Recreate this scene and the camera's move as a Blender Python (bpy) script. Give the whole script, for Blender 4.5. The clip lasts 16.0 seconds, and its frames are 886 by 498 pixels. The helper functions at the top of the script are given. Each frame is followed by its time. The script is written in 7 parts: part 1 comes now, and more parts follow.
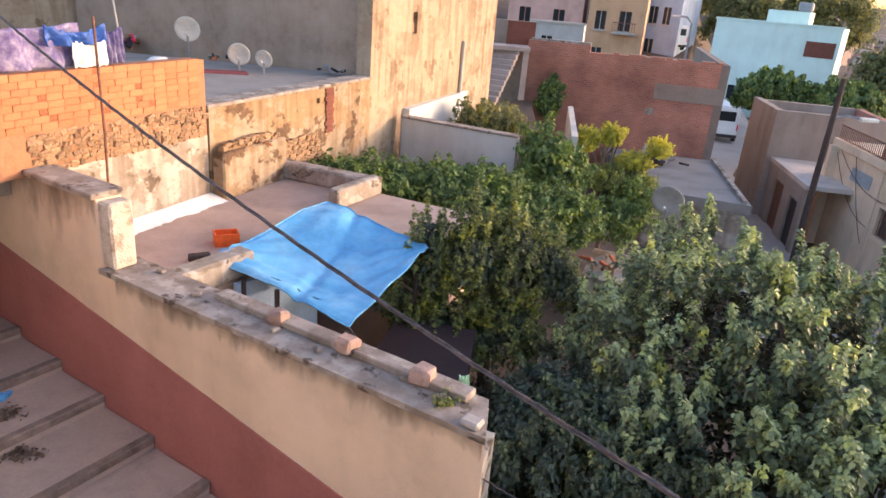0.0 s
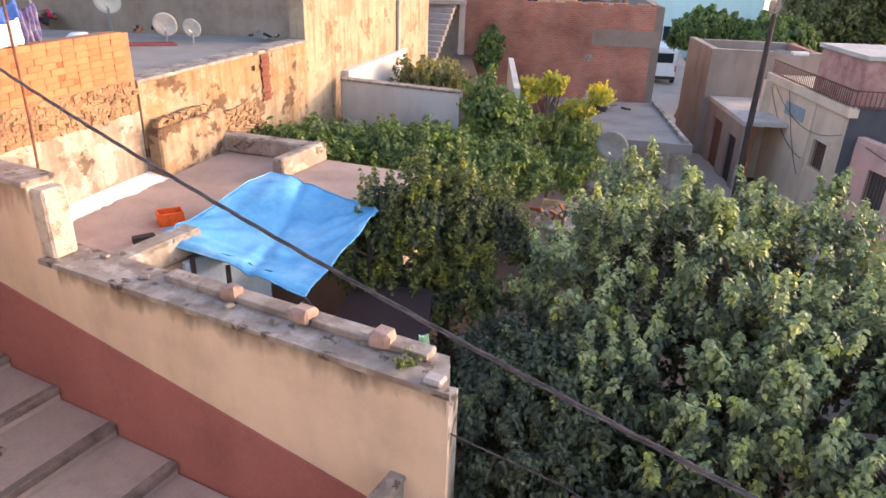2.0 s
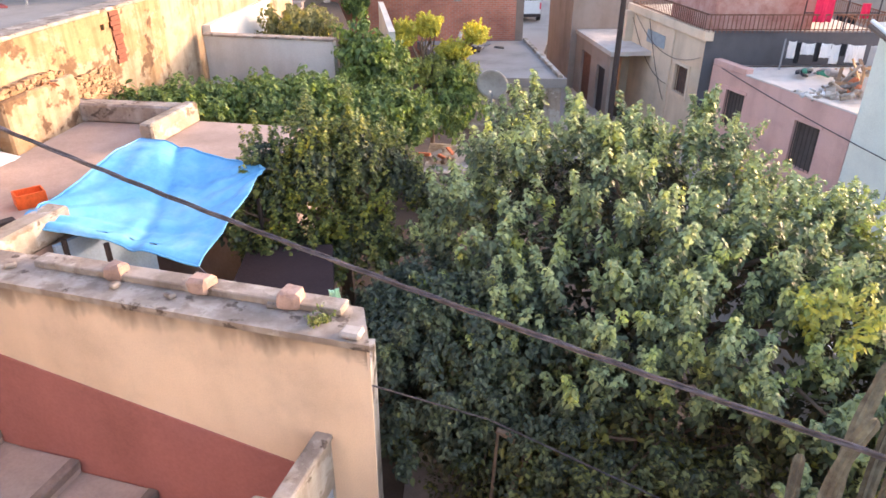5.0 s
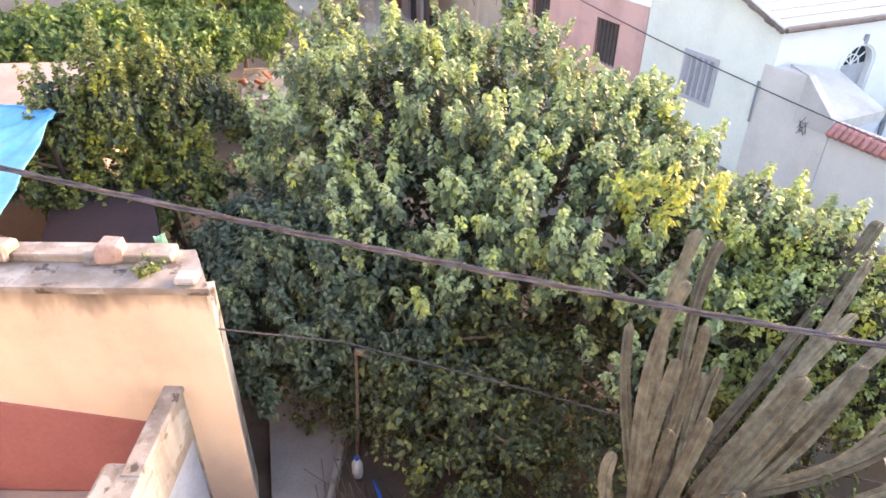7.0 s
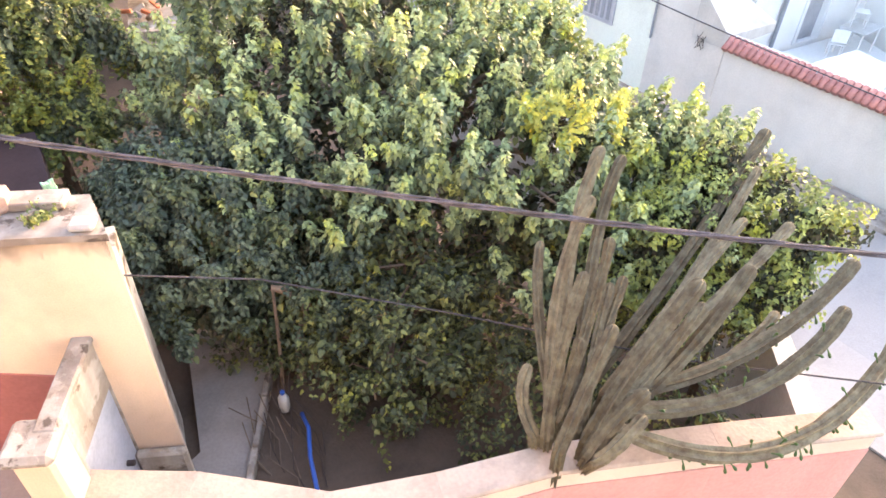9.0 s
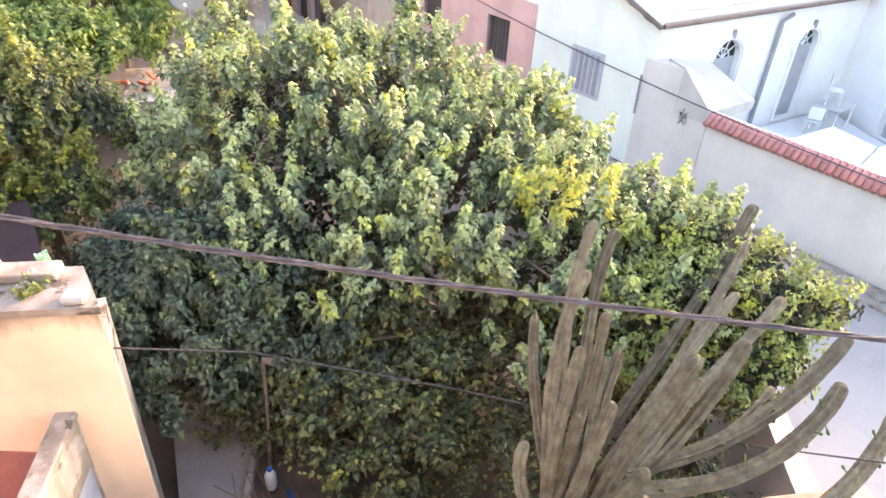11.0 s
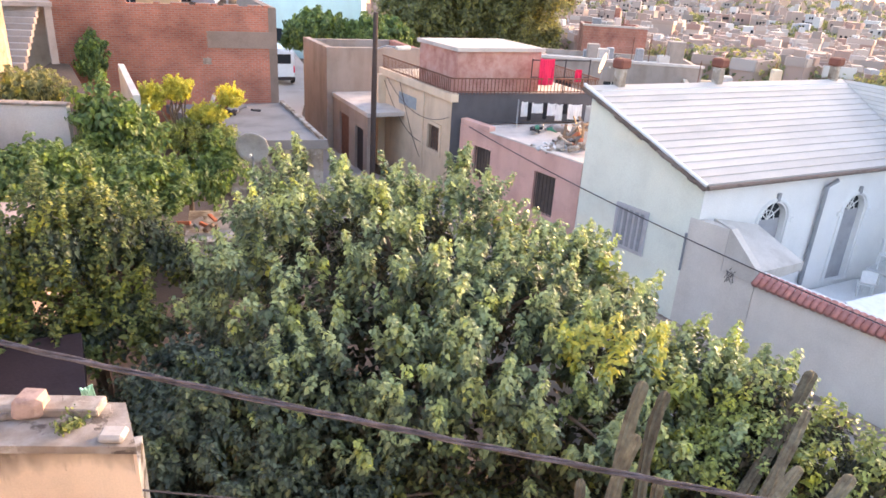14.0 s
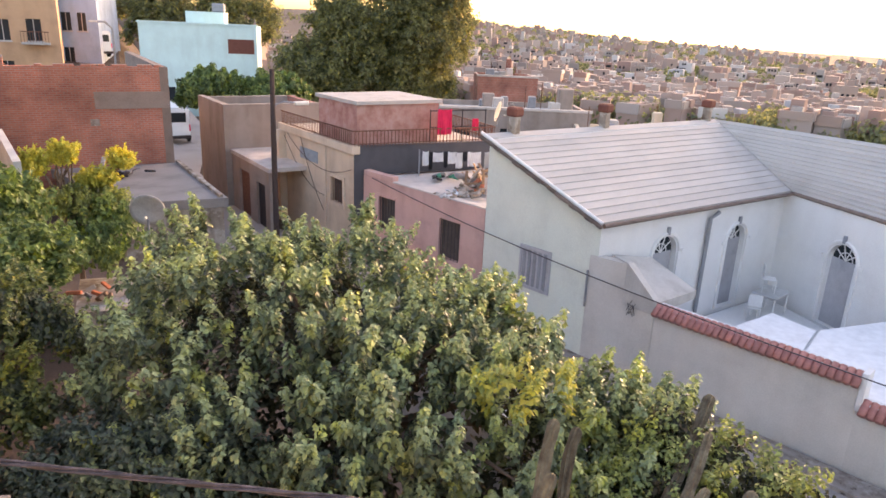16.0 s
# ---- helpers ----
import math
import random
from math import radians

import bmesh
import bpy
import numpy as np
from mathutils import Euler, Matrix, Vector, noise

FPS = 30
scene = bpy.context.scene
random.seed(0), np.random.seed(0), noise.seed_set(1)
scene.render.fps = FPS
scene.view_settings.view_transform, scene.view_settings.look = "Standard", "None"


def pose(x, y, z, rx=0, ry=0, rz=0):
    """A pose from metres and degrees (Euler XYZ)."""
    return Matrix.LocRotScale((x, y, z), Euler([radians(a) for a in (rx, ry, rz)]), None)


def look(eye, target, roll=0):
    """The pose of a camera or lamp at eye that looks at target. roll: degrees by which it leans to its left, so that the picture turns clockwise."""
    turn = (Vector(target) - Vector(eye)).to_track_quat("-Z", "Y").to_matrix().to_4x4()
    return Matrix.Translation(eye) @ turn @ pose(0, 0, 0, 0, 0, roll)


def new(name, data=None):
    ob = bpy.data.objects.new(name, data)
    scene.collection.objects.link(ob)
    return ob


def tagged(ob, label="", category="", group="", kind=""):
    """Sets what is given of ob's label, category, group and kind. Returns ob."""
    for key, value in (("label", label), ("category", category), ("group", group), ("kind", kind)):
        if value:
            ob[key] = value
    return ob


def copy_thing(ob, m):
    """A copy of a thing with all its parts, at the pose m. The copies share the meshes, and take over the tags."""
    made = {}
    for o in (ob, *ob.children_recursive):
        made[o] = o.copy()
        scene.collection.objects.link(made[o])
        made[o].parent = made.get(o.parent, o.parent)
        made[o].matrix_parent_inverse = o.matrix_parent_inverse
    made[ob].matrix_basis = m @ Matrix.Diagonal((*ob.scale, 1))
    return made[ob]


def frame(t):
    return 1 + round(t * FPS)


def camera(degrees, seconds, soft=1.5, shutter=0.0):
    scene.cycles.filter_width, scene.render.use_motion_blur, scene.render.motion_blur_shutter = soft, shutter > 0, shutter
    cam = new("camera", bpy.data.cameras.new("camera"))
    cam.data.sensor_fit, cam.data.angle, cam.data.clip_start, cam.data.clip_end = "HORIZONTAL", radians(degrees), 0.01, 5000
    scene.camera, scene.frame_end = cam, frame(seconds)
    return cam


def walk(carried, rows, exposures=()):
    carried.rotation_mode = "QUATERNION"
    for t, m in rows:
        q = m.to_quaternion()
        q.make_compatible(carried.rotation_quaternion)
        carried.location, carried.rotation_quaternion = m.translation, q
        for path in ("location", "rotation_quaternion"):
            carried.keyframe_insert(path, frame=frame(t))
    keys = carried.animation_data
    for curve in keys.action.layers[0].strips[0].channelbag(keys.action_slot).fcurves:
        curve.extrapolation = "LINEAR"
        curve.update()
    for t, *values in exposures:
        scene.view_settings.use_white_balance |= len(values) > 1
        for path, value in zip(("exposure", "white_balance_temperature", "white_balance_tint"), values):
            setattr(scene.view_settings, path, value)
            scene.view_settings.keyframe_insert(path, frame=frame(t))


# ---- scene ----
cam = camera(65.9, 16.0, soft=1.6)
# seconds, place, turn (degrees)
ROWS = [
    (0, 0.000, 0.000, 8.600, 69.06, -4.45, 1.54), (0.5, 0.003, -0.007, 8.609, 68.90, -4.24, 0.12),
    (1, 0.016, 0.000, 8.602, 67.76, -3.67, -1.60), (1.5, 0.017, 0.005, 8.600, 66.81, -2.89, -2.78),
    (2, 0.022, 0.005, 8.605, 65.98, -1.77, -3.77), (2.5, 0.029, 0.020, 8.595, 64.97, -0.68, -4.14),
    (3, 0.010, 0.036, 8.588, 64.04, 0.00, -4.51), (5.5, -0.100, 0.178, 8.434, 61.05, -0.12, -19.43),
    (6, -0.089, 0.198, 8.415, 59.33, -0.05, -24.12), (6.5, -0.077, 0.200, 8.405, 57.76, -0.10, -27.42),
    (7, -0.061, 0.193, 8.408, 55.76, -0.47, -30.18), (7.5, -0.046, 0.191, 8.401, 54.06, -0.58, -31.40),
    (8, -0.028, 0.176, 8.393, 52.08, -0.82, -33.32), (8.5, -0.012, 0.144, 8.392, 50.70, -1.06, -35.16),
    (9, -0.021, 0.140, 8.392, 50.08, -1.64, -37.70), (11.5, -0.069, 0.243, 8.436, 57.82, -2.42, -37.84),
    (12, -0.072, 0.258, 8.435, 60.14, -2.63, -36.53), (12.5, -0.073, 0.270, 8.442, 61.98, -2.98, -35.62),
    (13, -0.078, 0.279, 8.437, 63.50, -2.96, -34.96), (13.5, -0.076, 0.280, 8.439, 64.98, -3.13, -34.39),
    (14, -0.074, 0.269, 8.455, 67.67, -3.23, -34.23), (14.5, -0.088, 0.245, 8.474, 69.49, -3.43, -34.50),
    (15, -0.063, 0.242, 8.483, 71.00, -2.87, -35.64), (15.5, -0.034, 0.233, 8.488, 71.67, -2.32, -38.51),
    (16, -0.055, 0.221, 8.490, 72.14, -2.40, -42.52),
]
# seconds, stops: the camera brightens its picture as it tips down to the shaded garden
EXPOSURES = [(t, s + 2.25, 6430 + 950 * max(0, (t - 13) / 3) + 850 * max(0, 1 - abs(t - 9.5) / 6), 25 + 6 * max(0, (t - 13) / 3)) for t, s in ((0, -0.08), (2, 0.1), (3, 0.1), (5.5, 0.82), (7, 1.25), (9, 1.55), (11.5, 1.38), (12.5, 1.17), (13.5, 0.92), (14, 0.76), (15, 0.5), (16, 0.25))]
walk(cam, [(t, pose(x, y, z, rx, ry, rz)) for t, x, y, z, rx, ry, rz in ROWS], EXPOSURES)

# ---- light: a low evening sun from the valley side, clear hazy sky ----
SUN_AZ, SUN_EL = 82.0, 9.0  # degrees clockwise from +y, degrees up
world = bpy.data.worlds.new("sky")
scene.world = world
world.use_nodes = True
wt = world.node_tree
sky = wt.nodes.new("ShaderNodeTexSky")
sky.sky_type, sky.sun_disc = "NISHITA", False
sky.sun_elevation, sky.sun_rotation = radians(SUN_EL), radians(SUN_AZ)
sky.air_density, sky.dust_density, sky.ozone_density = 1.0, 2.2, 1.0
wt.links.new(sky.outputs[0], wt.nodes["Background"].inputs[0])
wt.nodes["Background"].inputs[1].default_value = 0.15
sun = new("sun", bpy.data.lights.new("sun", "SUN"))
sun.data.energy, sun.data.angle, sun.data.color = 0.58, radians(1.5), (1.0, 0.73, 0.54)
d_sun = Vector((math.sin(radians(SUN_AZ)) * math.cos(radians(SUN_EL)), math.cos(radians(SUN_AZ)) * math.cos(radians(SUN_EL)), math.sin(radians(SUN_EL))))
sun.matrix_world = look(d_sun * 60, (0, 0, 0))

# ---- materials ----
def material(name, rough=0.85, metal=0.0):
    m = bpy.data.materials.new(name)
    m.use_nodes = True
    b = m.node_tree.nodes["Principled BSDF"]
    b.inputs["Roughness"].default_value, b.inputs["Metallic"].default_value = rough, metal
    b.inputs["Specular IOR Level"].default_value = 0.3
    return m, m.node_tree.nodes, m.node_tree.links, b


def ramp(n, stops):
    r = n.new("ShaderNodeValToRGB")
    e = r.color_ramp.elements
    while len(e) < len(stops):
        e.new(0.5)
    for el, (p, c) in zip(e, stops):
        el.position, el.color = p, (*c, 1)
    return r


def mixer(n, l, fac, a, b, blend="MIX"):
    m = n.new("ShaderNodeMix")
    m.data_type, m.blend_type = "RGBA", blend
    for sock, v in ((m.inputs["Factor"], fac), (m.inputs["A"], a), (m.inputs["B"], b)):
        if isinstance(v, bpy.types.NodeSocket):
            l.new(v, sock)
        else:
            sock.default_value = v if isinstance(v, float) else (*v, 1)
    return m.outputs["Result"]


def grained(name, base, dark, light, scale=1.2, rough=0.9, bump=0.25, streaks=0.35, fine=30.0, vary=0.12, metal=0.0):
    """Plaster, concrete, wood or earth: patches, fine grain, runs of dirt and a little relief, in metres."""
    m, n, l, b = material(name, rough, metal)
    tc = n.new("ShaderNodeTexCoord").outputs["Object"]
    big = n.new("ShaderNodeTexNoise")
    big.inputs["Scale"].default_value, big.inputs["Detail"].default_value, big.inputs["Roughness"].default_value = scale, 8, 0.65
    l.new(tc, big.inputs["Vector"])
    r = ramp(n, [(0.28, dark), (0.48, base), (0.72, light)])
    l.new(big.outputs["Fac"], r.inputs["Fac"])
    col = r.outputs["Color"]
    grain = n.new("ShaderNodeTexNoise")
    grain.inputs["Scale"].default_value, grain.inputs["Detail"].default_value = fine, 6
    l.new(tc, grain.inputs["Vector"])
    g = ramp(n, [(0.3, (0.88, 0.88, 0.88)), (0.65, (1.04, 1.04, 1.04))])
    l.new(grain.outputs["Fac"], g.inputs["Fac"])
    col = mixer(n, l, 0.7, col, g.outputs["Color"], "MULTIPLY")
    if streaks:
        mp = n.new("ShaderNodeMapping")
        mp.inputs["Scale"].default_value = (1.1, 1.1, 0.30)
        l.new(tc, mp.inputs["Vector"])
        st = n.new("ShaderNodeTexNoise")
        st.inputs["Scale"].default_value, st.inputs["Detail"].default_value = 1.1, 8
        l.new(mp.outputs[0], st.inputs["Vector"])
        s = ramp(n, [(0.36, (0.52, 0.47, 0.42)), (0.52, (1, 1, 1))])
        l.new(st.outputs["Fac"], s.inputs["Fac"])
        col = mixer(n, l, streaks, col, s.outputs["Color"], "MULTIPLY")
    if vary:
        info = n.new("ShaderNodeObjectInfo")
        v = ramp(n, [(0.0, (1 - vary,) * 3), (1.0, (1 + vary,) * 3)])
        l.new(info.outputs["Random"], v.inputs["Fac"])
        col = mixer(n, l, 1.0, col, v.outputs["Color"], "MULTIPLY")
    l.new(col, b.inputs["Base Color"])
    bp = n.new("ShaderNodeBump")
    bp.inputs["Strength"].default_value, bp.inputs["Distance"].default_value = bump, 0.02
    mixh = n.new("ShaderNodeMath")
    mixh.operation = "ADD"
    l.new(grain.outputs["Fac"], mixh.inputs[0])
    l.new(big.outputs["Fac"], mixh.inputs[1])
    l.new(mixh.outputs[0], bp.inputs["Height"])
    l.new(bp.outputs[0], b.inputs["Normal"])
    return m


def leafy(name, stops, rough=0.45, trans=0.35, gloss=0.4):
    """Leaves: every leaf its own green, with light shining through."""
    m, n, l, b = material(name, rough)
    geo = n.new("ShaderNodeNewGeometry")
    r = ramp(n, stops)
    l.new(geo.outputs["Random Per Island"], r.inputs["Fac"])
    tc = n.new("ShaderNodeTexCoord").outputs["Object"]
    nz = n.new("ShaderNodeTexNoise")
    nz.inputs["Scale"].default_value, nz.inputs["Detail"].default_value = 2.3, 3
    l.new(tc, nz.inputs["Vector"])
    v = ramp(n, [(0.28, (0.66, 0.76, 0.88)), (0.48, (0.95, 0.98, 1.05)), (0.60, (1.15, 1.12, 0.88)), (0.72, (1.55, 1.42, 0.62))])
    l.new(nz.outputs["Fac"], v.inputs["Fac"])
    col = mixer(n, l, 1.0, r.outputs["Color"], v.outputs["Color"], "MULTIPLY")
    l.new(col, b.inputs["Base Color"])
    b.inputs["Specular IOR Level"].default_value = gloss
    t = n.new("ShaderNodeBsdfTranslucent")
    l.new(col, t.inputs["Color"])
    mx = n.new("ShaderNodeMixShader")
    mx.inputs[0].default_value = trans
    l.new(b.outputs[0], mx.inputs[1])
    l.new(t.outputs[0], mx.inputs[2])
    l.new(mx.outputs[0], n["Material Output"].inputs["Surface"])
    return m


def brickwork(name, c1, c2, mortar, w=0.22, h=0.075, joint=0.012, axis=0.0):
    """Far brick courses on the faces of upright walls; axis turns the pattern with the wall."""
    m, n, l, b = material(name, 0.9)
    tc = n.new("ShaderNodeTexCoord").outputs["Object"]
    mp = n.new("ShaderNodeMapping")
    mp.inputs["Rotation"].default_value = (0, 0, radians(axis))
    l.new(tc, mp.inputs["Vector"])
    sp, cb = n.new("ShaderNodeSeparateXYZ"), n.new("ShaderNodeCombineXYZ")
    l.new(mp.outputs[0], sp.inputs[0])
    l.new(sp.outputs["X"], cb.inputs["X"])
    l.new(sp.outputs["Z"], cb.inputs["Y"])
    br = n.new("ShaderNodeTexBrick")
    for key, v in (("Color1", (*c1, 1)), ("Color2", (*c2, 1)), ("Mortar", (*mortar, 1)), ("Scale", 1.0), ("Mortar Size", joint), ("Brick Width", w), ("Row Height", h), ("Bias", -0.2)):
        br.inputs[key].default_value = v
    l.new(cb.outputs[0], br.inputs["Vector"])
    nz = n.new("ShaderNodeTexNoise")
    nz.inputs["Scale"].default_value, nz.inputs["Detail"].default_value = 0.8, 7
    l.new(tc, nz.inputs["Vector"])
    r = ramp(n, [(0.3, (0.55, 0.52, 0.5)), (0.65, (1.1, 1.05, 1.0))])
    l.new(nz.outputs["Fac"], r.inputs["Fac"])
    l.new(mixer(n, l, 1.0, br.outputs["Color"], r.outputs["Color"], "MULTIPLY"), b.inputs["Base Color"])
    bp = n.new("ShaderNodeBump")
    bp.inputs["Strength"].default_value, bp.inputs["Distance"].default_value, bp.invert = 0.5, 0.01, True
    l.new(br.outputs["Fac"], bp.inputs["Height"])
    l.new(bp.outputs[0], b.inputs["Normal"])
    return m


def patchy(name, layers, rough=0.92, bump=0.7, seed=0.0):
    """Old render in ragged layers: each (colour, dark, scale, cover) lies sharp-edged over those before it."""
    m, n, l, b = material(name, rough)
    tc = n.new("ShaderNodeTexCoord").outputs["Object"]
    off = n.new("ShaderNodeMapping")
    off.inputs["Location"].default_value = (seed, seed * 1.7, seed * 0.6)
    off.inputs["Scale"].default_value = (1.0, 1.0, 1.35)
    l.new(tc, off.inputs["Vector"])

    def cloud(scale, detail, rg=0.6):
        t = n.new("ShaderNodeTexNoise")
        t.inputs["Scale"].default_value, t.inputs["Detail"].default_value, t.inputs["Roughness"].default_value = scale, detail, rg
        l.new(off.outputs[0], t.inputs["Vector"])
        return t.outputs["Fac"]
    col, height = None, None
    for k, (light, dark, scale, cover) in enumerate(layers):
        r = ramp(n, [(0.34, dark), (0.66, light)])
        l.new(cloud(3.1 + 2.3 * k, 9, 0.72), r.inputs["Fac"])
        if col is None:
            col = r.outputs["Color"]
            continue
        cut = ramp(n, [(cover - 0.012, (0, 0, 0)), (cover + 0.03, (1, 1, 1))])
        l.new(cloud(scale, 10, 0.62), cut.inputs["Fac"])
        col = mixer(n, l, cut.outputs["Color"], col, r.outputs["Color"])
        height = cut.outputs["Color"] if height is None else mixer(n, l, 0.5, height, cut.outputs["Color"])
    drip = n.new("ShaderNodeMapping")
    drip.inputs["Scale"].default_value = (3.2, 3.2, 0.35)
    l.new(tc, drip.inputs["Vector"])
    st = n.new("ShaderNodeTexNoise")
    st.inputs["Scale"].default_value, st.inputs["Detail"].default_value = 1.3, 8
    l.new(drip.outputs[0], st.inputs["Vector"])
    dr = ramp(n, [(0.40, (0.55, 0.48, 0.42)), (0.54, (1, 1, 1))])
    l.new(st.outputs["Fac"], dr.inputs["Fac"])
    col = mixer(n, l, 0.6, col, dr.outputs["Color"], "MULTIPLY")
    l.new(col, b.inputs["Base Color"])
    bp = n.new("ShaderNodeBump")
    bp.inputs["Strength"].default_value, bp.inputs["Distance"].default_value = bump, 0.02
    l.new(mixer(n, l, 0.4, height, cloud(26, 8, 0.7)), bp.inputs["Height"])
    l.new(bp.outputs[0], b.inputs["Normal"])
    return m


def paint(name, base, **k):
    f = lambda s: tuple(min(1, c * s) for c in base)
    return grained(name, base, f(k.pop("lo", 0.78)), f(k.pop("hi", 1.12)), **k)


PEACH = paint("peach_limewash", (0.71, 0.555, 0.43), scale=0.9, streaks=0.22, bump=0.06, fine=75.0, vary=0)
DUSTYPEACH = paint("dusty_peach_paint", (0.50, 0.375, 0.30), scale=2.0, lo=0.7, streaks=0, bump=0.3, vary=0)
DADO = paint("oxide_red_paint", (0.365, 0.145, 0.135), scale=0.8, streaks=0.15, bump=0.15, vary=0)
COPING = patchy("weathered_cement", [((0.36, 0.315, 0.285), (0.25, 0.215, 0.19), 0, 0), ((0.43, 0.39, 0.355), (0.33, 0.29, 0.26), 3.0, 0.54), ((0.16, 0.13, 0.11), (0.10, 0.08, 0.07), 4.0, 0.60)], seed=2.0)
GRIME = paint("grimy_step_edge", (0.21, 0.165, 0.145), scale=4.0, lo=0.55, hi=1.5, streaks=0, bump=0.6)
CONCRETE = paint("dusty_concrete", (0.40, 0.32, 0.285), scale=1.1, lo=0.7, streaks=0, bump=0.3)
ROOFSCREED = paint("roof_screed", (0.40, 0.30, 0.255), scale=0.9, lo=0.72, hi=1.25, streaks=0)
GREYSCREED = paint("grey_roof_screed", (0.24, 0.225, 0.215), scale=0.9, lo=0.7, hi=1.2, streaks=0)
WHITEWASH = patchy("old_whitewash", [((0.35, 0.305, 0.26), (0.24, 0.20, 0.16), 0, 0), ((0.47, 0.44, 0.40), (0.36, 0.325, 0.285), 1.8, 0.50), ((0.19, 0.145, 0.105), (0.12, 0.09, 0.065), 2.2, 0.605)], seed=5.0)
FLAKED = grained("flaking_whitewash", (0.56, 0.50, 0.43), (0.22, 0.12, 0.085), (0.68, 0.64, 0.58), scale=5.5, streaks=0.5, bump=0.9, vary=0)
ROOFWHITE = paint("dusty_white_roof", (0.48, 0.44, 0.405), scale=1.6, lo=0.72, hi=1.15, streaks=0, bump=0.4)
PALEGREY = paint("pale_grey_render", (0.50, 0.50, 0.49), scale=1.0, lo=0.8, streaks=0.3)
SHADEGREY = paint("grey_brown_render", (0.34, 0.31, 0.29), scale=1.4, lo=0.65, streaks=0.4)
TAN = patchy("tan_plaster", [((0.36, 0.275, 0.195), (0.27, 0.20, 0.14), 0, 0), ((0.41, 0.335, 0.25), (0.34, 0.265, 0.19), 0.8, 0.47), ((0.28, 0.20, 0.135), (0.20, 0.14, 0.095), 1.1, 0.60)], bump=0.4, seed=3.0)
TANWALL = patchy("patched_tan_plaster", [((0.37, 0.255, 0.15), (0.25, 0.165, 0.095), 0, 0), ((0.40, 0.325, 0.24), (0.28, 0.215, 0.15), 0.9, 0.49), ((0.18, 0.115, 0.07), (0.10, 0.062, 0.04), 1.6, 0.56)], seed=1.3)
DUSK = grained("brown_cement_wall", (0.36, 0.275, 0.215), (0.25, 0.185, 0.14), (0.42, 0.335, 0.27), scale=1.6, streaks=0.3)
ORANGEBRICK = paint("orange_hollow_brick", (0.41, 0.17, 0.083), scale=3, lo=0.65, hi=1.25, streaks=0, vary=0.15)
MORTAR = paint("mortar", (0.33, 0.16, 0.09), scale=5, lo=0.6, streaks=0)
STONE = paint("field_stone", (0.29, 0.19, 0.115), scale=9, lo=0.5, hi=1.3, streaks=0, vary=0.25, bump=0.6)
REDBRICK = brickwork("red_brick", (0.50, 0.185, 0.125), (0.39, 0.135, 0.095), (0.40, 0.26, 0.215), axis=14)
HUTPLASTER = grained("worn_pink_block", (0.44, 0.235, 0.20), (0.30, 0.13, 0.105), (0.50, 0.34, 0.30), scale=2.6, streaks=0.2, bump=0.5, vary=0)
SHUTTER = paint("dark_shutter", (0.115, 0.095, 0.085), scale=5, streaks=0.2)
HUTBRICK = brickwork("hut_brick", (0.42, 0.19, 0.15), (0.36, 0.15, 0.12), (0.40, 0.28, 0.24), w=0.3, h=0.2, axis=8)
REDPATCH = paint("red_brown_patch", (0.20, 0.075, 0.055), scale=5, streaks=0.2)
CEMENTPATCH = paint("cement_patch", (0.27, 0.205, 0.17), scale=1.5, streaks=0.2)
WHITE = paint("white_wall_paint", (0.72, 0.72, 0.71), scale=0.7, lo=0.9, hi=1.05, streaks=0.07, vary=0, bump=0.1)
GREENWHITE = paint("greenish_white_wall_paint", (0.67, 0.70, 0.62), scale=0.8, lo=0.9, hi=1.05, streaks=0.07, vary=0, bump=0.1)
LANEWALL = paint("beige_grey_wall_paint", (0.56, 0.53, 0.49), scale=0.7, lo=0.84, streaks=0.12, vary=0)
ROOFSHEET = paint("whitened_roof_tile", (0.49, 0.455, 0.42), scale=0.6, lo=0.88, hi=1.08, streaks=0, vary=0.06)
REDTILE = paint("glazed_red_tile", (0.42, 0.175, 0.15), scale=9, lo=0.7, hi=1.25, streaks=0, vary=0.122, rough=0.5)
PINK = paint("pink_wall_paint", (0.62, 0.39, 0.34), scale=0.9, lo=0.78, streaks=0.3, vary=0)
SALMON = paint("salmon_wall_paint", (0.63, 0.32, 0.28), scale=0.8, lo=0.85, streaks=0.15, vary=0)
CREAM = paint("cream_wall_paint", (0.66, 0.54, 0.41), scale=0.9, lo=0.8, streaks=0.3, vary=0)
CHARCOAL = paint("charcoal_wall_paint", (0.10, 0.10, 0.11), scale=1.0, streaks=0.2)
TAUPE = paint("taupe_wall_render", (0.33, 0.275, 0.24), scale=0.9, lo=0.78, streaks=0.35, vary=0)
TEAL = paint("mint_wall_paint", (0.62, 0.80, 0.77), scale=0.5, lo=0.9, streaks=0.15, vary=0)
ORANGEHOUSE = paint("apricot_house_paint", (0.66, 0.40, 0.24), scale=0.6, streaks=0.2)
BLUEHOUSE = paint("pale_blue_house_paint", (0.36, 0.44, 0.56), scale=0.6, streaks=0.2)
DARKGLASS, _n, _l, _b = material("dark_window_glass", 0.15)
_b.inputs["Base Color"].default_value = (0.025, 0.03, 0.035, 1)
GREYMETAL = paint("grey_painted_metal", (0.26, 0.27, 0.29), scale=4, streaks=0, rough=0.5)
DOORGREY = paint("grey_door_paint", (0.40, 0.40, 0.42), scale=2, streaks=0.15, rough=0.6)
DOORBLUE = paint("blue_grey_door_paint", (0.38, 0.42, 0.50), scale=2, streaks=0.25, rough=0.6)
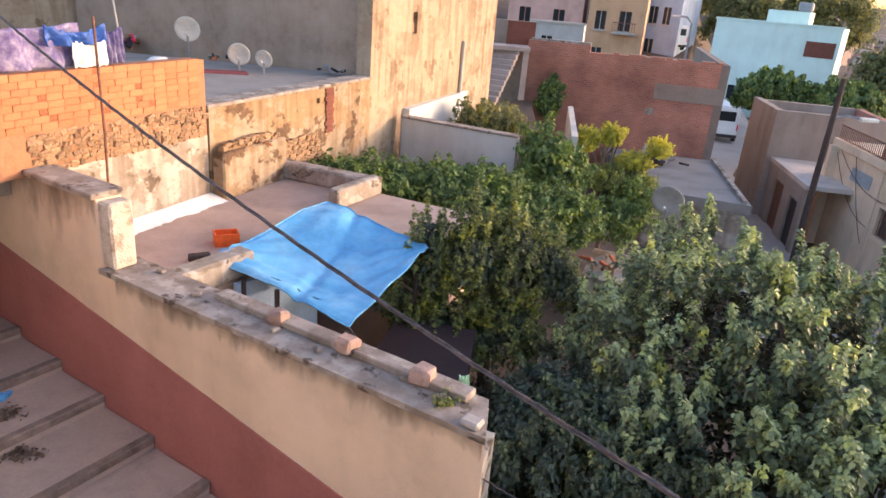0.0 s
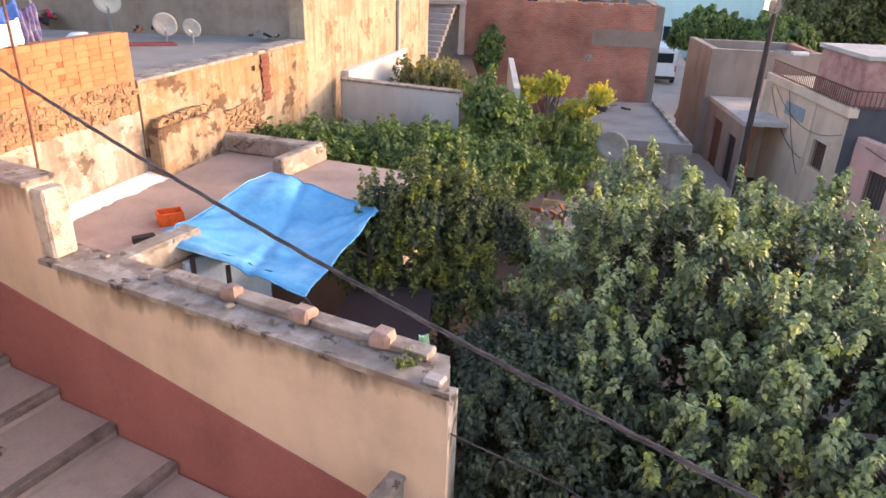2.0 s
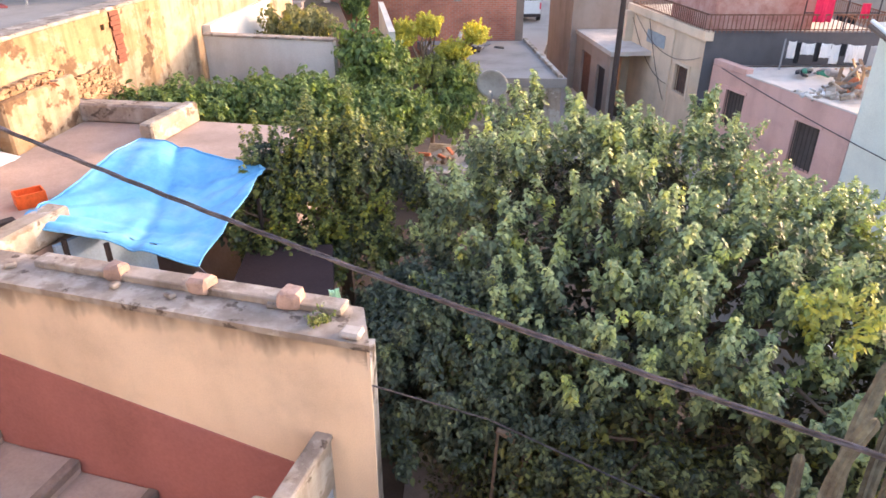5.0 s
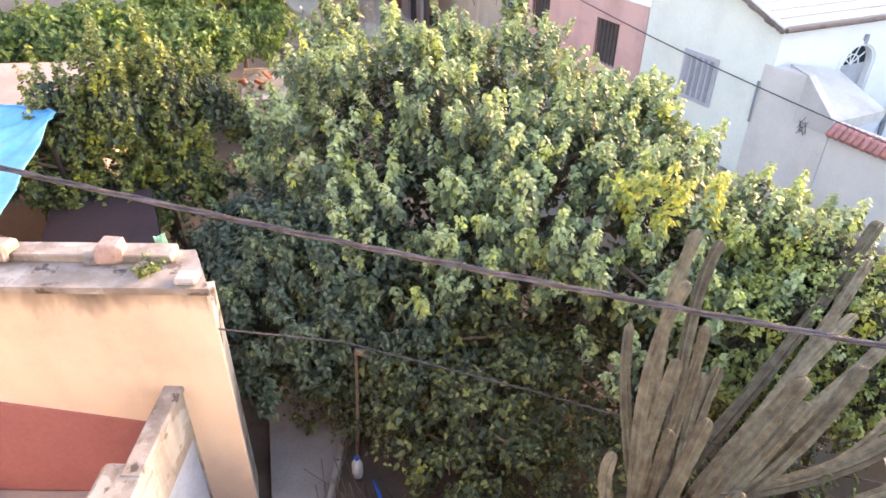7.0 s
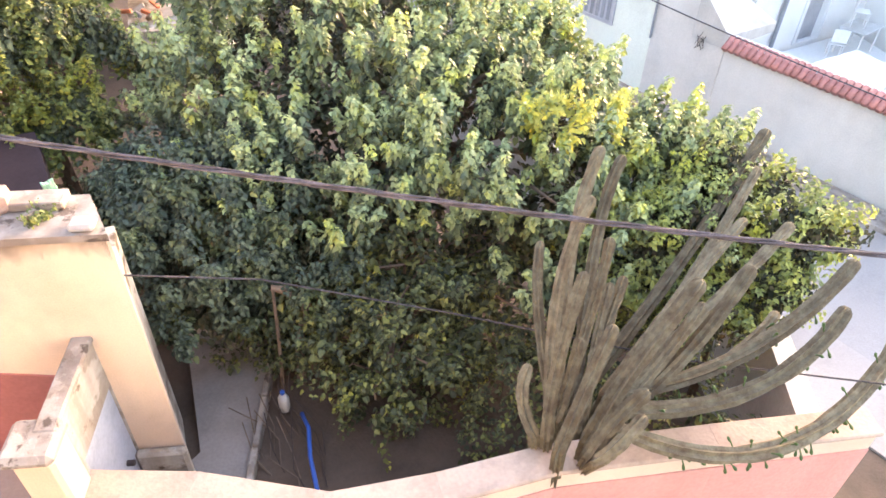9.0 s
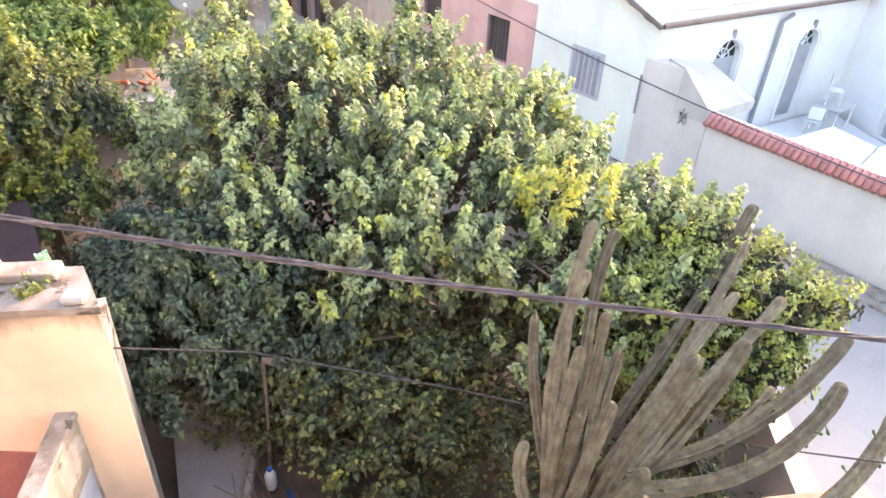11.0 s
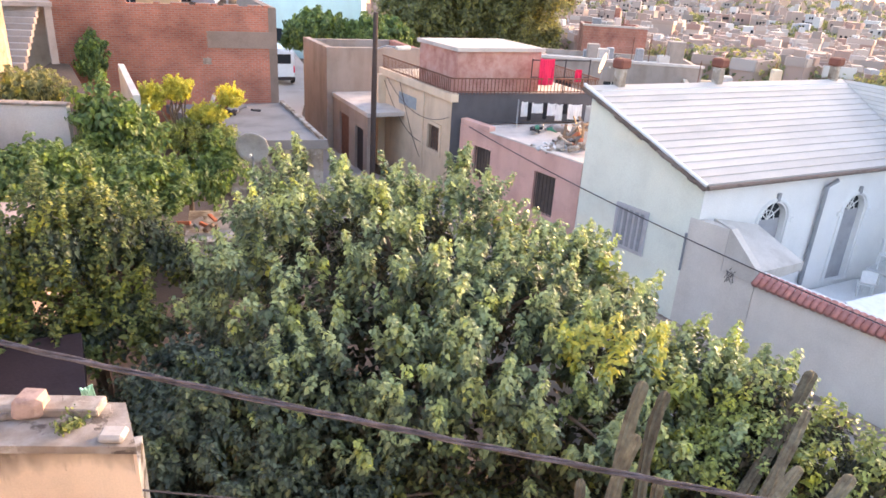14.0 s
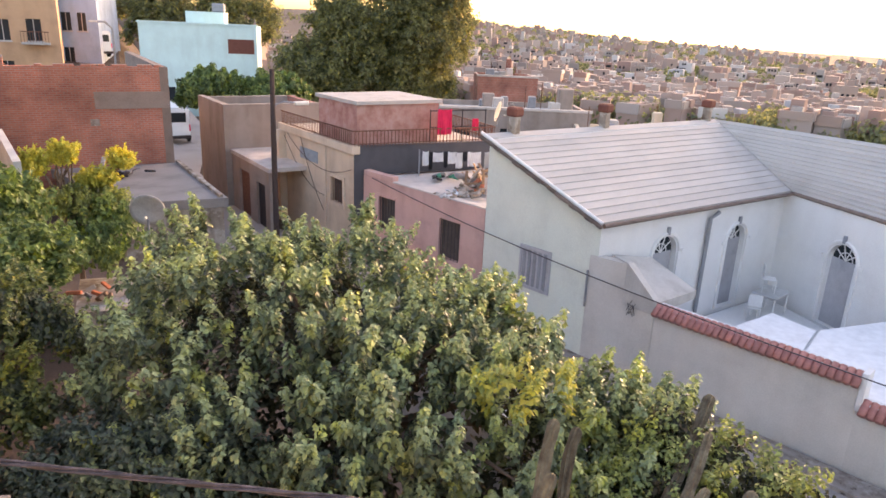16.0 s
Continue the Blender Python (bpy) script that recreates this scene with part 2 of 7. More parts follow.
RUST = paint("rusty_iron", (0.16, 0.075, 0.05), scale=9, lo=0.5, hi=1.5, streaks=0, rough=0.8)
BLACKIRON = paint("dark_iron", (0.045, 0.035, 0.035), scale=6, streaks=0, rough=0.6)
CABLE = paint("black_cable_sheath", (0.065, 0.055, 0.06), scale=14, lo=0.5, hi=2.2, streaks=0, rough=0.5, vary=0.3)
DARKWOOD = paint("dark_pole_wood", (0.065, 0.047, 0.042), scale=4, streaks=0.3)
OLDWOOD = paint("weathered_wood", (0.30, 0.19, 0.12), scale=5, streaks=0.3)
BARK = paint("tree_bark", (0.16, 0.115, 0.085), scale=6, lo=0.55, streaks=0.3, bump=0.7)
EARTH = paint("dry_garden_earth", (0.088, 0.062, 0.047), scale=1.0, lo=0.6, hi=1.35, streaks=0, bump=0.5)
LANE = paint("pale_lane_concrete", (0.40, 0.36, 0.335), scale=0.5, lo=0.8, hi=1.12, streaks=0)
CLAY = paint("terracotta", (0.50, 0.16, 0.08), scale=8, streaks=0)
ORANGEPLASTIC = paint("orange_plastic", (0.75, 0.13, 0.03), scale=8, streaks=0, rough=0.5)
REDCLOTH = paint("red_cloth", (0.70, 0.03, 0.09), scale=5, streaks=0)
WHITECLOTH = paint("white_cloth", (0.78, 0.78, 0.78), scale=2, lo=0.9, hi=1.04, fine=5, streaks=0)
BLACKCLOTH = paint("black_cloth", (0.03, 0.03, 0.035), scale=5, streaks=0)
BLUEPLASTIC = paint("blue_plastic", (0.03, 0.10, 0.38), scale=5, streaks=0, rough=0.45)
PURPLECLOTH = grained("lilac_print_cloth", (0.17, 0.145, 0.30), (0.05, 0.04, 0.15), (0.42, 0.40, 0.52), scale=6.5, streaks=0, vary=0)
TARP = grained("sky_blue_tarpaulin", (0.12, 0.41, 0.70), (0.07, 0.29, 0.58), (0.25, 0.54, 0.79), scale=1.7, streaks=0.15, rough=0.42, bump=0.15, fine=14, vary=0)
DISH = paint("off_white_dish", (0.66, 0.62, 0.55), scale=4, streaks=0, rough=0.5)
GREYDISH = paint("weathered_grey_dish", (0.36, 0.35, 0.33), scale=4, streaks=0, rough=0.6)
CARWHITE = paint("white_car_paint", (0.74, 0.76, 0.78), scale=1, streaks=0, rough=0.3)
TYRE = paint("tyre_rubber", (0.02, 0.02, 0.02), scale=9, streaks=0)
CACTUS = grained("ribbed_cactus_skin", (0.155, 0.125, 0.08), (0.09, 0.062, 0.04), (0.25, 0.215, 0.14), scale=9.0, streaks=0.3, bump=0.6, vary=0.25)
# two tones of one tree's leaves: lit tips and shaded rest, put into colour
LEAF_BIG_LIT = leafy("broad_green_leaf_lit", [(0.0, (0.18, 0.225, 0.105)), (0.4, (0.31, 0.365, 0.17)), (0.8, (0.40, 0.455, 0.195)), (1.0, (0.50, 0.54, 0.20))], 0.45, 0.2, 0.45)
LEAF_BIG_SHADED = leafy("broad_green_leaf_shaded", [(0.0, (0.055, 0.075, 0.04)), (0.4, (0.105, 0.138, 0.068)), (0.8, (0.16, 0.195, 0.09)), (1.0, (0.24, 0.265, 0.105))], 0.45, 0.15, 0.45)
LEAF_YEL = leafy("yellowing_leaf", [(0.0, (0.26, 0.33, 0.11)), (0.5, (0.52, 0.51, 0.12)), (0.75, (0.62, 0.57, 0.12)), (1.0, (0.30, 0.37, 0.13))], 0.55)
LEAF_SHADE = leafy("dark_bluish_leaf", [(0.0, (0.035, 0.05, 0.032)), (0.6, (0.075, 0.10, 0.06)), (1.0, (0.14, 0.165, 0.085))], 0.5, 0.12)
# dark tone that stands for the shade inside the crowns
LEAF_INNER = leafy("shaded_inner_leaf", [(0.0, (0.03, 0.035, 0.02)), (0.6, (0.055, 0.06, 0.032)), (1.0, (0.10, 0.075, 0.04))], 0.7, 0.1)
LEAF_PEAR = leafy("olive_green_leaf", [(0.0, (0.075, 0.10, 0.035)), (0.6, (0.17, 0.205, 0.06)), (0.9, (0.26, 0.28, 0.075)), (1.0, (0.38, 0.36, 0.09))], 0.5, 0.2)
LEAF_IVY_SHADE = leafy("small_ivy_and_shade_leaf", [(0.0, (0.035, 0.04, 0.02)), (0.6, (0.08, 0.092, 0.035)), (1.0, (0.22, 0.225, 0.07))], 0.6, 0.15)
LEAF_HEDGE = leafy("bright_hedge_leaf", [(0.0, (0.16, 0.19, 0.07)), (0.5, (0.27, 0.31, 0.10)), (1.0, (0.42, 0.45, 0.12))], 0.5, 0.25)
LEAF_GOLD = leafy("golden_feather_leaf", [(0.0, (0.50, 0.46, 0.07)), (0.7, (0.66, 0.58, 0.09)), (1.0, (0.36, 0.42, 0.08))], 0.55)
LEAF_VINE = leafy("vine_leaf", [(0.0, (0.07, 0.115, 0.04)), (0.6, (0.145, 0.22, 0.065)), (1.0, (0.26, 0.34, 0.10))], 0.5)
LEAF_DARK = leafy("far_tree_leaf", [(0.0, (0.13, 0.145, 0.07)), (0.6, (0.26, 0.265, 0.115)), (1.0, (0.40, 0.37, 0.15))], 0.6, 0.5)
TOWN, _n, _l, _b = material("town_walls", 0.9)
_g = _n.new("ShaderNodeNewGeometry")
_r = ramp(_n, [(0.0, (0.44, 0.34, 0.29)), (0.2, (0.34, 0.25, 0.21)), (0.4, (0.50, 0.42, 0.37)), (0.55, (0.33, 0.20, 0.165)), (0.7, (0.42, 0.34, 0.30)), (0.85, (0.27, 0.23, 0.21)), (0.94, (0.62, 0.58, 0.54)), (1.0, (0.42, 0.43, 0.45))])
_l.new(_g.outputs["Random Per Island"], _r.inputs["Fac"])
_l.new(_r.outputs["Color"], _b.inputs["Base Color"])


def run_off(name, tone, depth):
    """Dark mould that has run down a face from its upper edge at z = 0, ragged and fading at depth metres."""
    m, n, l, b = material(name, 0.95)
    tc = n.new("ShaderNodeTexCoord").outputs["Object"]
    mp = n.new("ShaderNodeMapping")
    mp.inputs["Scale"].default_value = (1.5, 1.5, 0.45)
    l.new(tc, mp.inputs["Vector"])
    nz = n.new("ShaderNodeTexNoise")
    nz.inputs["Scale"].default_value, nz.inputs["Detail"].default_value, nz.inputs["Roughness"].default_value = 1.0, 7, 0.7
    l.new(mp.outputs[0], nz.inputs["Vector"])
    sp = n.new("ShaderNodeSeparateXYZ")
    l.new(tc, sp.inputs[0])
    fade = n.new("ShaderNodeMapRange")
    fade.inputs["From Min"].default_value, fade.inputs["From Max"].default_value = -depth, 0.0
    fade.inputs["To Min"].default_value, fade.inputs["To Max"].default_value = -0.22, 0.17
    l.new(sp.outputs["Z"], fade.inputs["Value"])
    add = n.new("ShaderNodeMath")
    l.new(nz.outputs["Fac"], add.inputs[0])
    l.new(fade.outputs[0], add.inputs[1])
    cut = n.new("ShaderNodeMapRange")
    cut.inputs["From Min"].default_value, cut.inputs["From Max"].default_value = 0.47, 0.80
    cut.inputs["To Max"].default_value = 0.38
    l.new(add.outputs[0], cut.inputs["Value"])
    l.new(cut.outputs[0], b.inputs["Alpha"])
    b.inputs["Base Color"].default_value = (*tone, 1)
    return m


MOULD = run_off("dark_mould_runs", (0.10, 0.075, 0.06), 0.34)
MOULD_LONG = run_off("long_mould_runs", (0.12, 0.085, 0.065), 0.7)


# ---- shapes ----
def bm_box(bm, x0, y0, z0, x1, y1, z1, m=None, bevel=0.0):
    vs = [bm.verts.new((x, y, z)) for x in (x0, x1) for y in (y0, y1) for z in (z0, z1)]
    fs = [bm.faces.new([vs[i] for i in f]) for f in ((0, 1, 3, 2), (4, 6, 7, 5), (0, 4, 5, 1), (2, 3, 7, 6), (0, 2, 6, 4), (1, 5, 7, 3))]
    if bevel:
        es = list({e for f in fs for e in f.edges})
        r = bmesh.ops.bevel(bm, geom=es, offset=bevel, segments=1, affect="EDGES")
        vs = list({v for f in r["faces"] for v in f.verts} | {v for v in vs if v.is_valid})
    if m is not None:
        bmesh.ops.transform(bm, matrix=m, verts=[v for v in vs if v.is_valid])
    return bm


def box(*a, **k):
    return bm_box(bmesh.new(), *a, **k)


def along(p, q, z=0.0):
    """A frame at p: x runs towards q, y to the left of that, z up."""
    d = (Vector(q[:2]) - Vector(p[:2])).normalized()
    return Matrix(((d.x, -d.y, 0, p[0]), (d.y, d.x, 0, p[1]), (0, 0, 1, z), (0, 0, 0, 1)))


def flat_len(p, q):
    return (Vector(q[:2]) - Vector(p[:2])).length


def wall_bm(length, z0, z1, thick, holes=(), bm=None):
    """An upright slab in its own frame, x along, y 0 to thick, with square holes (u0, z0, u1, z1) right through."""
    bm = bm or bmesh.new()
    us = sorted({0.0, length, *(u for h in holes for u in (h[0], h[2]))})
    zs = sorted({z0, z1, *(z for h in holes for z in (h[1], h[3]))})
    full = lambda i, j: 0 <= i < len(us) - 1 and 0 <= j < len(zs) - 1 and not any(h[0] - 1e-6 <= us[i] and us[i + 1] <= h[2] + 1e-6 and h[1] - 1e-6 <= zs[j] and zs[j + 1] <= h[3] + 1e-6 for h in holes)
    vert = {}

    def v(i, j, k):
        if (i, j, k) not in vert:
            vert[i, j, k] = bm.verts.new((us[i], thick * k, zs[j]))
        return vert[i, j, k]
    for i in range(len(us) - 1):
        for j in range(len(zs) - 1):
            if not full(i, j):
                continue
            bm.faces.new((v(i, j, 0), v(i + 1, j, 0), v(i + 1, j + 1, 0), v(i, j + 1, 0)))
            bm.faces.new((v(i, j, 1), v(i, j + 1, 1), v(i + 1, j + 1, 1), v(i + 1, j, 1)))
            if not full(i - 1, j):
                bm.faces.new((v(i, j, 0), v(i, j + 1, 0), v(i, j + 1, 1), v(i, j, 1)))
            if not full(i + 1, j):
                bm.faces.new((v(i + 1, j, 0), v(i + 1, j, 1), v(i + 1, j + 1, 1), v(i + 1, j + 1, 0)))
            if not full(i, j - 1):
                bm.faces.new((v(i, j, 0), v(i, j, 1), v(i + 1, j, 1), v(i + 1, j, 0)))
            if not full(i, j + 1):
                bm.faces.new((v(i, j + 1, 0), v(i + 1, j + 1, 0), v(i + 1, j + 1, 1), v(i, j + 1, 1)))
    return bm


def prism_bm(pts, z0, z1, bm=None):
    """A slab over a ground outline; z1 is a height or a list of one for each corner."""
    bm = bm or bmesh.new()
    tops = z1 if isinstance(z1, (list, tuple)) else [z1] * len(pts)
    lo = [bm.verts.new((x, y, z0)) for x, y in pts]
    hi = [bm.verts.new((x, y, z)) for (x, y), z in zip(pts, tops)]
    k = len(pts)
    bm.faces.new(hi)
    bm.faces.new(lo[::-1])
    for i in range(k):
        bm.faces.new((lo[i], lo[(i + 1) % k], hi[(i + 1) % k], hi[i]))
    bmesh.ops.recalc_face_normals(bm, faces=bm.faces)
    return bm


def tube_bm(pts, r, sides=8, bm=None, ribs=0.0, cap=True):
    """A round or ribbed rod along points; r is one radius or one for each point."""
    bm = bm or bmesh.new()
    pts = [Vector(p) for p in pts]
    rs = r if isinstance(r, (list, tuple)) else [r] * len(pts)
    rings, side = [], None
    for i, p in enumerate(pts):
        t = (pts[min(i + 1, len(pts) - 1)] - pts[max(i - 1, 0)]).normalized()
        side = t.orthogonal().normalized() if side is None else (side - t * side.dot(t)).normalized()
        up = t.cross(side)
        ring = []
        for k in range(sides):
            a = 2 * math.pi * k / sides
            rr = rs[i] * (1 - (ribs if k % 2 else 0))
            ring.append(bm.verts.new(p + (side * math.cos(a) + up * math.sin(a)) * rr))
        rings.append(ring)
    for a, b in zip(rings, rings[1:]):
        for k in range(sides):
            bm.faces.new((a[k], a[(k + 1) % sides], b[(k + 1) % sides], b[k]))
    if cap:
        bm.faces.new(rings[0][::-1])
        bm.faces.new(rings[-1])
    return bm


def arc(p, q, rise, n=10):
    """Points from p to q that sag (rise below 0) or bow in the middle."""
    p, q = Vector(p), Vector(q)
    return [p.lerp(q, i / n) + Vector((0, 0, rise * 4 * (i / n) * (1 - i / n))) for i in range(n + 1)]


def mesh_of(name, bm, mat, smooth=False):
    me = bpy.data.meshes.new(name)
    bm.to_mesh(me)
    bm.free()
    me.materials.append(mat)
    if smooth:
        for p in me.polygons:
            p.use_smooth = True
    return me


def thing(name, label, category, place=(0, 0, 0), group="", kind="", m=None):
    ob = new(name)
    ob.empty_display_size = 0.2
    ob.matrix_world = m if m is not None else pose(*place)
    return tagged(ob, label, category, group, kind)


def part(name, bm, mat, parent, label="", m=None, smooth=False):
    """One mesh under a thing or a part; coordinates are the parent's own unless m places it."""
    ob = new(name, bm if isinstance(bm, bpy.types.Mesh) else mesh_of(name, bm, mat, smooth))
    ob.parent = parent
    if m is not None:
        ob.matrix_basis = m
    return tagged(ob, label)


def solid(name, bm, mat, label, category, group="", kind="", smooth=False, m=None):
    """A thing that is one mesh."""
    ob = new(name, mesh_of(name, bm, mat, smooth))
    if m is not None:
        ob.matrix_world = m
    return tagged(ob, label, category, group, kind)


def leaves_mesh(name, centres, normals, sizes, mat, rng, hang=1.0):
    """Many small rounded leaves in one mesh, each an island of two bent halves whose tip hangs downhill."""
    k = len(centres)
    n = normals / np.linalg.norm(normals, axis=1, keepdims=True)
    ref = rng.normal(size=(k, 3)) * 0.45 + np.array([0, 0, -hang])
    a = ref - n * np.sum(ref * n, axis=1, keepdims=True)
    a /= np.linalg.norm(a, axis=1, keepdims=True) + 1e-9
    b = np.cross(n, a)
    s = np.asarray(sizes)[:, None]
    # outline along a: stalk notch, rounded shoulders, side, drooping tip; the midrib lies lower
    shape = [(-0.42, 0.0, 0.02), (-0.5, 0.24, 0.05), (-0.1, 0.40, 0.06), (0.32, 0.24, -0.05), (0.66, 0.0, -0.22), (0.32, -0.24, -0.05), (-0.1, -0.40, 0.06), (-0.5, -0.24, 0.05)]
    vs = np.stack([centres + s * (u * a + w * b + h * n) for u, w, h in shape], 1).reshape(-1, 3)
    i = np.arange(k)[:, None] * 8
    faces = np.concatenate([i + [0, 4, 3, 2, 1], i + [0, 7, 6, 5, 4]], 0)
    me = bpy.data.meshes.new(name)
    me.from_pydata(vs.tolist(), [], faces.tolist())
    me.materials.append(mat)
    return me


# ---- the ground: one sheet from the garden to the far hills ----
def ground_z(x, y):
    s = min(1.0, max(0.0, (x - 1.5) / 9.5))
    z = 2.35 * (1 - s * s * (3 - 2 * s)) + 0.02 * max(0.0, min(y, 60) - 10)
    r = math.hypot(x, y)
    if r > 60:  # the valley, then the hillside over it
        side = max(0.0, min(1.0, (math.degrees(math.atan2(x, y)) - 8) / 30))
        f = min(1.0, (r - 60) / 160)
        z += side * (-14 * f) + (1 - side) * 0.05 * (r - 60) * (1 if r < 400 else 400 / r)
        if r > 260:
            far = min(1.0, (r - 260) / 1100)
            az = math.degrees(math.atan2(x, y))
            z += side * float(np.interp(az, (30, 44, 54, 60, 66, 76), (48, 40, 20, 13, 2, -8))) * far ** 1.25
        if r > 1360:
            z -= 0.004 * (r - 1360)
        z += 5 * noise.noise((x / 170, y / 170, 0)) * min(1.0, (r - 60) / 300)
    hill = max(0.0, min(1.0, (20.5 - math.degrees(math.atan2(x, y))) / 2)) if y > 0 else 0.0
    z += hill * 0.13 * max(0.0, min(r, 160) - 46)
    return z


def ground_sheet():
    rs = [0.0]
    while rs[-1] < 3200:
        rs.append(rs[-1] + max(0.6, rs[-1] * 0.055))
    k = 160
    vs, fs = [(0, 0, ground_z(0, 0))], []
    for r in rs[1:]:
        for a in range(k):
            t = 2 * math.pi * a / k
            x, y = r * math.sin(t), r * math.cos(t)
            vs.append((x, y, ground_z(x, y)))
    for a in range(k):
        fs.append((0, 1 + (a + 1) % k, 1 + a))
    for i in range(len(rs) - 2):
        for a in range(k):
            p, q = 1 + i * k + a, 1 + i * k + (a + 1) % k
            fs.append((p, q, q + k, p + k))
    me = bpy.data.meshes.new("ground")
    me.from_pydata(vs, [], fs)
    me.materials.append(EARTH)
    ob = new("ground", me)
    bm = bmesh.new()
    bm.from_mesh(me)
    bmesh.ops.recalc_face_normals(bm, faces=bm.faces)
    bm.to_mesh(me)
    bm.free()
    return tagged(ob, "dry brown earth of the garden, valley and hills", "ground", kind="structure")


ground_sheet()


def strip(name, pts, widths, lift, mat, label, category):
    """A paved way over the ground, a little proud of it, with a thickness."""
    bm = bmesh.new()
    rows = []
    for i, (x, y) in enumerate(pts):
        a, b = pts[max(i - 1, 0)], pts[min(i + 1, len(pts) - 1)]
        d = Vector((b[0] - a[0], b[1] - a[1])).normalized()
        row = []
        for s in (-1, -0.33, 0.33, 1):
            px, py = x - d.y * s * widths[i] / 2, y + d.x * s * widths[i] / 2
            row.append(bm.verts.new((px, py, max(ground_z(px, py), ground_z(x, y)) + lift)))
        rows.append(row)
    for a, b in zip(rows, rows[1:]):
        for i in range(3):
            bm.faces.new((a[i], b[i], b[i + 1], a[i + 1]))
    ex = bmesh.ops.extrude_face_region(bm, geom=list(bm.faces))
    bmesh.ops.translate(bm, verts=[v for v in ex["geom"] if isinstance(v, bmesh.types.BMVert)], vec=(0, 0, -0.25))
    bmesh.ops.recalc_face_normals(bm, faces=bm.faces)
    return solid(name, bm, mat, label, category, kind="structure")


strip("road", [(11.2, -6), (11.2, -2), (11.2, 2), (11.3, 6), (11.3, 10), (11.4, 14), (11.5, 18), (12.0, 22), (12.2, 26), (12.6, 30), (13.5, 36), (15.5, 42), (18, 48), (19.5, 56), (20, 66)],
      [6.4, 6.4, 6.4, 6.2, 6.0, 5.6, 5.2, 4.0, 2.4, 2.6, 3.2, 5, 6, 6, 6], 0.04, LANE, "pale dusty concrete village lane between the houses", "road")
strip("pavement", [(14.1, -4), (14.1, 0), (14.1, 4), (14.08, 8), (14.05, 12), (14.0, 16), (13.95, 19)], [0.7] * 7, 0.13, COPING, "narrow raised concrete kerb along the foot of the lane wall", "pavement")

# ---- the peach boundary wall over the stepped street ----
PA, PB = (-3.70, 6.86), (0.46, 4.39)
WALL = along(PA, PB)            # x along the wall, y away from the street
WLEN = flat_len(PA, PB)
peach = thing("boundary_wall", "peach limewashed boundary wall with a red painted dado", "wall", kind="structure", m=WALL)
part("wall_face", prism_bm([(0, 0), (WLEN, 0), (WLEN - 0.20, 0.42), (0, 0.42)], 1.9, 5.37), PEACH, peach)
part("upper_wall", wall_bm(4.6, 1.9, 6.22, 0.30), PEACH, peach, m=pose(-4.60, 0, 0))
# dado, a painted skin that follows the slope of the street
bm = bmesh.new()
top = lambda u: 4.755 - 0.186 * u
bot = lambda u: 2.4
rows = [[bm.verts.new((u, y, z)) for y, z in ((-0.012, bot(u)), (-0.012, top(u)), (0.0, top(u) + 0.004))] for u in np.linspace(-4.6, 4.22, 12)]
for a, b in zip(rows, rows[1:]):
    for i in range(2):
        bm.faces.new((a[i], b[i], b[i + 1], a[i + 1]))
part("dado", bm, DADO, peach, "faded oxide-red painted dado")
part("coping", prism_bm([(-0.02, -0.04), (WLEN + 0.02, -0.04), (WLEN - 0.22, 0.45), (-0.02, 0.45)], 5.37, 5.43), COPING, peach, "stained cement coping")
part("coping", box(-4.6, -0.06, 6.22, 0.02, 0.34, 6.29, bevel=0.012), COPING, peach, "stained cement coping")
part("pillar", box(-0.06, 0.02, 5.44, 0.20, 0.30, 6.20, bevel=0.025), FLAKED, peach, "flaking whitewashed end of the higher wall")
part("upstand", box(1.5, 0.26, 5.43, WLEN - 0.34, 0.44, 5.50, bevel=0.01), COPING, peach)
for u in (2.26, 3.12, 3.95):
    bm = box(u, 0.22, 5.43, u + 0.19, 0.40, 5.58, bevel=0.03)
    for v in bm.verts:
        v.co += Vector((noise.noise(v.co * 11), noise.noise(v.co * 13), 0)) * 0.035
        v.co.z += 0.05 * noise.noise(v.co * 8) if v.co.z > 5.5 else 0
    part("block_stub", bm, paint("broken_brick_block", (0.37, 0.255, 0.215), scale=9, lo=0.6, streaks=0), peach, "broken red block stub")
# mould that has run down from the copings
for u0, u1, z, mat, d in ((0.22, WLEN - 0.02, 5.368, MOULD, 0.30), (-4.5, -0.02, 6.218, MOULD_LONG, 0.7)):
    ob = part("mould_stain", box(0, -0.009, -d, u1 - u0, -0.006, 0), mat, peach, "dark mould runs below the coping", m=pose(u0, 0, z))
    ob.visible_shadow = False
part("corner_block", box(WLEN - 0.24, -0.02, 5.43, WLEN - 0.07, 0.12, 5.49, bevel=0.02), SHADEGREY, peach, "loose cement block on the corner")
# the end of the wall beside the garden path
side = thing("return_wall", "grey weathered return of the wall with old planks", "wall", kind="structure", m=along((0.47, 4.62), (0.70, 5.45)))
part("wall_face", wall_bm(0.55, 1.9, 4.92, 0.22), WHITEWASH, side)
part("render_strip", box(-0.02, -0.015, 1.9, 0.10, -0.002, 4.7), PEACH, side)
part("plank", box(0.57, 0.02, 2.0, 0.70, 0.06, 4.3, bevel=0.006), OLDWOOD, side, "grey-brown weathered plank")
part("plank", box(0.72, 0.05, 2.0, 0.84, 0.09, 3.9, bevel=0.006), OLDWOOD, side, "grey-brown weathered plank")
part("footing", box(WLEN - 0.42, -0.10, 1.9, WLEN + 0.03, -0.002, 2.95, bevel=0.03), WHITEWASH, peach, "chipped whitewashed footing")

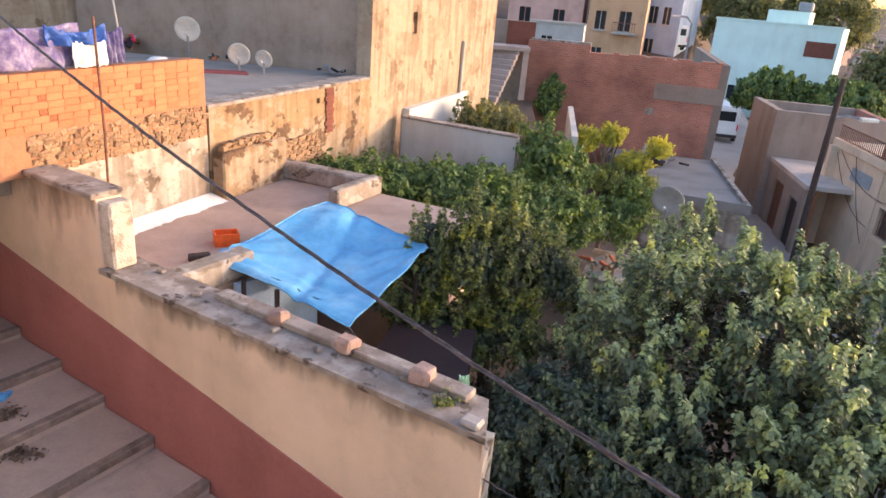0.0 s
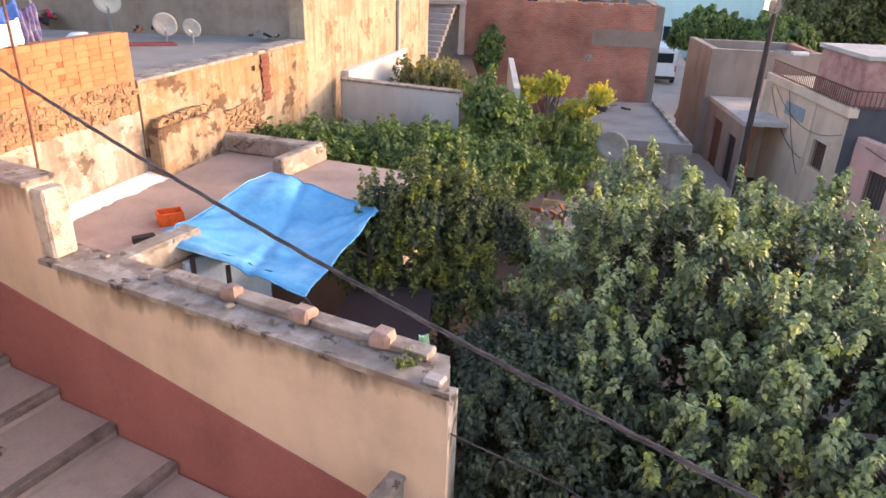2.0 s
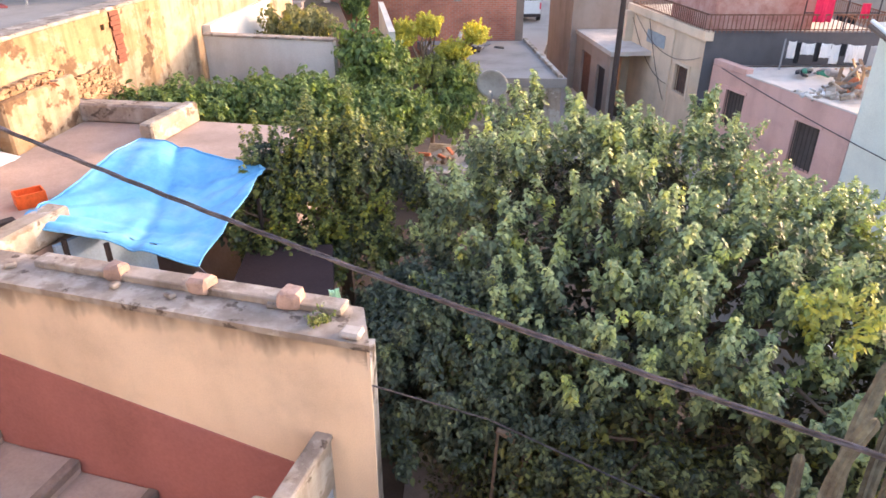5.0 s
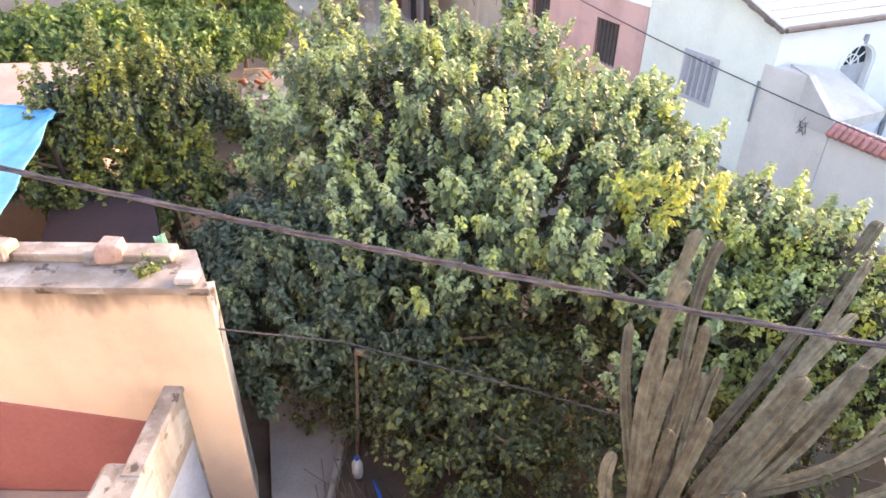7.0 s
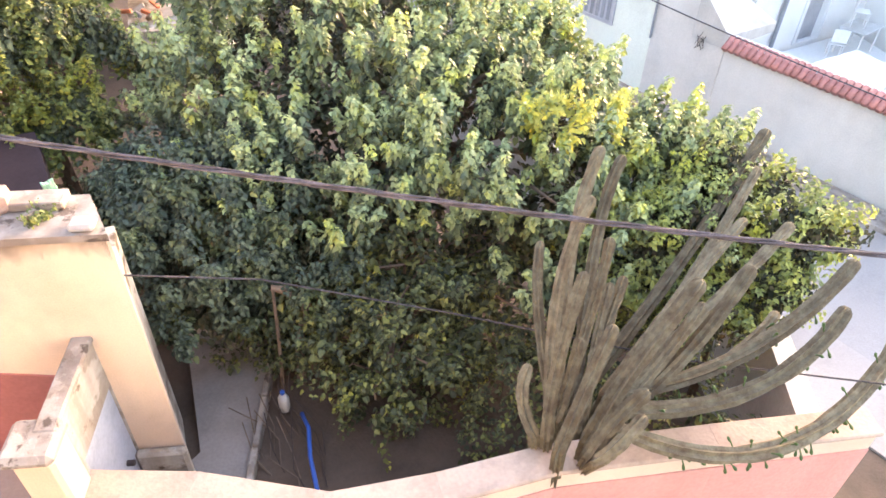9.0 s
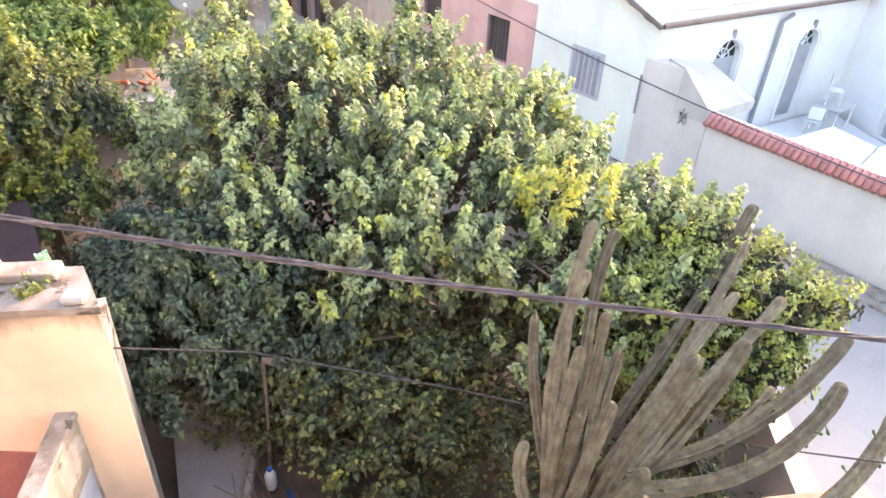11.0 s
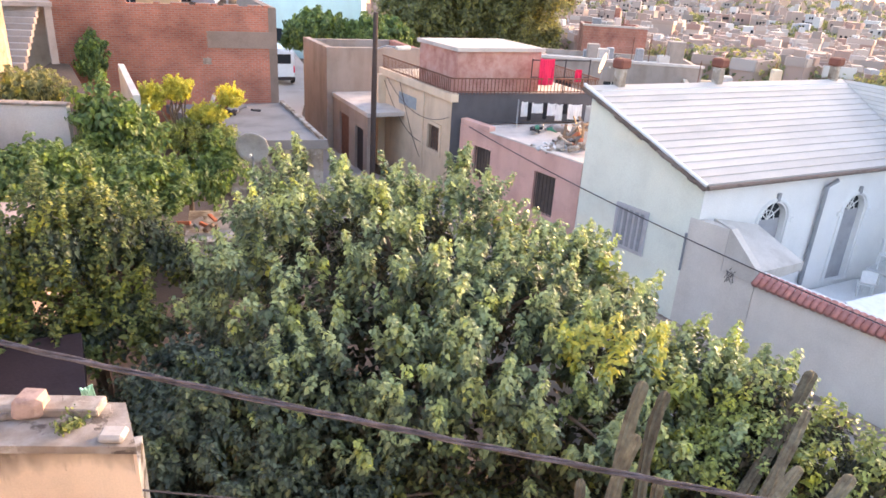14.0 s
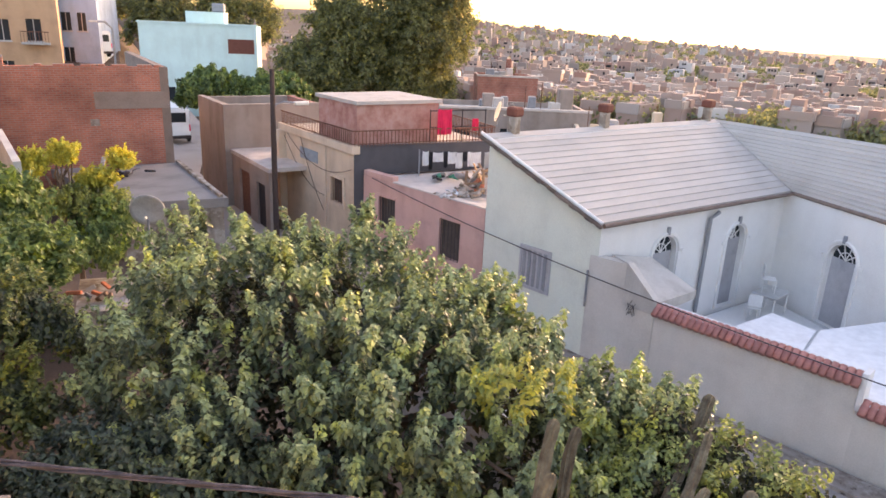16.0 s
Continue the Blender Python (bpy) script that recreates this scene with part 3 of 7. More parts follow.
# ---- stepped street ----
STREET = [(-4.9, 4.32), (-4.0, 4.18), (-2.95, 4.03), (-1.98, 3.88), (-1.08, 3.72), (-0.22, 3.55), (0.70, 3.38), (1.62, 3.22), (2.5, 3.10), (4.3, 2.96)]
stairs = thing("stepped_street", "wide shallow dusty concrete steps descending beside the wall", "steps", kind="structure", m=WALL)
for (u0, z), (u1, _) in zip(STREET, STREET[1:]):
    part("step", box(u0 - 0.05, -3.6, z - 0.6, u1, -0.014, z, bevel=0.02), CONCRETE, stairs)
    part("nosing", box(u1 - 0.10, -3.6, z - 0.10, u1 + 0.012, -0.016, z + 0.004, bevel=0.012), GRIME, stairs, "rougher darker step edge")

bm = bmesh.new()
rows = [[bm.verts.new((u, y, z + 0.07 * noise.noise((u * 1.7, 0, 4)))) for y, z in ((-0.014, 3.50 - 0.205 * u), (-0.05, 3.44 - 0.205 * u), (-0.30, 3.26 - 0.205 * u), (-0.30, 2.6), (-0.014, 2.6))] for u in np.linspace(-4.6, 2.0, 30)]
for a, b in zip(rows, rows[1:]):
    for k in range(4):
        bm.faces.new((a[k], b[k], b[k + 1], a[k + 1]))
part("mortar_fillet", bm, CONCRETE, stairs, "dusty mortar fillet along the foot of the wall")

# unseen house on the near side of the street, added to block sky light
near = thing("near_house", "unseen plain pale rendered house across the stepped street, added to block sky light", "house", m=WALL)
part("wall", box(-14, -4.75, 0.5, 7.5, -4.45, 9.6), PALEGREY, near)
part("roof", box(-14, -14, 9.3, 7.5, -4.75, 9.6), GREYSCREED, near)

# ---- gate wall and garden wall ----
GA, GP = (0.15, 4.65), (-0.33, 3.87)
gate = thing("gate_wall", "short rendered gate wall with a plank door", "wall", kind="structure", m=along(GP, GA))
GL = flat_len(GP, GA)
part("wall_face", wall_bm(GL, 2.3, 4.36, 0.12, [(0.14, 2.3, GL - 0.07, 3.84)]), WHITEWASH, gate)
part("coping", box(-0.02, -0.02, 4.36, GL - 0.01, 0.14, 4.42, bevel=0.015), COPING, gate)
dr = part("door", box(0.15, 0.015, 2.45, GL - 0.08, 0.06, 3.83, bevel=0.006), DOORBLUE, gate, "blue-grey painted plank door")
part("knob", tube_bm([(0.62, 0.012, 3.05), (0.62, -0.05, 3.05)], 0.028, 8), BLACKIRON, dr, "black door knob")
part("gate_pillar", box(-0.20, -0.02, 2.3, 0.10, 0.26, 4.30, bevel=0.03), PEACH, gate)
part("pillar_cap", box(-0.24, -0.05, 4.30, 0.13, 0.31, 4.41, bevel=0.04), COPING, gate, "rough cement pillar cap")

GW = [(-0.50, 3.88), (0.22, 3.32), (0.96, 2.55), (1.75, 2.18), (2.6, 1.86), (3.8, 1.20), (5.0, 0.52)]
garden = thing("garden_wall", "low curved garden wall painted pink outside", "wall", kind="structure")
GT = 3.70
for i, (p, q) in enumerate(zip(GW, GW[1:])):
    f, ln = along(p, q), flat_len(p, q)
    part("wall_length", wall_bm(ln + 0.02, 0.6, GT - 0.05, 0.22), PEACH, garden, m=f)
    part("coping", box(-0.02, -0.03, GT - 0.05 + 0.002 * i, ln + 0.05, 0.25, GT + 0.002 * i, bevel=0.012), DUSTYPEACH, garden, m=f)
    part("dado", box(0, -0.013, 0.6, ln + 0.02, -0.001, GT - 0.24), SALMON, garden, "salmon-pink painted face", m=f)
p, q = GW[-1], (7.9, 3.6)
part("wall_length", wall_bm(flat_len(p, q), -0.2, 3.05, 0.25), PALEGREY, garden, m=along(p, q))
q2 = (9.0, 15.0)
part("wall_length", wall_bm(flat_len(q, q2), -0.2, 2.1, 0.22), PALEGREY, garden, m=along(q, q2))

# ---- the roof and yard with the tarpaulin ----
NP, NQ = (-4.37, 8.68), (-3.03, 12.19)
ROOF = [(-3.55, 7.15), (-2.95, 6.82), (-2.45, 7.55), (-2.0, 8.6), (-1.85, 9.6), (-1.1, 9.4), (0.1, 9.0), (0.6, 10.6), (-1.2, 11.45), (-3.0, 12.25), (-4.4, 8.7)]
house = thing("flat_roofed_house", "low house with a dusty flat roof beside a yard", "house")
part("roof", prism_bm(ROOF, 2.0, 5.18), ROOFSCREED, house, "dusty brown screeded flat roof")
part("parapet", box(0, -0.3, 5.18, flat_len((-3.0, 12.2), (-1.22, 11.45)), 0, 5.48, bevel=0.03), COPING, house, m=along((-3.0, 12.2), (-1.22, 11.45)))
part("parapet", box(0, -0.22, 5.18, 1.25, 0.0, 5.50, bevel=0.03), WHITEWASH, house, m=along((-1.10, 11.4), (-1.62, 10.4)))
part("parapet", box(0, -0.12, 5.10, 1.3, 0.16, 5.42, bevel=0.03), WHITEWASH, house, "broken whitewashed kerb at the roof edge", m=along((-3.05, 6.72), (-2.42, 7.75)))
part("flashing", box(0, -0.10, 5.18, 3.7, 0.0, 5.26, bevel=0.02), WHITEWASH, house, m=along((-3.06, 12.1), (-4.34, 8.72)))
part("yard_wall", box(0, -0.06, 2.2, 1.15, 0.0, 5.15), paint("pale_blue_limewash", (0.34, 0.47, 0.62), scale=2, streaks=0.3), house, "pale blue limewashed yard wall", m=along((-2.42, 7.35), (-1.6, 8.2)))

# tarpaulin: a sagging sheet with tension folds, a hem and tie cords
bm = bmesh.new()
NT = 44
c00, c10, c11, c01 = Vector((-2.70, 7.55, 5.40)), Vector((-0.92, 6.55, 5.14)), Vector((-0.18, 8.45, 5.40)), Vector((-1.72, 9.55, 5.52))


def tarp_point(u, v):
    p = c00.lerp(c10, u).lerp(c01.lerp(c11, u), v)
    edge = 4 * u * (1 - u) * 4 * v * (1 - v)
    sag = -0.17 * edge + 0.17 * math.exp(-((u - 0.22) ** 2 + (v - 0.8) ** 2) / 0.04)
    ang, far = math.atan2(v - 0.02, u + 0.05), math.hypot(u, v)       # folds that fan out from the tied corner
    fold = 0.030 * math.sin(17 * ang + 2 * far) * math.exp(-1.4 * far) + 0.022 * math.sin(21 * math.atan2(1.03 - v, 1.05 - u)) * math.exp(-1.8 * math.hypot(1 - u, 1 - v))
    dent = -0.035 * math.exp(-((v - 0.16 - 0.15 * u) / 0.035) ** 2) * (0.4 + 0.6 * math.sin(3.1 * u)) - 0.04 * math.exp(-((u - 0.62 + 0.3 * v) / 0.04) ** 2)
    fine = 0.020 * noise.noise((u * 8 + v * 2, v * 4, 3)) + 0.010 * noise.noise((u * 22, v * 19, 9))
    hang = -0.03 * (1 - min(1, v / 0.05))
    scallop = Vector((0.02, 0.03, 0)) * math.sin(math.pi * u) * (1 - v)
    return p + scallop + Vector((0.03 * noise.noise((v * 5, u, 1)), 0.05 * noise.noise((u * 5, v, 7)), sag + fold + dent + fine + hang))


grid = [[bm.verts.new(tarp_point(i / NT, j / NT)) for j in range(NT + 1)] for i in range(NT + 1)]
for i in range(NT):
    for j in range(NT):
        if (i, j) in ((17, 2), (18, 2), (19, 2), (18, 3), (30, 3), (31, 3), (24, 4)):   # small tears along the front edge
            continue
        bm.faces.new((grid[i][j], grid[i + 1][j], grid[i + 1][j + 1], grid[i][j + 1]))
tarp = thing("tarpaulin", "sky-blue plastic tarpaulin stretched over the yard", "tarpaulin")
sheet = part("sheet", bm, TARP, tarp, "creased sky-blue plastic sheet with small tears", smooth=True)
md = sheet.modifiers.new("thickness", "SOLIDIFY")
md.thickness = 0.006
for f in (lambda q: (q, 0.0), lambda q: (q, 1.0), lambda q: (0.0, q), lambda q: (1.0, q)):
    part("hem", tube_bm([tarp_point(*f(k / 30)) for k in range(31)], 0.011, 6), TARP, tarp, "rolled hem")
for c, e in (((0, 0), (-2.98, 7.42, 5.22)), ((1, 0), (-0.72, 6.30, 5.0)), ((0, 1), (-1.80, 9.85, 5.20)), ((1, 1), (0.1, 8.5, 5.3))):
    part("tie_cord", tube_bm([tarp_point(*c), Vector(e)], 0.008, 5), CABLE, tarp, "dark tie cord")
for k, p in enumerate([(-2.3, 7.36), (-1.85, 7.15), (-0.95, 6.62), (-0.3, 8.4)]):
    solid("tarpaulin_post", tube_bm([(p[0], p[1], 2.3), (p[0], p[1], 5.20 if k < 2 else 5.02)], 0.03, 8), BLACKIRON, "thin dark metal post holding up the tarpaulin", "post", group="tarpaulin posts")

# ---- neighbour's wall: orange brick on stone, then patched plaster ----
NW = along(NP, NQ)              # x along, y away from the camera's side
TL = flat_len(NP, (-1.86, 15.29))
nb = thing("neighbour_wall", "neighbour's wall of orange brick, rubble and patched plaster", "wall", kind="structure", m=NW)
part("plaster_base", wall_bm(2.98, 2.0, 6.20, 0.4), WHITEWASH, nb, "peeling whitewashed lower plaster", m=pose(-1.15, 0.03, 0))
part("backing", wall_bm(4.3, 6.20, 7.33, 0.3), MORTAR, nb, m=pose(-2.5, 0.014, 0))
part("plaster_wall", wall_bm(TL - 1.84, 2.0, 6.60, 0.4, [(3.05, 6.32, 3.17, 6.42), (3.32, 6.32, 3.44, 6.42)]), TANWALL, nb, "patched ochre plaster", m=pose(1.84, 0, 0))
part("wall_top", box(1.8, -0.03, 6.60, TL, 0.43, 6.66, bevel=0.015), COPING, nb)
part("buttress", box(1.86, -0.24, 2.0, 3.55, -0.004, 5.93, bevel=0.03), TANWALL, nb, "stained plaster buttress")
bm = bmesh.new()
for k in range(11):
    w = 0.15 + 0.09 * noise.noise((k * 1.7, 3, 0))
    bm_box(bm, 5.34 - w + 0.04 * noise.noise((k * 2.1, 7, 0)), -0.028 - 0.012 * (k % 2), 5.70 + k * 0.081, 5.34 + w, -0.004, 5.775 + k * 0.081, bevel=0.006)
part("repair_strip", bm, REDPATCH, nb, "dark red brick repair strip")
part("terrace", prism_bm([(0, 0.4), (TL, 0.4), (TL + 0.6, 0.7), (4.0, 14), (-12, 14), (-12, 0.4)], 5.9, 6.58), GREYSCREED, nb, "grey cement roof terrace")

# ---- tan tower house behind ----
CX, CY = -1.86, 15.29
tan_house = thing("tan_house", "tall tan plastered house with a small window", "house")
F = along((CX, CY), (1.15, 23.3))
LT = flat_len((CX, CY), (1.15, 23.3))
part("wall", wall_bm(LT, 2.0, 11.2, 0.35, [(2.10, 7.5, 2.36, 8.0)]), TAN, tan_house, "sunlit tan plaster wall", m=F)
wn = part("window", box(2.10, 0.12, 7.5, 2.36, 0.16, 8.0), DARKGLASS, tan_house, m=F)
part("shutter", box(2.12, 0.07, 7.52, 2.34, 0.118, 7.76), OLDWOOD, wn)
part("wall", wall_bm(9.0, 5.5, 11.2, 0.3), DUSK, tan_house, "shaded brown cement wall", m=along((-10.2, 19.0), (CX - 0.02, CY + 0.40)))
part("drainpipe", tube_bm([(5.6, -0.06, 5.3), (5.6, -0.06, 7.2)], 0.05, 8), PALEGREY, tan_house, m=F)
part("flank", wall_bm(7, 5.5, 11.2, 0.3), TAN, tan_house, m=along((-15.5, 17.0), (-10.3, 19.4)))

# ---- grey terrace wall ----
gwall = thing("terrace_wall", "pale grey rendered wall above the vines", "wall", kind="structure", m=along((-1.2, 16.5), (1.48, 15.14)))
part("wall_face", wall_bm(3.0, 2.0, 5.6, 0.2), PALEGREY, gwall)
part("coping", box(-0.02, -0.03, 5.6, 3.02, 0.23, 5.65, bevel=0.01), COPING, gwall)
solid("low_wall", wall_bm(4.4, 2.0, 5.75, 0.2), PALEGREY, "white-grey low wall against the tan house", "wall", kind="structure", m=along((-1.05, 16.9), (0.35, 20.9)))
solid("upper_garden", prism_bm([(-1.0, 16.6), (1.5, 15.3), (2.3, 15.0), (3.0, 26.8), (2.6, 27.7), (1.1, 23.2)], 1.0, 4.75), EARTH, "raised earth of the upper garden", "ground", kind="structure")

solid("low_wall", wall_bm(4.5, 1.5, 5.75, 0.14), PALEGREY, "white-grey end wall of the upper garden", "wall", kind="structure", m=along((3.25, 19.6), (2.68, 15.1)))

# ---- stair house and red brick wall ----
RD = along((2.74, 27.87), (10.06, 26.13))
RL = flat_len((2.74, 27.87), (10.06, 26.13))
red = thing("red_brick_house", "unplastered red brick house end with a cement patch", "house")
part("wall", wall_bm(RL, 0.2, 6.72, 0.35, [(4.80, 4.66, 5.10, 4.90)]), REDBRICK, red, m=RD)
part("wall", wall_bm(2.40, 6.72, 6.98, 0.35), REDBRICK, red, m=RD)
part("cement_patch", box(5.0, -0.02, 5.25, RL - 0.05, -0.003, 5.85, bevel=0.004), CEMENTPATCH, red, "bare cement band", m=RD)
part("vent_block", box(4.8, 0.02, 4.66, 5.1, 0.08, 4.9), WHITEWASH, red, "pierced white vent block", m=RD)
part("roof", box(0, 0.35, 5.6, RL, 12, 5.8), GREYSCREED, red, m=RD)
rrng = random.Random(5)
cb = mesh_of("brick", box(-0.11, -0.16, 0, 0.11, 0.16, 0.075, bevel=0.01), REDBRICK)
for k in range(34):  # an uneven last course, with gaps
    if rrng.random() < 0.6:
        part("brick", cb, REDBRICK, red, m=RD @ pose(2.55 + k * (RL - 2.75) / 34, 0.175, 6.72, 0, 0, rrng.uniform(-4, 4)))
part("flank_wall", wall_bm(12, 0.2, 6.72, 0.3), CEMENTPATCH, red, m=along((10.06, 26.13), (12.8, 37.8)))
part("parapet", box(0.1, 0.02, 6.98, 2.4, 0.30, 7.06), COPING, red, m=RD)

stairh = thing("stair_house", "open concrete stair against a house wall", "stairs")
part("back_wall", wall_bm(2.6, 3.5, 7.6, 0.3), DUSK, stairh, m=along((0.4, 29.2), (2.9, 28.6)))
SF = along((2.45, 27.3), (1.1, 23.8))
for i in range(14):
    part("step", box(0.15 + i * 0.235, -0.9, 6.60 - i * 0.17 - 0.20, 0.15 + (i + 1) * 0.235 + 0.03, 0.0, 6.60 - i * 0.17, bevel=0.01), CONCRETE, stairh, m=SF)
part("column", box(2.5, 27.0, 4.0, 2.72, 27.25, 6.6), CONCRETE, stairh)
part("landing", box(1.3, 26.9, 6.58, 2.75, 28.6, 6.72), CONCRETE, stairh)
part("red_panel", box(1.9, 28.3, 6.72, 3.0, 28.45, 7.6), REDPATCH, stairh)

# ---- grey flat roof before the red wall ----
gr = thing("grey_roofed_shed", "low shed with a flat grey cement roof", "shed")
part("roof", prism_bm([(6.3, 20.9), (9.2, 19.9), (10.3, 26.0), (6.0, 27.0)], 2.9, 3.2), GREYSCREED, gr)
part("wall", prism_bm([(6.4, 21.0), (9.1, 20.05), (10.2, 25.9), (6.1, 26.9)], 0.0, 2.9), WHITEWASH, gr)
part("kerb", box(0, 0, 3.2, 6.1, 0.14, 3.30, bevel=0.01), WHITEWASH, gr, m=along((9.12, 20.05), (10.2, 26.0)))

# ---- brown house, pole ----
br = thing("brown_house", "brown rendered house with an open-topped parapet", "house")
part("front_wall", wall_bm(4.3, 0.0, 4.95, 0.3), TAUPE, br, m=along((13.70, 28.8), (14.45, 33.1)))
part("end_wall", wall_bm(4.6, 0.0, 4.95, 0.3), TAUPE, br, m=along((13.70, 28.8), (18.2, 27.9)))
part("roof", prism_bm([(13.95, 29.0), (18.0, 28.1), (18.8, 32.5), (14.7, 33.0)], 3.9, 4.1), GREYSCREED, br)
part("back_wall", wall_bm(4.6, 0.0, 4.85, 0.3), TAUPE, br, m=along((14.5, 33.0), (19.0, 32.2)))
part("far_wall", wall_bm(4.6, 0.0, 4.85, 0.3), HUTBRICK, br, m=along((18.1, 28.0), (18.9, 32.4)))
SH = along((13.66, 28.75), (12.95, 24.1))
shop = thing("garage", "low brown garage with a white roof and rusty doors", "garage")
part("wall", wall_bm(4.6, 0.0, 2.85, 0.3, [(0.95, 0.0, 2.25, 2.35), (3.1, 0.0, 4.1, 2.2)]), TAUPE, shop, m=SH)
part("roof", prism_bm([(12.85, 24.0), (13.6, 28.75), (17.6, 28.0), (16.9, 23.4)], 2.85, 3.02), ROOFWHITE, shop, "flat whitewashed roof")
part("door", box(0.95, 0.1, 0.02, 2.25, 0.16, 2.35), RUST, shop, "dark rusty metal door", m=SH)
part("door", box(3.1, 0.1, 0.02, 4.1, 0.16, 2.2), BLACKIRON, shop, "dark metal door", m=SH)

pole = thing("utility_pole", "dark wooden utility pole with a street lamp", "pole", place=(11.45, 21.0, 0.0))
part("shaft", tube_bm([(0, 0, -0.1), (0.0, 0, 4), (0.02, 0, 7.0)], [0.105, 0.095, 0.075], 10), DARKWOOD, pole)
part("lamp_arm", tube_bm([(0, 0, 5.8), (0.35, -0.1, 5.95), (0.85, -0.2, 5.9)], 0.03, 8), GREYMETAL, pole)
part("lamp_head", box(0.7, -0.30, 5.82, 1.25, -0.12, 5.95, bevel=0.03), DISH, pole, "pale street lamp head")

# ---- cream house with charcoal side, balcony and hut ----
c1, c2 = (13.94, 19.86), (14.71, 26.17)
cream = thing("cream_house", "cream rendered house with a barred window and roof railing", "house")
CF = along(c2, c1)
part("front_wall", wall_bm(6.35, 0.0, 4.15, 0.3, [(4.6, 2.1, 5.55, 3.05)]), CREAM, cream, m=CF)
part("fascia", box(-0.1, -0.12, 4.15, 6.45, 0.2, 4.45, bevel=0.015), CREAM, cream, m=CF)
part("plaque", box(1.86, -0.025, 3.30, 3.46, -0.002, 3.75), paint("grey_blue_patch", (0.30, 0.36, 0.40), scale=4, streaks=0.2), cream, "grey-blue painted panel", m=CF)
part("pilaster", box(4.0, -0.05, 0.0, 4.2, -0.002, 4.15), CREAM, cream, m=CF)
w = part("window", box(4.6, 0.14, 2.1, 5.55, 0.18, 3.05), SHUTTER, cream, m=CF)
part("surround", wall_bm(1.2, 1.98, 3.17, 0.05, [(0.12, 2.1, 1.08, 3.05)]), CREAM, w, m=pose(4.48, -0.053, 0))
for k in range(7):
    part("bar", tube_bm([(4.66 + k * 0.138, 0.04, 2.1), (4.66 + k * 0.138, 0.04, 3.05)], 0.012, 6), RUST, w)
CS = along(c1, (19.4, 18.4))
part("side_wall", wall_bm(5.7, 0.0, 4.42, 0.3), CHARCOAL, cream, "charcoal painted side wall", m=CS)
part("roof_slab", prism_bm([(14.25, 20.1), (19.5, 18.75), (20.4, 24.9), (14.9, 26.0)], 4.2, 4.40), CREAM, cream)
part("back_wall", wall_bm(6.0, 0.0, 4.2, 0.3), CREAM, cream, m=along((20.3, 25.0), (14.9, 26.0)))
for k, (a, b, sag) in enumerate((((0.3, 4.1), (4.1, 2.2), -0.5), ((0.5, 4.25), (6.3, 3.6), -0.7), ((2.0, 4.2), (4.05, 1.6), -0.25))):
    part("wire", tube_bm([CF @ Vector((u, -0.07, z)) for u, _, z in arc((a[0], 0, a[1]), (b[0], 0, b[1]), sag, 10)], 0.012, 5), CABLE, cream, "thin dark wire slack across the front" if k == 0 else "")
hut = thing("roof_hut", "unplastered red block room on the flat roof", "hut")
part("wall", prism_bm([(14.25, 20.1), (17.6, 19.55), (18.1, 22.6), (14.6, 23.1)], 4.40, 5.83), HUTPLASTER, hut)
part("roof", prism_bm([(14.15, 20.0), (17.7, 19.45), (18.2, 22.7), (14.5, 23.2)], 5.83, 5.96), ROOFWHITE, hut, "pale cement roof slab")
rail = thing("roof_railing", "rust-brown iron railing round the flat roof", "railing")
RAILPTS = [(14.62, 26.0), (13.86, 19.80), (19.5, 18.33), (20.6, 22.0)]
for p, q in zip(RAILPTS, RAILPTS[1:]):
    f, ln = along(p, q), flat_len(p, q)
    part("top_rail", box(0, -0.02, 4.95, ln, 0.02, 4.99), RUST, rail, m=f)
    part("bottom_rail", box(0, -0.015, 4.50, ln, 0.015, 4.53), RUST, rail, m=f)
    bar = mesh_of("baluster", box(-0.011, -0.011, 4.42, 0.011, 0.011, 4.95), RUST)
    for k in range(int(ln / 0.14)):
        part("baluster", bar, RUST, rail, m=f @ pose(0.07 + k * 0.14, 0, 0))

# ---- pink house ----
pinkh = thing("pink_house", "low pink house with a cluttered flat roof", "house")
PF = along((14.22, 19.66), (14.35, 13.75))
part("front_wall", wall_bm(5.91, 0.0, 3.42, 0.3, [(3.96, 1.45, 4.91, 2.75), (0.86, 1.65, 1.76, 2.85)]), PINK, pinkh, m=PF)
for u0, u1, z0, z1 in ((3.96, 4.91, 1.45, 2.75), (0.86, 1.76, 1.65, 2.85)):
    w = part("window", box(u0, 0.15, z0, u1, 0.19, z1), SHUTTER, pinkh, m=PF)
    part("lintel", box(u0 - 0.08, -0.03, z1, u1 + 0.08, -0.002, z1 + 0.1), PINK, w)
    for k in range(6):
        x = u0 + 0.08 + k * (u1 - u0 - 0.16) / 5
        part("bar", tube_bm([(x, 0.03, z0), (x, 0.03, z1)], 0.012, 6), BLACKIRON, w)
part("roof", prism_bm([(14.5, 13.8), (14.4, 19.6), (19.8, 18.2), (20.0, 13.9)], 3.2, 3.40), ROOFWHITE, pinkh, "dusty white roof")
part("parapet", box(0, 0.0, 3.42, 1.6, 0.28, 3.62, bevel=0.02), PINK, pinkh, m=PF)
part("kerb", box(1.6, 0.0, 3.42, 5.9, 0.28, 3.47, bevel=0.02), ROOFWHITE, pinkh, m=PF)
part("side_wall", wall_bm(5.6, 0.0, 3.40, 0.2), PINK, pinkh, m=along((14.22, 19.4), (19.7, 18.0)))

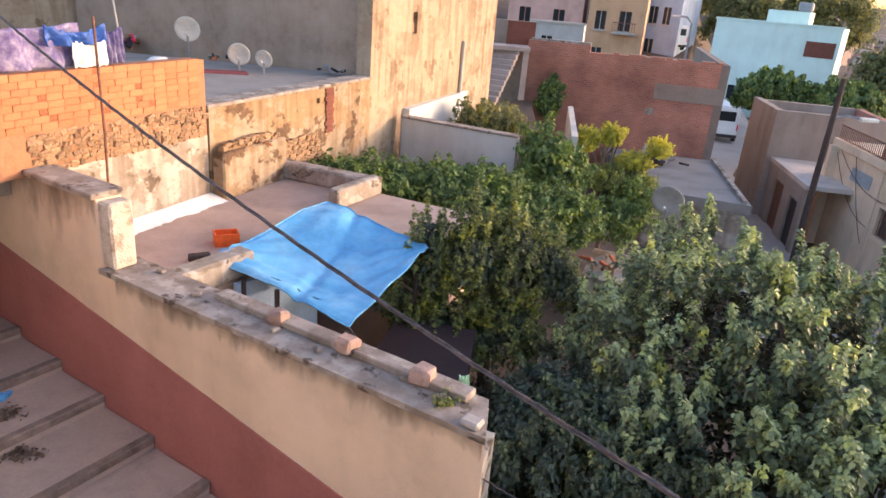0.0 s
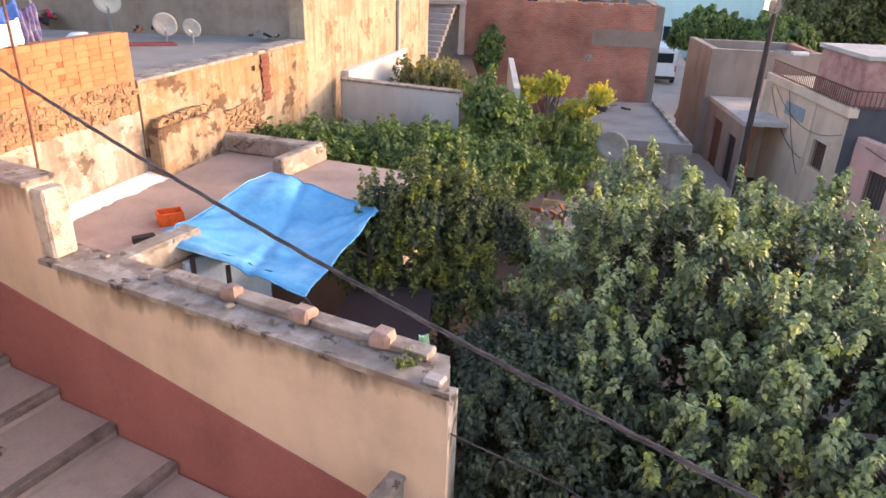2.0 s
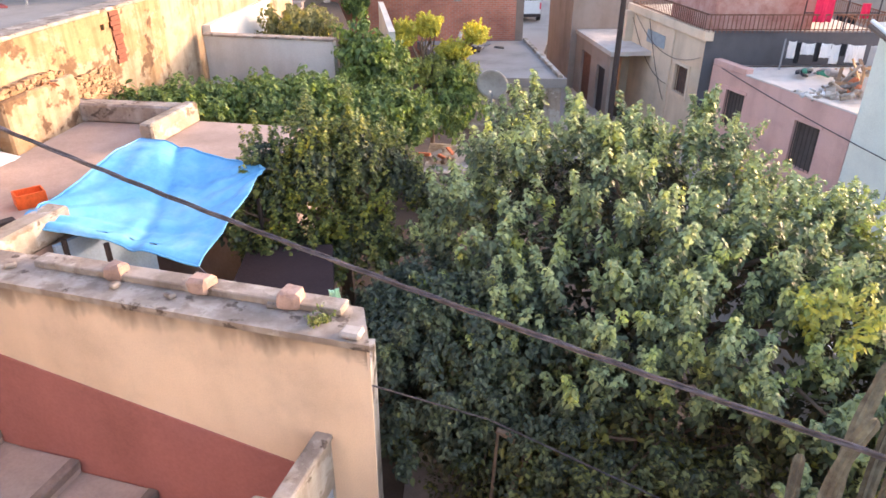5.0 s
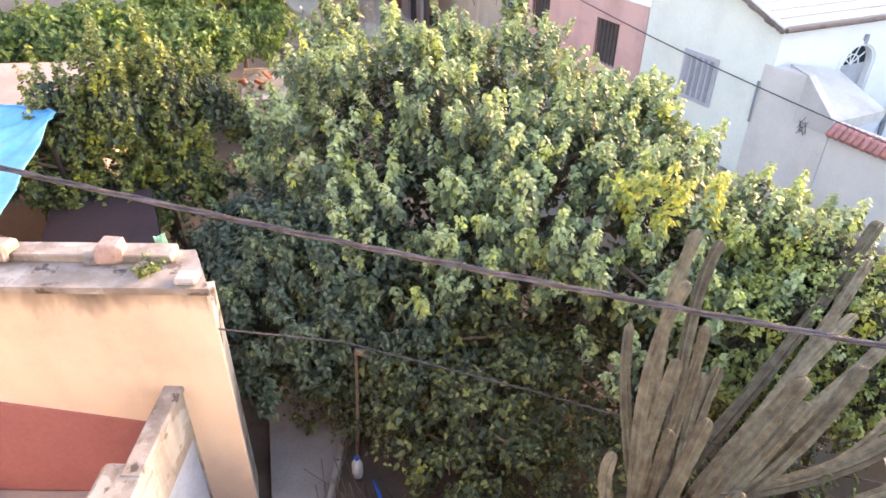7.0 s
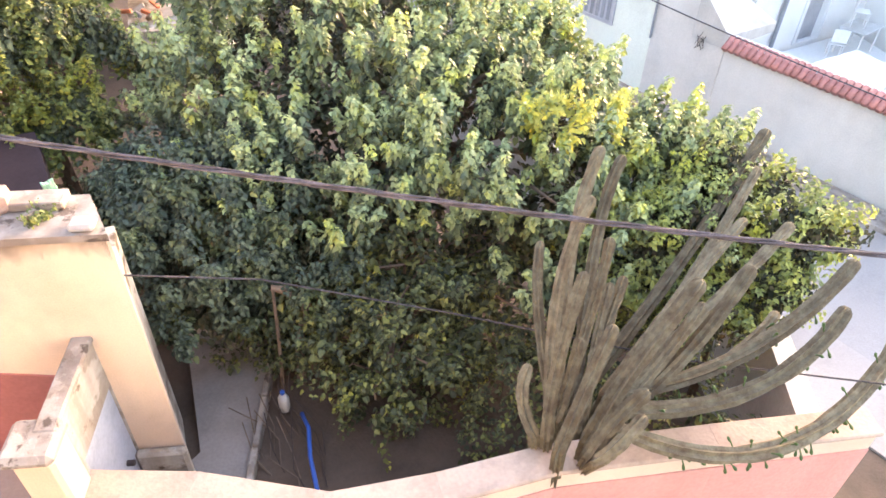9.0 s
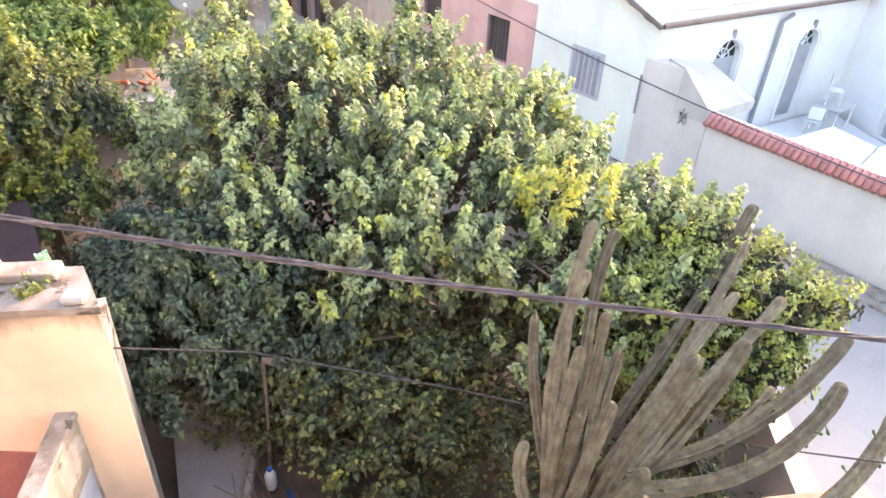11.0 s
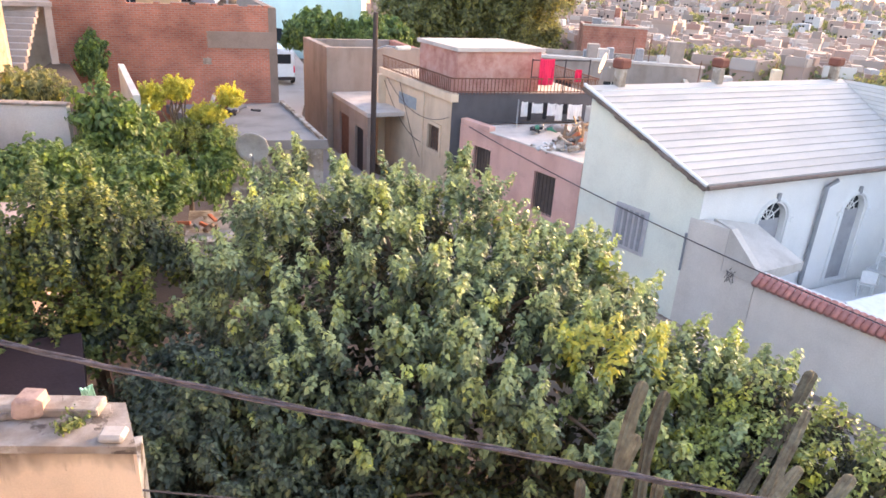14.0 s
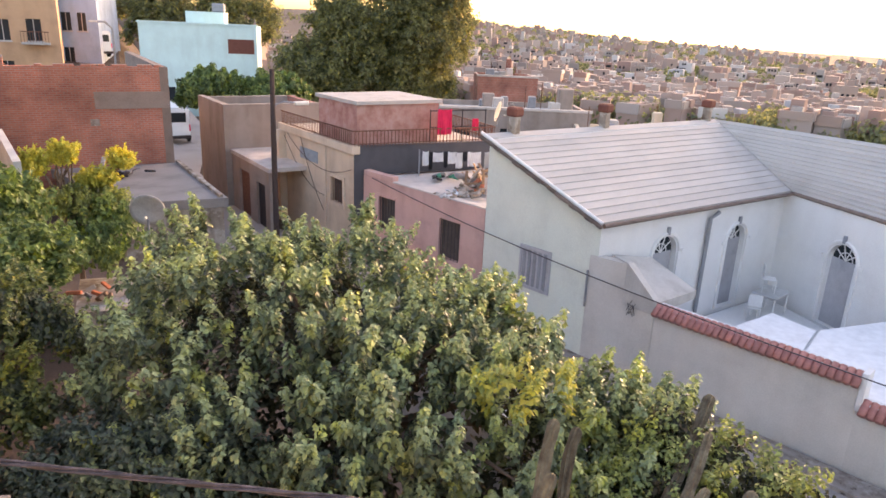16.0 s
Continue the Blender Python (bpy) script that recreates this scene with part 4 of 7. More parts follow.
# ---- white house with the ribbed roof, round the courtyard ----
E0, E1 = (14.43, 9.72), (22.89, 8.51)     # the courtyard eave
E2 = (21.12, 5.0)                          # along the far wing
G1 = (14.35, 13.73)
R1 = (24.99, 12.3)
white = thing("white_house", "white L-shaped house with a pale ribbed roof and arched openings", "house")
bm = bmesh.new()
pts = [(*E0, 0.0), (*G1, 0.0), (*G1, 5.62), (*E0, 3.94)]
lo = [bm.verts.new(p) for p in pts]
hi = [bm.verts.new((p[0] + 0.3, p[1], p[2])) for p in pts]
bm.faces.new(lo)
bm.faces.new(hi[::-1])
for i in range(4):
    bm.faces.new((lo[i], hi[i], hi[(i + 1) % 4], lo[(i + 1) % 4]))
bmesh.ops.recalc_face_normals(bm, faces=bm.faces)
part("gable_wall", bm, GREENWHITE, white, "greenish white gable wall")
HF = along((14.38, 12.21), (14.40, 11.25))
w = part("window", box(0.0, -0.03, 1.58, 0.96, -0.004, 2.68), DOORGREY, white, "grey barred window with closed shutters", m=HF)
part("frame", wall_bm(1.1, 1.50, 2.76, 0.05, [(0.07, 1.58, 1.03, 2.68)]), DOORGREY, w, m=pose(-0.07, -0.05, 0))
for k in range(5):
    part("slat", box(0.05 + k * 0.185, -0.05, 1.6, 0.15 + k * 0.185, -0.031, 2.66), GREYMETAL, w)


def arch_hole_wall(length, z0, z1, thick, arches):
    """A wall with round-headed holes (u, z0, width, spring): square holes with a ring of small wedges over them."""
    bm = wall_bm(length, z0, z1, thick, [(u - w / 2, a, u + w / 2, s + w / 2) for u, a, w, s in arches])
    for u, a, w, s in arches:
        n, r = 12, w / 2
        for i in range(n):
            t0, t1 = math.pi * i / n, math.pi * (i + 1) / n
            ps = [(u + r * math.cos(t0), s + r * math.sin(t0)), (u + r * math.cos(t1), s + r * math.sin(t1))]
            if t1 <= math.pi / 2 + 1e-6:
                ps += [(u + r, s + r)]
            else:
                ps += [(u - r, s + r)]
            f = [bm.verts.new((x, 0, z)) for x, z in ps]
            b = [bm.verts.new((x, thick, z)) for x, z in ps]
            bm.faces.new(f[::-1])
            bm.faces.new(b)
            bm.faces.new((f[0], f[1], b[1], b[0]))
    return bm


YF = along(E0, E1)
YL = flat_len(E0, E1)
ARCHES = [(2.72, 1.75, 1.05, 2.70), (6.15, 0.45, 0.95, 2.65)]
part("yard_wall", arch_hole_wall(YL, 0.0, 3.97, 0.3, ARCHES), WHITE, white, "white courtyard wall", m=YF)
VF = along(E1, E2)
VARCH = [(2.62, 0.35, 1.0, 2.45), (5.6, 0.35, 1.0, 2.45)]
part("wing_wall", arch_hole_wall(9.5, 0.0, 3.97, 0.3, VARCH), WHITE, white, "white wing wall", m=VF)


def arch_opening(frame_m, u, z0, w, s, door):
    r = w / 2
    kind = "arched_door" if door else "arched_window"
    ob = part(kind, box(u - r, 0.17, z0, u + r, 0.21, s), DOORGREY, white, "grey door with a round fanlight" if door else "round-headed window with a fanlight", m=frame_m)
    bm = bmesh.new()
    c = bm.verts.new((u, 0.19, s))
    ring = [bm.verts.new((u + r * math.cos(math.pi * i / 12), 0.19, s + r * math.sin(math.pi * i / 12))) for i in range(13)]
    for a, b in zip(ring, ring[1:]):
        bm.faces.new((c, b, a))
    part("fanlight", bm, DARKGLASS, ob)
    for k in range(1, 5):
        a = math.pi * k / 5
        part("glazing_bar", tube_bm([(u, 0.16, s), (u + r * math.cos(a), 0.16, s + r * math.sin(a))], 0.018, 6), WHITE, ob)
    part("glazing_ring", tube_bm([(u + 0.5 * r * math.cos(math.pi * i / 8), 0.16, s + 0.5 * r * math.sin(math.pi * i / 8)) for i in range(9)], 0.016, 6), WHITE, ob)
    part("arch_trim", tube_bm([(u + (r + 0.09) * math.cos(math.pi * i / 14), -0.01, s + (r + 0.09) * math.sin(math.pi * i / 14)) for i in range(15)], 0.06, 6), WHITE, ob)
    part("keystone", box(u - 0.06, -0.07, s + r + 0.05, u + 0.06, -0.002, s + r + 0.28, bevel=0.01), GREYMETAL, ob)
    for sx in (-1, 1):
        part("jamb_trim", box(u + sx * (r + 0.09) - 0.06, -0.05, z0, u + sx * (r + 0.09) + 0.06, -0.002, s), WHITE, ob)
        part("boss", box(u + sx * (r + 0.22) - 0.06, -0.06, s - 0.07, u + sx * (r + 0.22) + 0.06, -0.002, s + 0.05, bevel=0.01), WHITE, ob)


arch_opening(YF, *ARCHES[0], False)
arch_opening(YF, *ARCHES[1], True)
arch_opening(VF, *VARCH[0], True)
arch_opening(VF, *VARCH[1], True)
part("downpipe", tube_bm([(4.75, -0.2, 3.75), (4.5, -0.10, 3.55), (4.5, -0.08, 0.6)], 0.06, 8), GREYMETAL, white, "grey downpipe", m=YF)


def slope_courses(e0, e1, r0, r1, name, n, label):
    """A roof slope of overlapping courses between an eave (e0, e1) and a ridge (r0, r1)."""
    e0, e1, r0, r1 = (Vector(v) for v in (e0, e1, r0, r1))
    for i in range(n):
        a0, a1 = e0.lerp(r0, i / n), e1.lerp(r1, i / n)
        b0, b1 = e0.lerp(r0, (i + 1.08) / n), e1.lerp(r1, (i + 1.08) / n)
        bm = bmesh.new()
        up = Vector((0, 0, 0.055))
        lower = Vector((0, 0, 0.02))
        vs = [bm.verts.new(p) for p in (a0 + up, a1 + up, b1 + lower, b0 + lower, a0 - lower, a1 - lower, b1 - lower * 2, b0 - lower * 2)]
        for f in ((0, 1, 2, 3), (7, 6, 5, 4), (0, 4, 5, 1), (1, 5, 6, 2), (2, 6, 7, 3), (3, 7, 4, 0)):
            bm.faces.new([vs[k] for k in f])
        bmesh.ops.recalc_face_normals(bm, faces=bm.faces)
        part("roof_course", bm, ROOFSHEET, white, label if i == 0 else "")


slope_courses((14.18, 9.55, 3.98), (22.75, 8.30, 3.98), (14.10, 13.75, 5.67), (R1[0], R1[1], 5.67), "main", 15, "whitened ribbed roof course")
slope_courses((22.80, 8.31, 3.98), (19.05, 0.9, 3.98), (R1[0] + 0.03, R1[1], 5.67), (22.6, -0.9, 5.67), "wing", 15, "whitened ribbed roof course")
part("back_wall", wall_bm(flat_len((14.4, 13.72), R1), 0.0, 5.60, 0.25), WHITE, white, m=along((14.4, 13.72), R1) @ pose(0, -0.3, 0))
VERGE = paint("dark_verge_tile", (0.17, 0.125, 0.105), scale=6, lo=0.6, streaks=0, vary=0.3)
part("verge", tube_bm([(14.12, 9.50, 4.03), (14.05, 13.8, 5.73)], 0.05, 6), WHITE, white, "pale mortar edge of the roof")
vrng = random.Random(12)
vt = mesh_of("verge_tile", box(-0.06, -0.15, -0.05, 0.06, 0.15, 0.05, bevel=0.025), VERGE)
for k in range(17):
    q = (k + 0.5) / 17
    part("verge_tile", vt, VERGE, white, "dark roof edge tile" if k == 0 else "", m=pose(14.10 - 0.07 * q + vrng.uniform(-0.02, 0.02), 9.50 + 4.3 * q, 3.93 + 1.70 * q + vrng.uniform(-0.025, 0.015), 21.5 + vrng.uniform(-5, 5), 0, vrng.uniform(-4, 4)))
part("gutter", tube_bm([(14.15, 9.47, 3.96), (22.72, 8.22, 3.96)], 0.06, 8), VERGE, white, "dark brown gutter")
part("gutter", tube_bm([(22.72, 8.22, 3.96), (19.0, 0.9, 3.96)], 0.06, 8), VERGE, white, "dark brown gutter")
for u in (0.075, 0.435, 0.95):
    c = Vector((14.4, 13.7, 5.52)).lerp(Vector((R1[0], R1[1], 5.52)), u)
    ch = part("chimney", box(c.x - 0.13, c.y - 0.13, 5.42, c.x + 0.13, c.y + 0.13, 6.15, bevel=0.02), WHITEWASH, white)
    part("chimney_cap", box(c.x - 0.20, c.y - 0.20, 6.15, c.x + 0.20, c.y + 0.20, 6.42, bevel=0.05), REDPATCH, ch, "brown brick chimney cap")

# courtyard wall to the lane, with its tile coping
lw = thing("lane_wall", "beige courtyard wall with a red tile coping", "wall", kind="structure", m=along((14.47, 7.95), (14.60, 0.0)))
part("wall_face", wall_bm(4.62, -0.3, 2.10, 0.25), LANEWALL, lw)
part("wall_face", wall_bm(9.0, -0.3, 1.55, 0.25), LANEWALL, lw, m=pose(4.62, 0, 0))
part("top", box(0, -0.02, 2.10, 4.62, 0.34, 2.26, bevel=0.01), WHITE, lw)
part("top", box(4.62, -0.02, 1.55, 13.6, 0.34, 1.70, bevel=0.01), WHITE, lw)
part("end_post", box(4.58, -0.05, 1.5, 4.70, 0.36, 2.34, bevel=0.01), WHITE, lw)
bm = tube_bm([(0, -0.19, -0.02), (0, 0.10, 0.20)], 0.085, 8)
tile = mesh_of("coping_tile", bm, REDTILE, True)
for k in range(30):
    part("coping_tile", tile, REDTILE, lw, m=pose(0.08 + k * 0.153, 0, 2.09 + 0.006 * math.sin(k * 7)))
for k in range(34):
    part("coping_tile", tile, REDTILE, lw, m=pose(4.76 + k * 0.153, 0, 1.53 + 0.006 * math.sin(k * 5)))
an = thing("annex_wall", "beige rendered lean-to beside the gable", "wall", kind="structure")
part("wall_face", prism_bm([(14.41, 9.95), (14.44, 8.83), (14.46, 7.96), (14.72, 7.96), (14.70, 8.83), (14.68, 9.70)], -0.3, [3.04, 3.08, 2.28, 2.28, 3.08, 3.04]), LANEWALL, an)
part("top", prism_bm([(14.42, 8.83), (14.44, 7.94), (16.4, 7.9), (16.4, 9.3), (14.8, 9.55)], 2.0, [3.12, 2.32, 2.22, 2.75, 3.08]), paint("lean_to_cement", (0.50, 0.48, 0.45), scale=1.2, lo=0.86), an)
solid("courtyard", prism_bm([(14.75, 9.5), (14.85, -6), (20, -6), (21.0, 5.1), (22.7, 8.5)], -0.3, 0.35), WHITE, "white painted courtyard floor", "floor", kind="structure")
solid("awning_sheet", prism_bm([(16.5, 6.75), (15.2, 4.9), (17.8, 5.3), (18.05, 6.5)], 1.54, [1.60, 1.58, 1.62, 1.64]), WHITECLOTH, "small white sheet stretched over part of the courtyard", "awning")
solid("awning_sheet", prism_bm([(15.2, 4.82), (15.0, 2.5), (19.0, 2.0), (19.7, 4.1), (17.84, 5.22)], 1.56, [1.62, 1.62, 1.80, 1.82, 1.66]), WHITECLOTH, "large white sheet stretched over the courtyard", "awning")
for p in ((16.55, 6.6), (15.3, 4.75), (17.8, 5.15), (17.9, 6.4), (19.5, 4.05)):
    solid("awning_post", tube_bm([(*p, 0.35), (*p, 1.6)], 0.025, 6), GREYMETAL, "thin metal post under the awning sheet", "post", group="awning posts")

# ---- trees ----
def shoot_leaves(rng, lobes, count, per, size, length=(0.35, 0.75), floor=-0.45, rough=0.14, up=0.8, wide=0.17, fill=0.2):
    """Leafy upright shoots over a union of lobes (x, y, z, rx, ry, rz): leaf places, normals and sizes."""
    lobes = np.array(lobes, float)
    area = lobes[:, 3] * lobes[:, 4] + lobes[:, 5] * (lobes[:, 3] + lobes[:, 4]) * 0.5
    c, n, s, tips = [], [], [], []
    while len(tips) < count:
        i = rng.choice(len(lobes), p=area / area.sum())
        d = rng.normal(size=3)
        d /= np.linalg.norm(d)
        if d[2] < floor:
            continue
        o, rad = lobes[i, :3], lobes[i, 3:]
        p = o + d * rad * (0.84 + 0.12 * rng.random() + rough * noise.noise(tuple(d * 2.6 + o)))
        q = np.min(np.linalg.norm((p - lobes[:, :3]) / lobes[:, 3:], axis=1))
        if q < 0.70:
            continue
        ax = 0.55 * d + np.array([0, 0, up]) + rng.normal(size=3) * 0.25
        ax /= np.linalg.norm(ax)
        ln = length[0] + (length[1] - length[0]) * rng.random() ** 1.5
        k = int(per * (0.5 + ln))
        t = rng.random((k, 1)) ** 0.8
        a = rng.random((k, 1)) * 2 * np.pi
        u = np.cross(ax, [0.3, 0.9, 0.2])
        u /= np.linalg.norm(u)
        v = np.cross(ax, u)
        out = u * np.cos(a) + v * np.sin(a)
        w = wide * (1.15 - 0.75 * t) * (0.45 + 0.75 * rng.random((k, 1)))
        c.append(p - ax * ln * 0.35 + ax * ln * t + out * w)
        n.append(out * 0.75 + np.array([0, 0, 0.55]) + d * 0.35 + rng.normal(size=(k, 3)) * 0.28)
        s.append(size * (0.6 + 0.75 * rng.random(k)) * (1.1 - 0.35 * t[:, 0]))
        tips.append(p)
    # leaves within, that close the crown
    m = int(count * per * fill)
    i = rng.choice(len(lobes), size=m, p=area / area.sum())
    d = rng.normal(size=(m, 3))
    d /= np.linalg.norm(d, axis=1, keepdims=True)
    d[:, 2] = np.where(d[:, 2] < floor, -d[:, 2], d[:, 2])
    c.append(lobes[i, :3] + d * lobes[i, 3:] * (0.55 + 0.3 * rng.random((m, 1))))
    n.append(d + np.array([0, 0, 0.4]) + rng.normal(size=(m, 3)) * 0.3)
    s.append(size * (0.9 + 0.5 * rng.random(m)))
    return np.concatenate(c), np.concatenate(n), np.concatenate(s), tips


LIT_TIPS = []  # which leaves of the newest crown sit at the tips of their shoots


def clustered_leaves(rng, lobes, gap, per, size, shoots=(3, 6), length=(0.25, 0.6), floor=-0.2, rough=0.22, up=1.0, wide=0.1, fan=0.5, deep=0.2, tilt=0.85):
    """Boughs over a union of lobes, apart by gap, each a fan of leafy shoots with hanging leaves and gaps of shade between."""
    lobes = np.array(lobes, float)
    lit_tip = []
    area = lobes[:, 3] * lobes[:, 4] + lobes[:, 5] * (lobes[:, 3] + lobes[:, 4]) * 0.5
    c, n, s, tips = [], [], [], []
    tries = 0
    while tries < 3500:
        tries += 1
        i = rng.choice(len(lobes), p=area / area.sum())
        d = rng.normal(size=3)
        d /= np.linalg.norm(d)
        if d[2] < floor:
            continue
        o, rad = lobes[i, :3], lobes[i, 3:]
        inner = rng.random() < deep
        p = o + d * rad * ((0.66 if inner else 0.86) + 0.14 * rng.random() + rough * noise.noise(tuple(d * 2.6 + o)))
        if not inner and np.min(np.linalg.norm((p - lobes[:, :3]) / lobes[:, 3:], axis=1)) < 0.72:
            continue
        if tips and np.min(np.linalg.norm(np.array(tips) - p, axis=1)) < gap * (0.75 + 0.5 * rng.random()):
            continue
        tips.append(p)
        big = 0.75 + 0.5 * rng.random()
        for _ in range(rng.integers(shoots[0], shoots[1] + 1)):
            ax = 0.45 * d + np.array([0, 0, up]) + rng.normal(size=3) * fan * np.array([1, 1, 0.5])
            ax /= np.linalg.norm(ax)
            ln = big * (length[0] + (length[1] - length[0]) * rng.random())
            k = max(5, int(per * ln))
            t = rng.random((k, 1)) ** 0.7
            a = rng.random((k, 1)) * 2 * np.pi
            u = np.cross(ax, [0.3, 0.9, 0.2])
            u /= np.linalg.norm(u)
            v = np.cross(ax, u)
            out = u * np.cos(a) + v * np.sin(a)
            w = wide * (1.2 - 0.7 * t) * (0.4 + 0.8 * rng.random((k, 1)))
            root = p - np.array([0, 0, 0.3 * ln]) + rng.normal(size=3) * gap * 0.22
            c.append(root + ax * ln * t + out * w - np.array([0, 0, 0.25]) * w)
            n.append(out * 0.55 + np.array([0, 0, tilt]) + d * 0.15 + rng.normal(size=(k, 3)) * 0.2)
            s.append(size * big ** 0.4 * (0.65 + 0.6 * rng.random(k)) * (1.15 - 0.5 * t[:, 0]))
            lit_tip.append(t[:, 0] + 0.25 * rng.random(k) > 0.72)
    LIT_TIPS[:] = [np.concatenate(lit_tip)]
    return np.concatenate(c), np.concatenate(n), np.concatenate(s), tips


def plant(name, label, category, base, lobes, count, per, size, mat, seed, trunk=None, limbs=8, extra=None, inner=None, lit_leaf=None, hang=1.0, **k):
    """A tree or bush: a tapered trunk with limbs to its shoots, and a crown of leaves."""
    rng = np.random.default_rng(seed)
    t = thing(name, label, category, place=base)
    b0 = np.array(base)
    leaf = clustered_leaves if count < 1 else shoot_leaves
    c, n, s, tips = leaf(rng, lobes, count, per, size, **k)
    if trunk:
        r, h = trunk
        part("trunk", tube_bm([(0, 0, -0.25), (0.05, 0.03, h * 0.5), (0.0, 0.08, h)], [r * 1.3, r, r * 0.8], 9), BARK, t)
        for i in rng.choice(len(tips), size=min(limbs, len(tips)), replace=False):
            e = Vector(tips[i] - b0)
            a = Vector((0, 0.06, h * (0.7 + 0.3 * rng.random())))
            mid = a.lerp(e, 0.55) + Vector((rng.normal() * 0.15, rng.normal() * 0.15, 0.2))
            part("limb", tube_bm([a, a.lerp(mid, 0.5), mid, e], [r * 0.6, r * 0.45, r * 0.3, 0.012], 6), BARK, t)
    # shoot tips take a lighter colour, so light on the crown is painted in
    if lit_leaf:
        y = LIT_TIPS[0]
        part("young_leaves", leaves_mesh("young_leaves", c[y] - b0, n[y], s[y], lit_leaf, rng, hang), lit_leaf, t, "leaves at the shoot tips, light put into their paler colour")
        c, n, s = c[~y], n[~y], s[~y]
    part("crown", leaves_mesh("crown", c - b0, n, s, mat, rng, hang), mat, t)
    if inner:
        # leaves within the crown, its inner shade painted in by a darker colour
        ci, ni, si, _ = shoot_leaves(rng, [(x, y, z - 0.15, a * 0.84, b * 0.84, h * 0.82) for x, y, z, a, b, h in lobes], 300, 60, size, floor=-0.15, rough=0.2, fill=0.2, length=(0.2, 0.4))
        part("inner_leaves", leaves_mesh("inner_leaves", ci - b0, ni, si, inner, rng), inner, t, "leaves within the crown, inner shade put into their dark colour")
    if extra:
        c, n, s, _ = leaf(rng, extra[0], extra[1], per, size, **{**k, "floor": -0.9})
        part("other_leaves", leaves_mesh("other_leaves", c - b0, n, s, extra[2], rng, hang), extra[2], t, "leaves of another shade of green or yellow")
    return t


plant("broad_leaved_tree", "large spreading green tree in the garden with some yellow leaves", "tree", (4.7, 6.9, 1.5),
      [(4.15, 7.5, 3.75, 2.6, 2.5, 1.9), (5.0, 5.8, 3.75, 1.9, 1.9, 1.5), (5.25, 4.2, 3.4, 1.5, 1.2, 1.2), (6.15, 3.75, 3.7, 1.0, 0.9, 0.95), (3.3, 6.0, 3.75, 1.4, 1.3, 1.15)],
      0.29, 150, 0.072, LEAF_BIG_SHADED, 11, (0.16, 1.9), 16,
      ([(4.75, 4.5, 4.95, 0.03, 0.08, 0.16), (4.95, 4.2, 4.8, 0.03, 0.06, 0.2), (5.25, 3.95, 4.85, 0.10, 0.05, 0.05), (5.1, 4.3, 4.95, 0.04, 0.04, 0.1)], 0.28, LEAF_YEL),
      length=(0.3, 0.66), rough=0.5, floor=0.02, wide=0.085, fan=0.32, deep=0.05, shoots=(2, 4), inner=LEAF_INNER, lit_leaf=LEAF_BIG_LIT)
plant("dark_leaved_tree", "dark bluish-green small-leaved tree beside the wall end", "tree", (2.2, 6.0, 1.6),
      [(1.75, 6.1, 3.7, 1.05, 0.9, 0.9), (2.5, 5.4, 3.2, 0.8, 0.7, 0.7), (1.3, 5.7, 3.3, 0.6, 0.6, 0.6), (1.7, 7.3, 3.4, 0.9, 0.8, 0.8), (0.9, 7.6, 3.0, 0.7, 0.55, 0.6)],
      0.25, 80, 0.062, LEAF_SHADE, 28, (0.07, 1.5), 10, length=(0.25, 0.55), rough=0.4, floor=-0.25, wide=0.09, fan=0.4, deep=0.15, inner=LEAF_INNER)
# shade below the crown is painted in: these branches use the dark ivy tone
plant("hanging_branches", "sparse branches hanging under the tree crown, shade put into their leaf colour", "branches", (3.4, 5.0, 1.9),
      [(3.2, 5.1, 3.1, 1.2, 0.9, 0.8), (4.7, 4.2, 2.9, 1.3, 0.8, 0.7)], 0.38, 60, 0.075, LEAF_IVY_SHADE, 27, (0.05, 1.2), 14, length=(0.3, 0.6), floor=-0.5, up=-0.3, wide=0.12, deep=0.1)
plant("pear_tree", "upright dark green fruit tree beside the tarpaulin", "tree", (0.7, 8.5, 2.3),
      [(-0.15, 8.7, 5.05, 0.26, 0.28, 0.72), (0.42, 8.6, 5.2, 0.28, 0.3, 0.75), (1.0, 8.75, 5.15, 0.30, 0.3, 0.75), (1.5, 8.9, 5.0, 0.24, 0.25, 0.55), (1.75, 8.8, 4.85, 0.14, 0.2, 0.35),
       (-0.62, 8.45, 4.7, 0.26, 0.2, 0.24), (-0.3, 8.4, 4.35, 0.3, 0.25, 0.3), (0.3, 8.4, 4.2, 0.42, 0.35, 0.5), (1.0, 8.5, 4.3, 0.40, 0.35, 0.5)],
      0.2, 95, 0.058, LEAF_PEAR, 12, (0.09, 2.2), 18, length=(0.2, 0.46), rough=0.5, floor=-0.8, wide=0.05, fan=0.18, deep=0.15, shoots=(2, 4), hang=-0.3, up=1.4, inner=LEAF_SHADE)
plant("golden_tree", "slender tree with golden yellow feathery clumps", "tree", (3.9, 16.3, 1.8),
      [(3.25, 16.3, 5.48, 0.14, 0.2, 0.26), (3.86, 16.3, 5.62, 0.24, 0.2, 0.20), (5.0, 16.3, 5.40, 0.22, 0.2, 0.16), (4.45, 16.3, 5.02, 0.36, 0.25, 0.10)],
      0.1, 95, 0.06, LEAF_GOLD, 13, (0.06, 2.4), 20, length=(0.14, 0.3), floor=-0.9, wide=0.045, fan=0.5, deep=0.2,
      extra=([(3.9, 16.2, 4.6, 0.45, 0.3, 0.3), (4.5, 16.3, 4.5, 0.5, 0.35, 0.28)], 0.15, LEAF_HEDGE))
VINES = "leafy green vines climbing over a trellis"
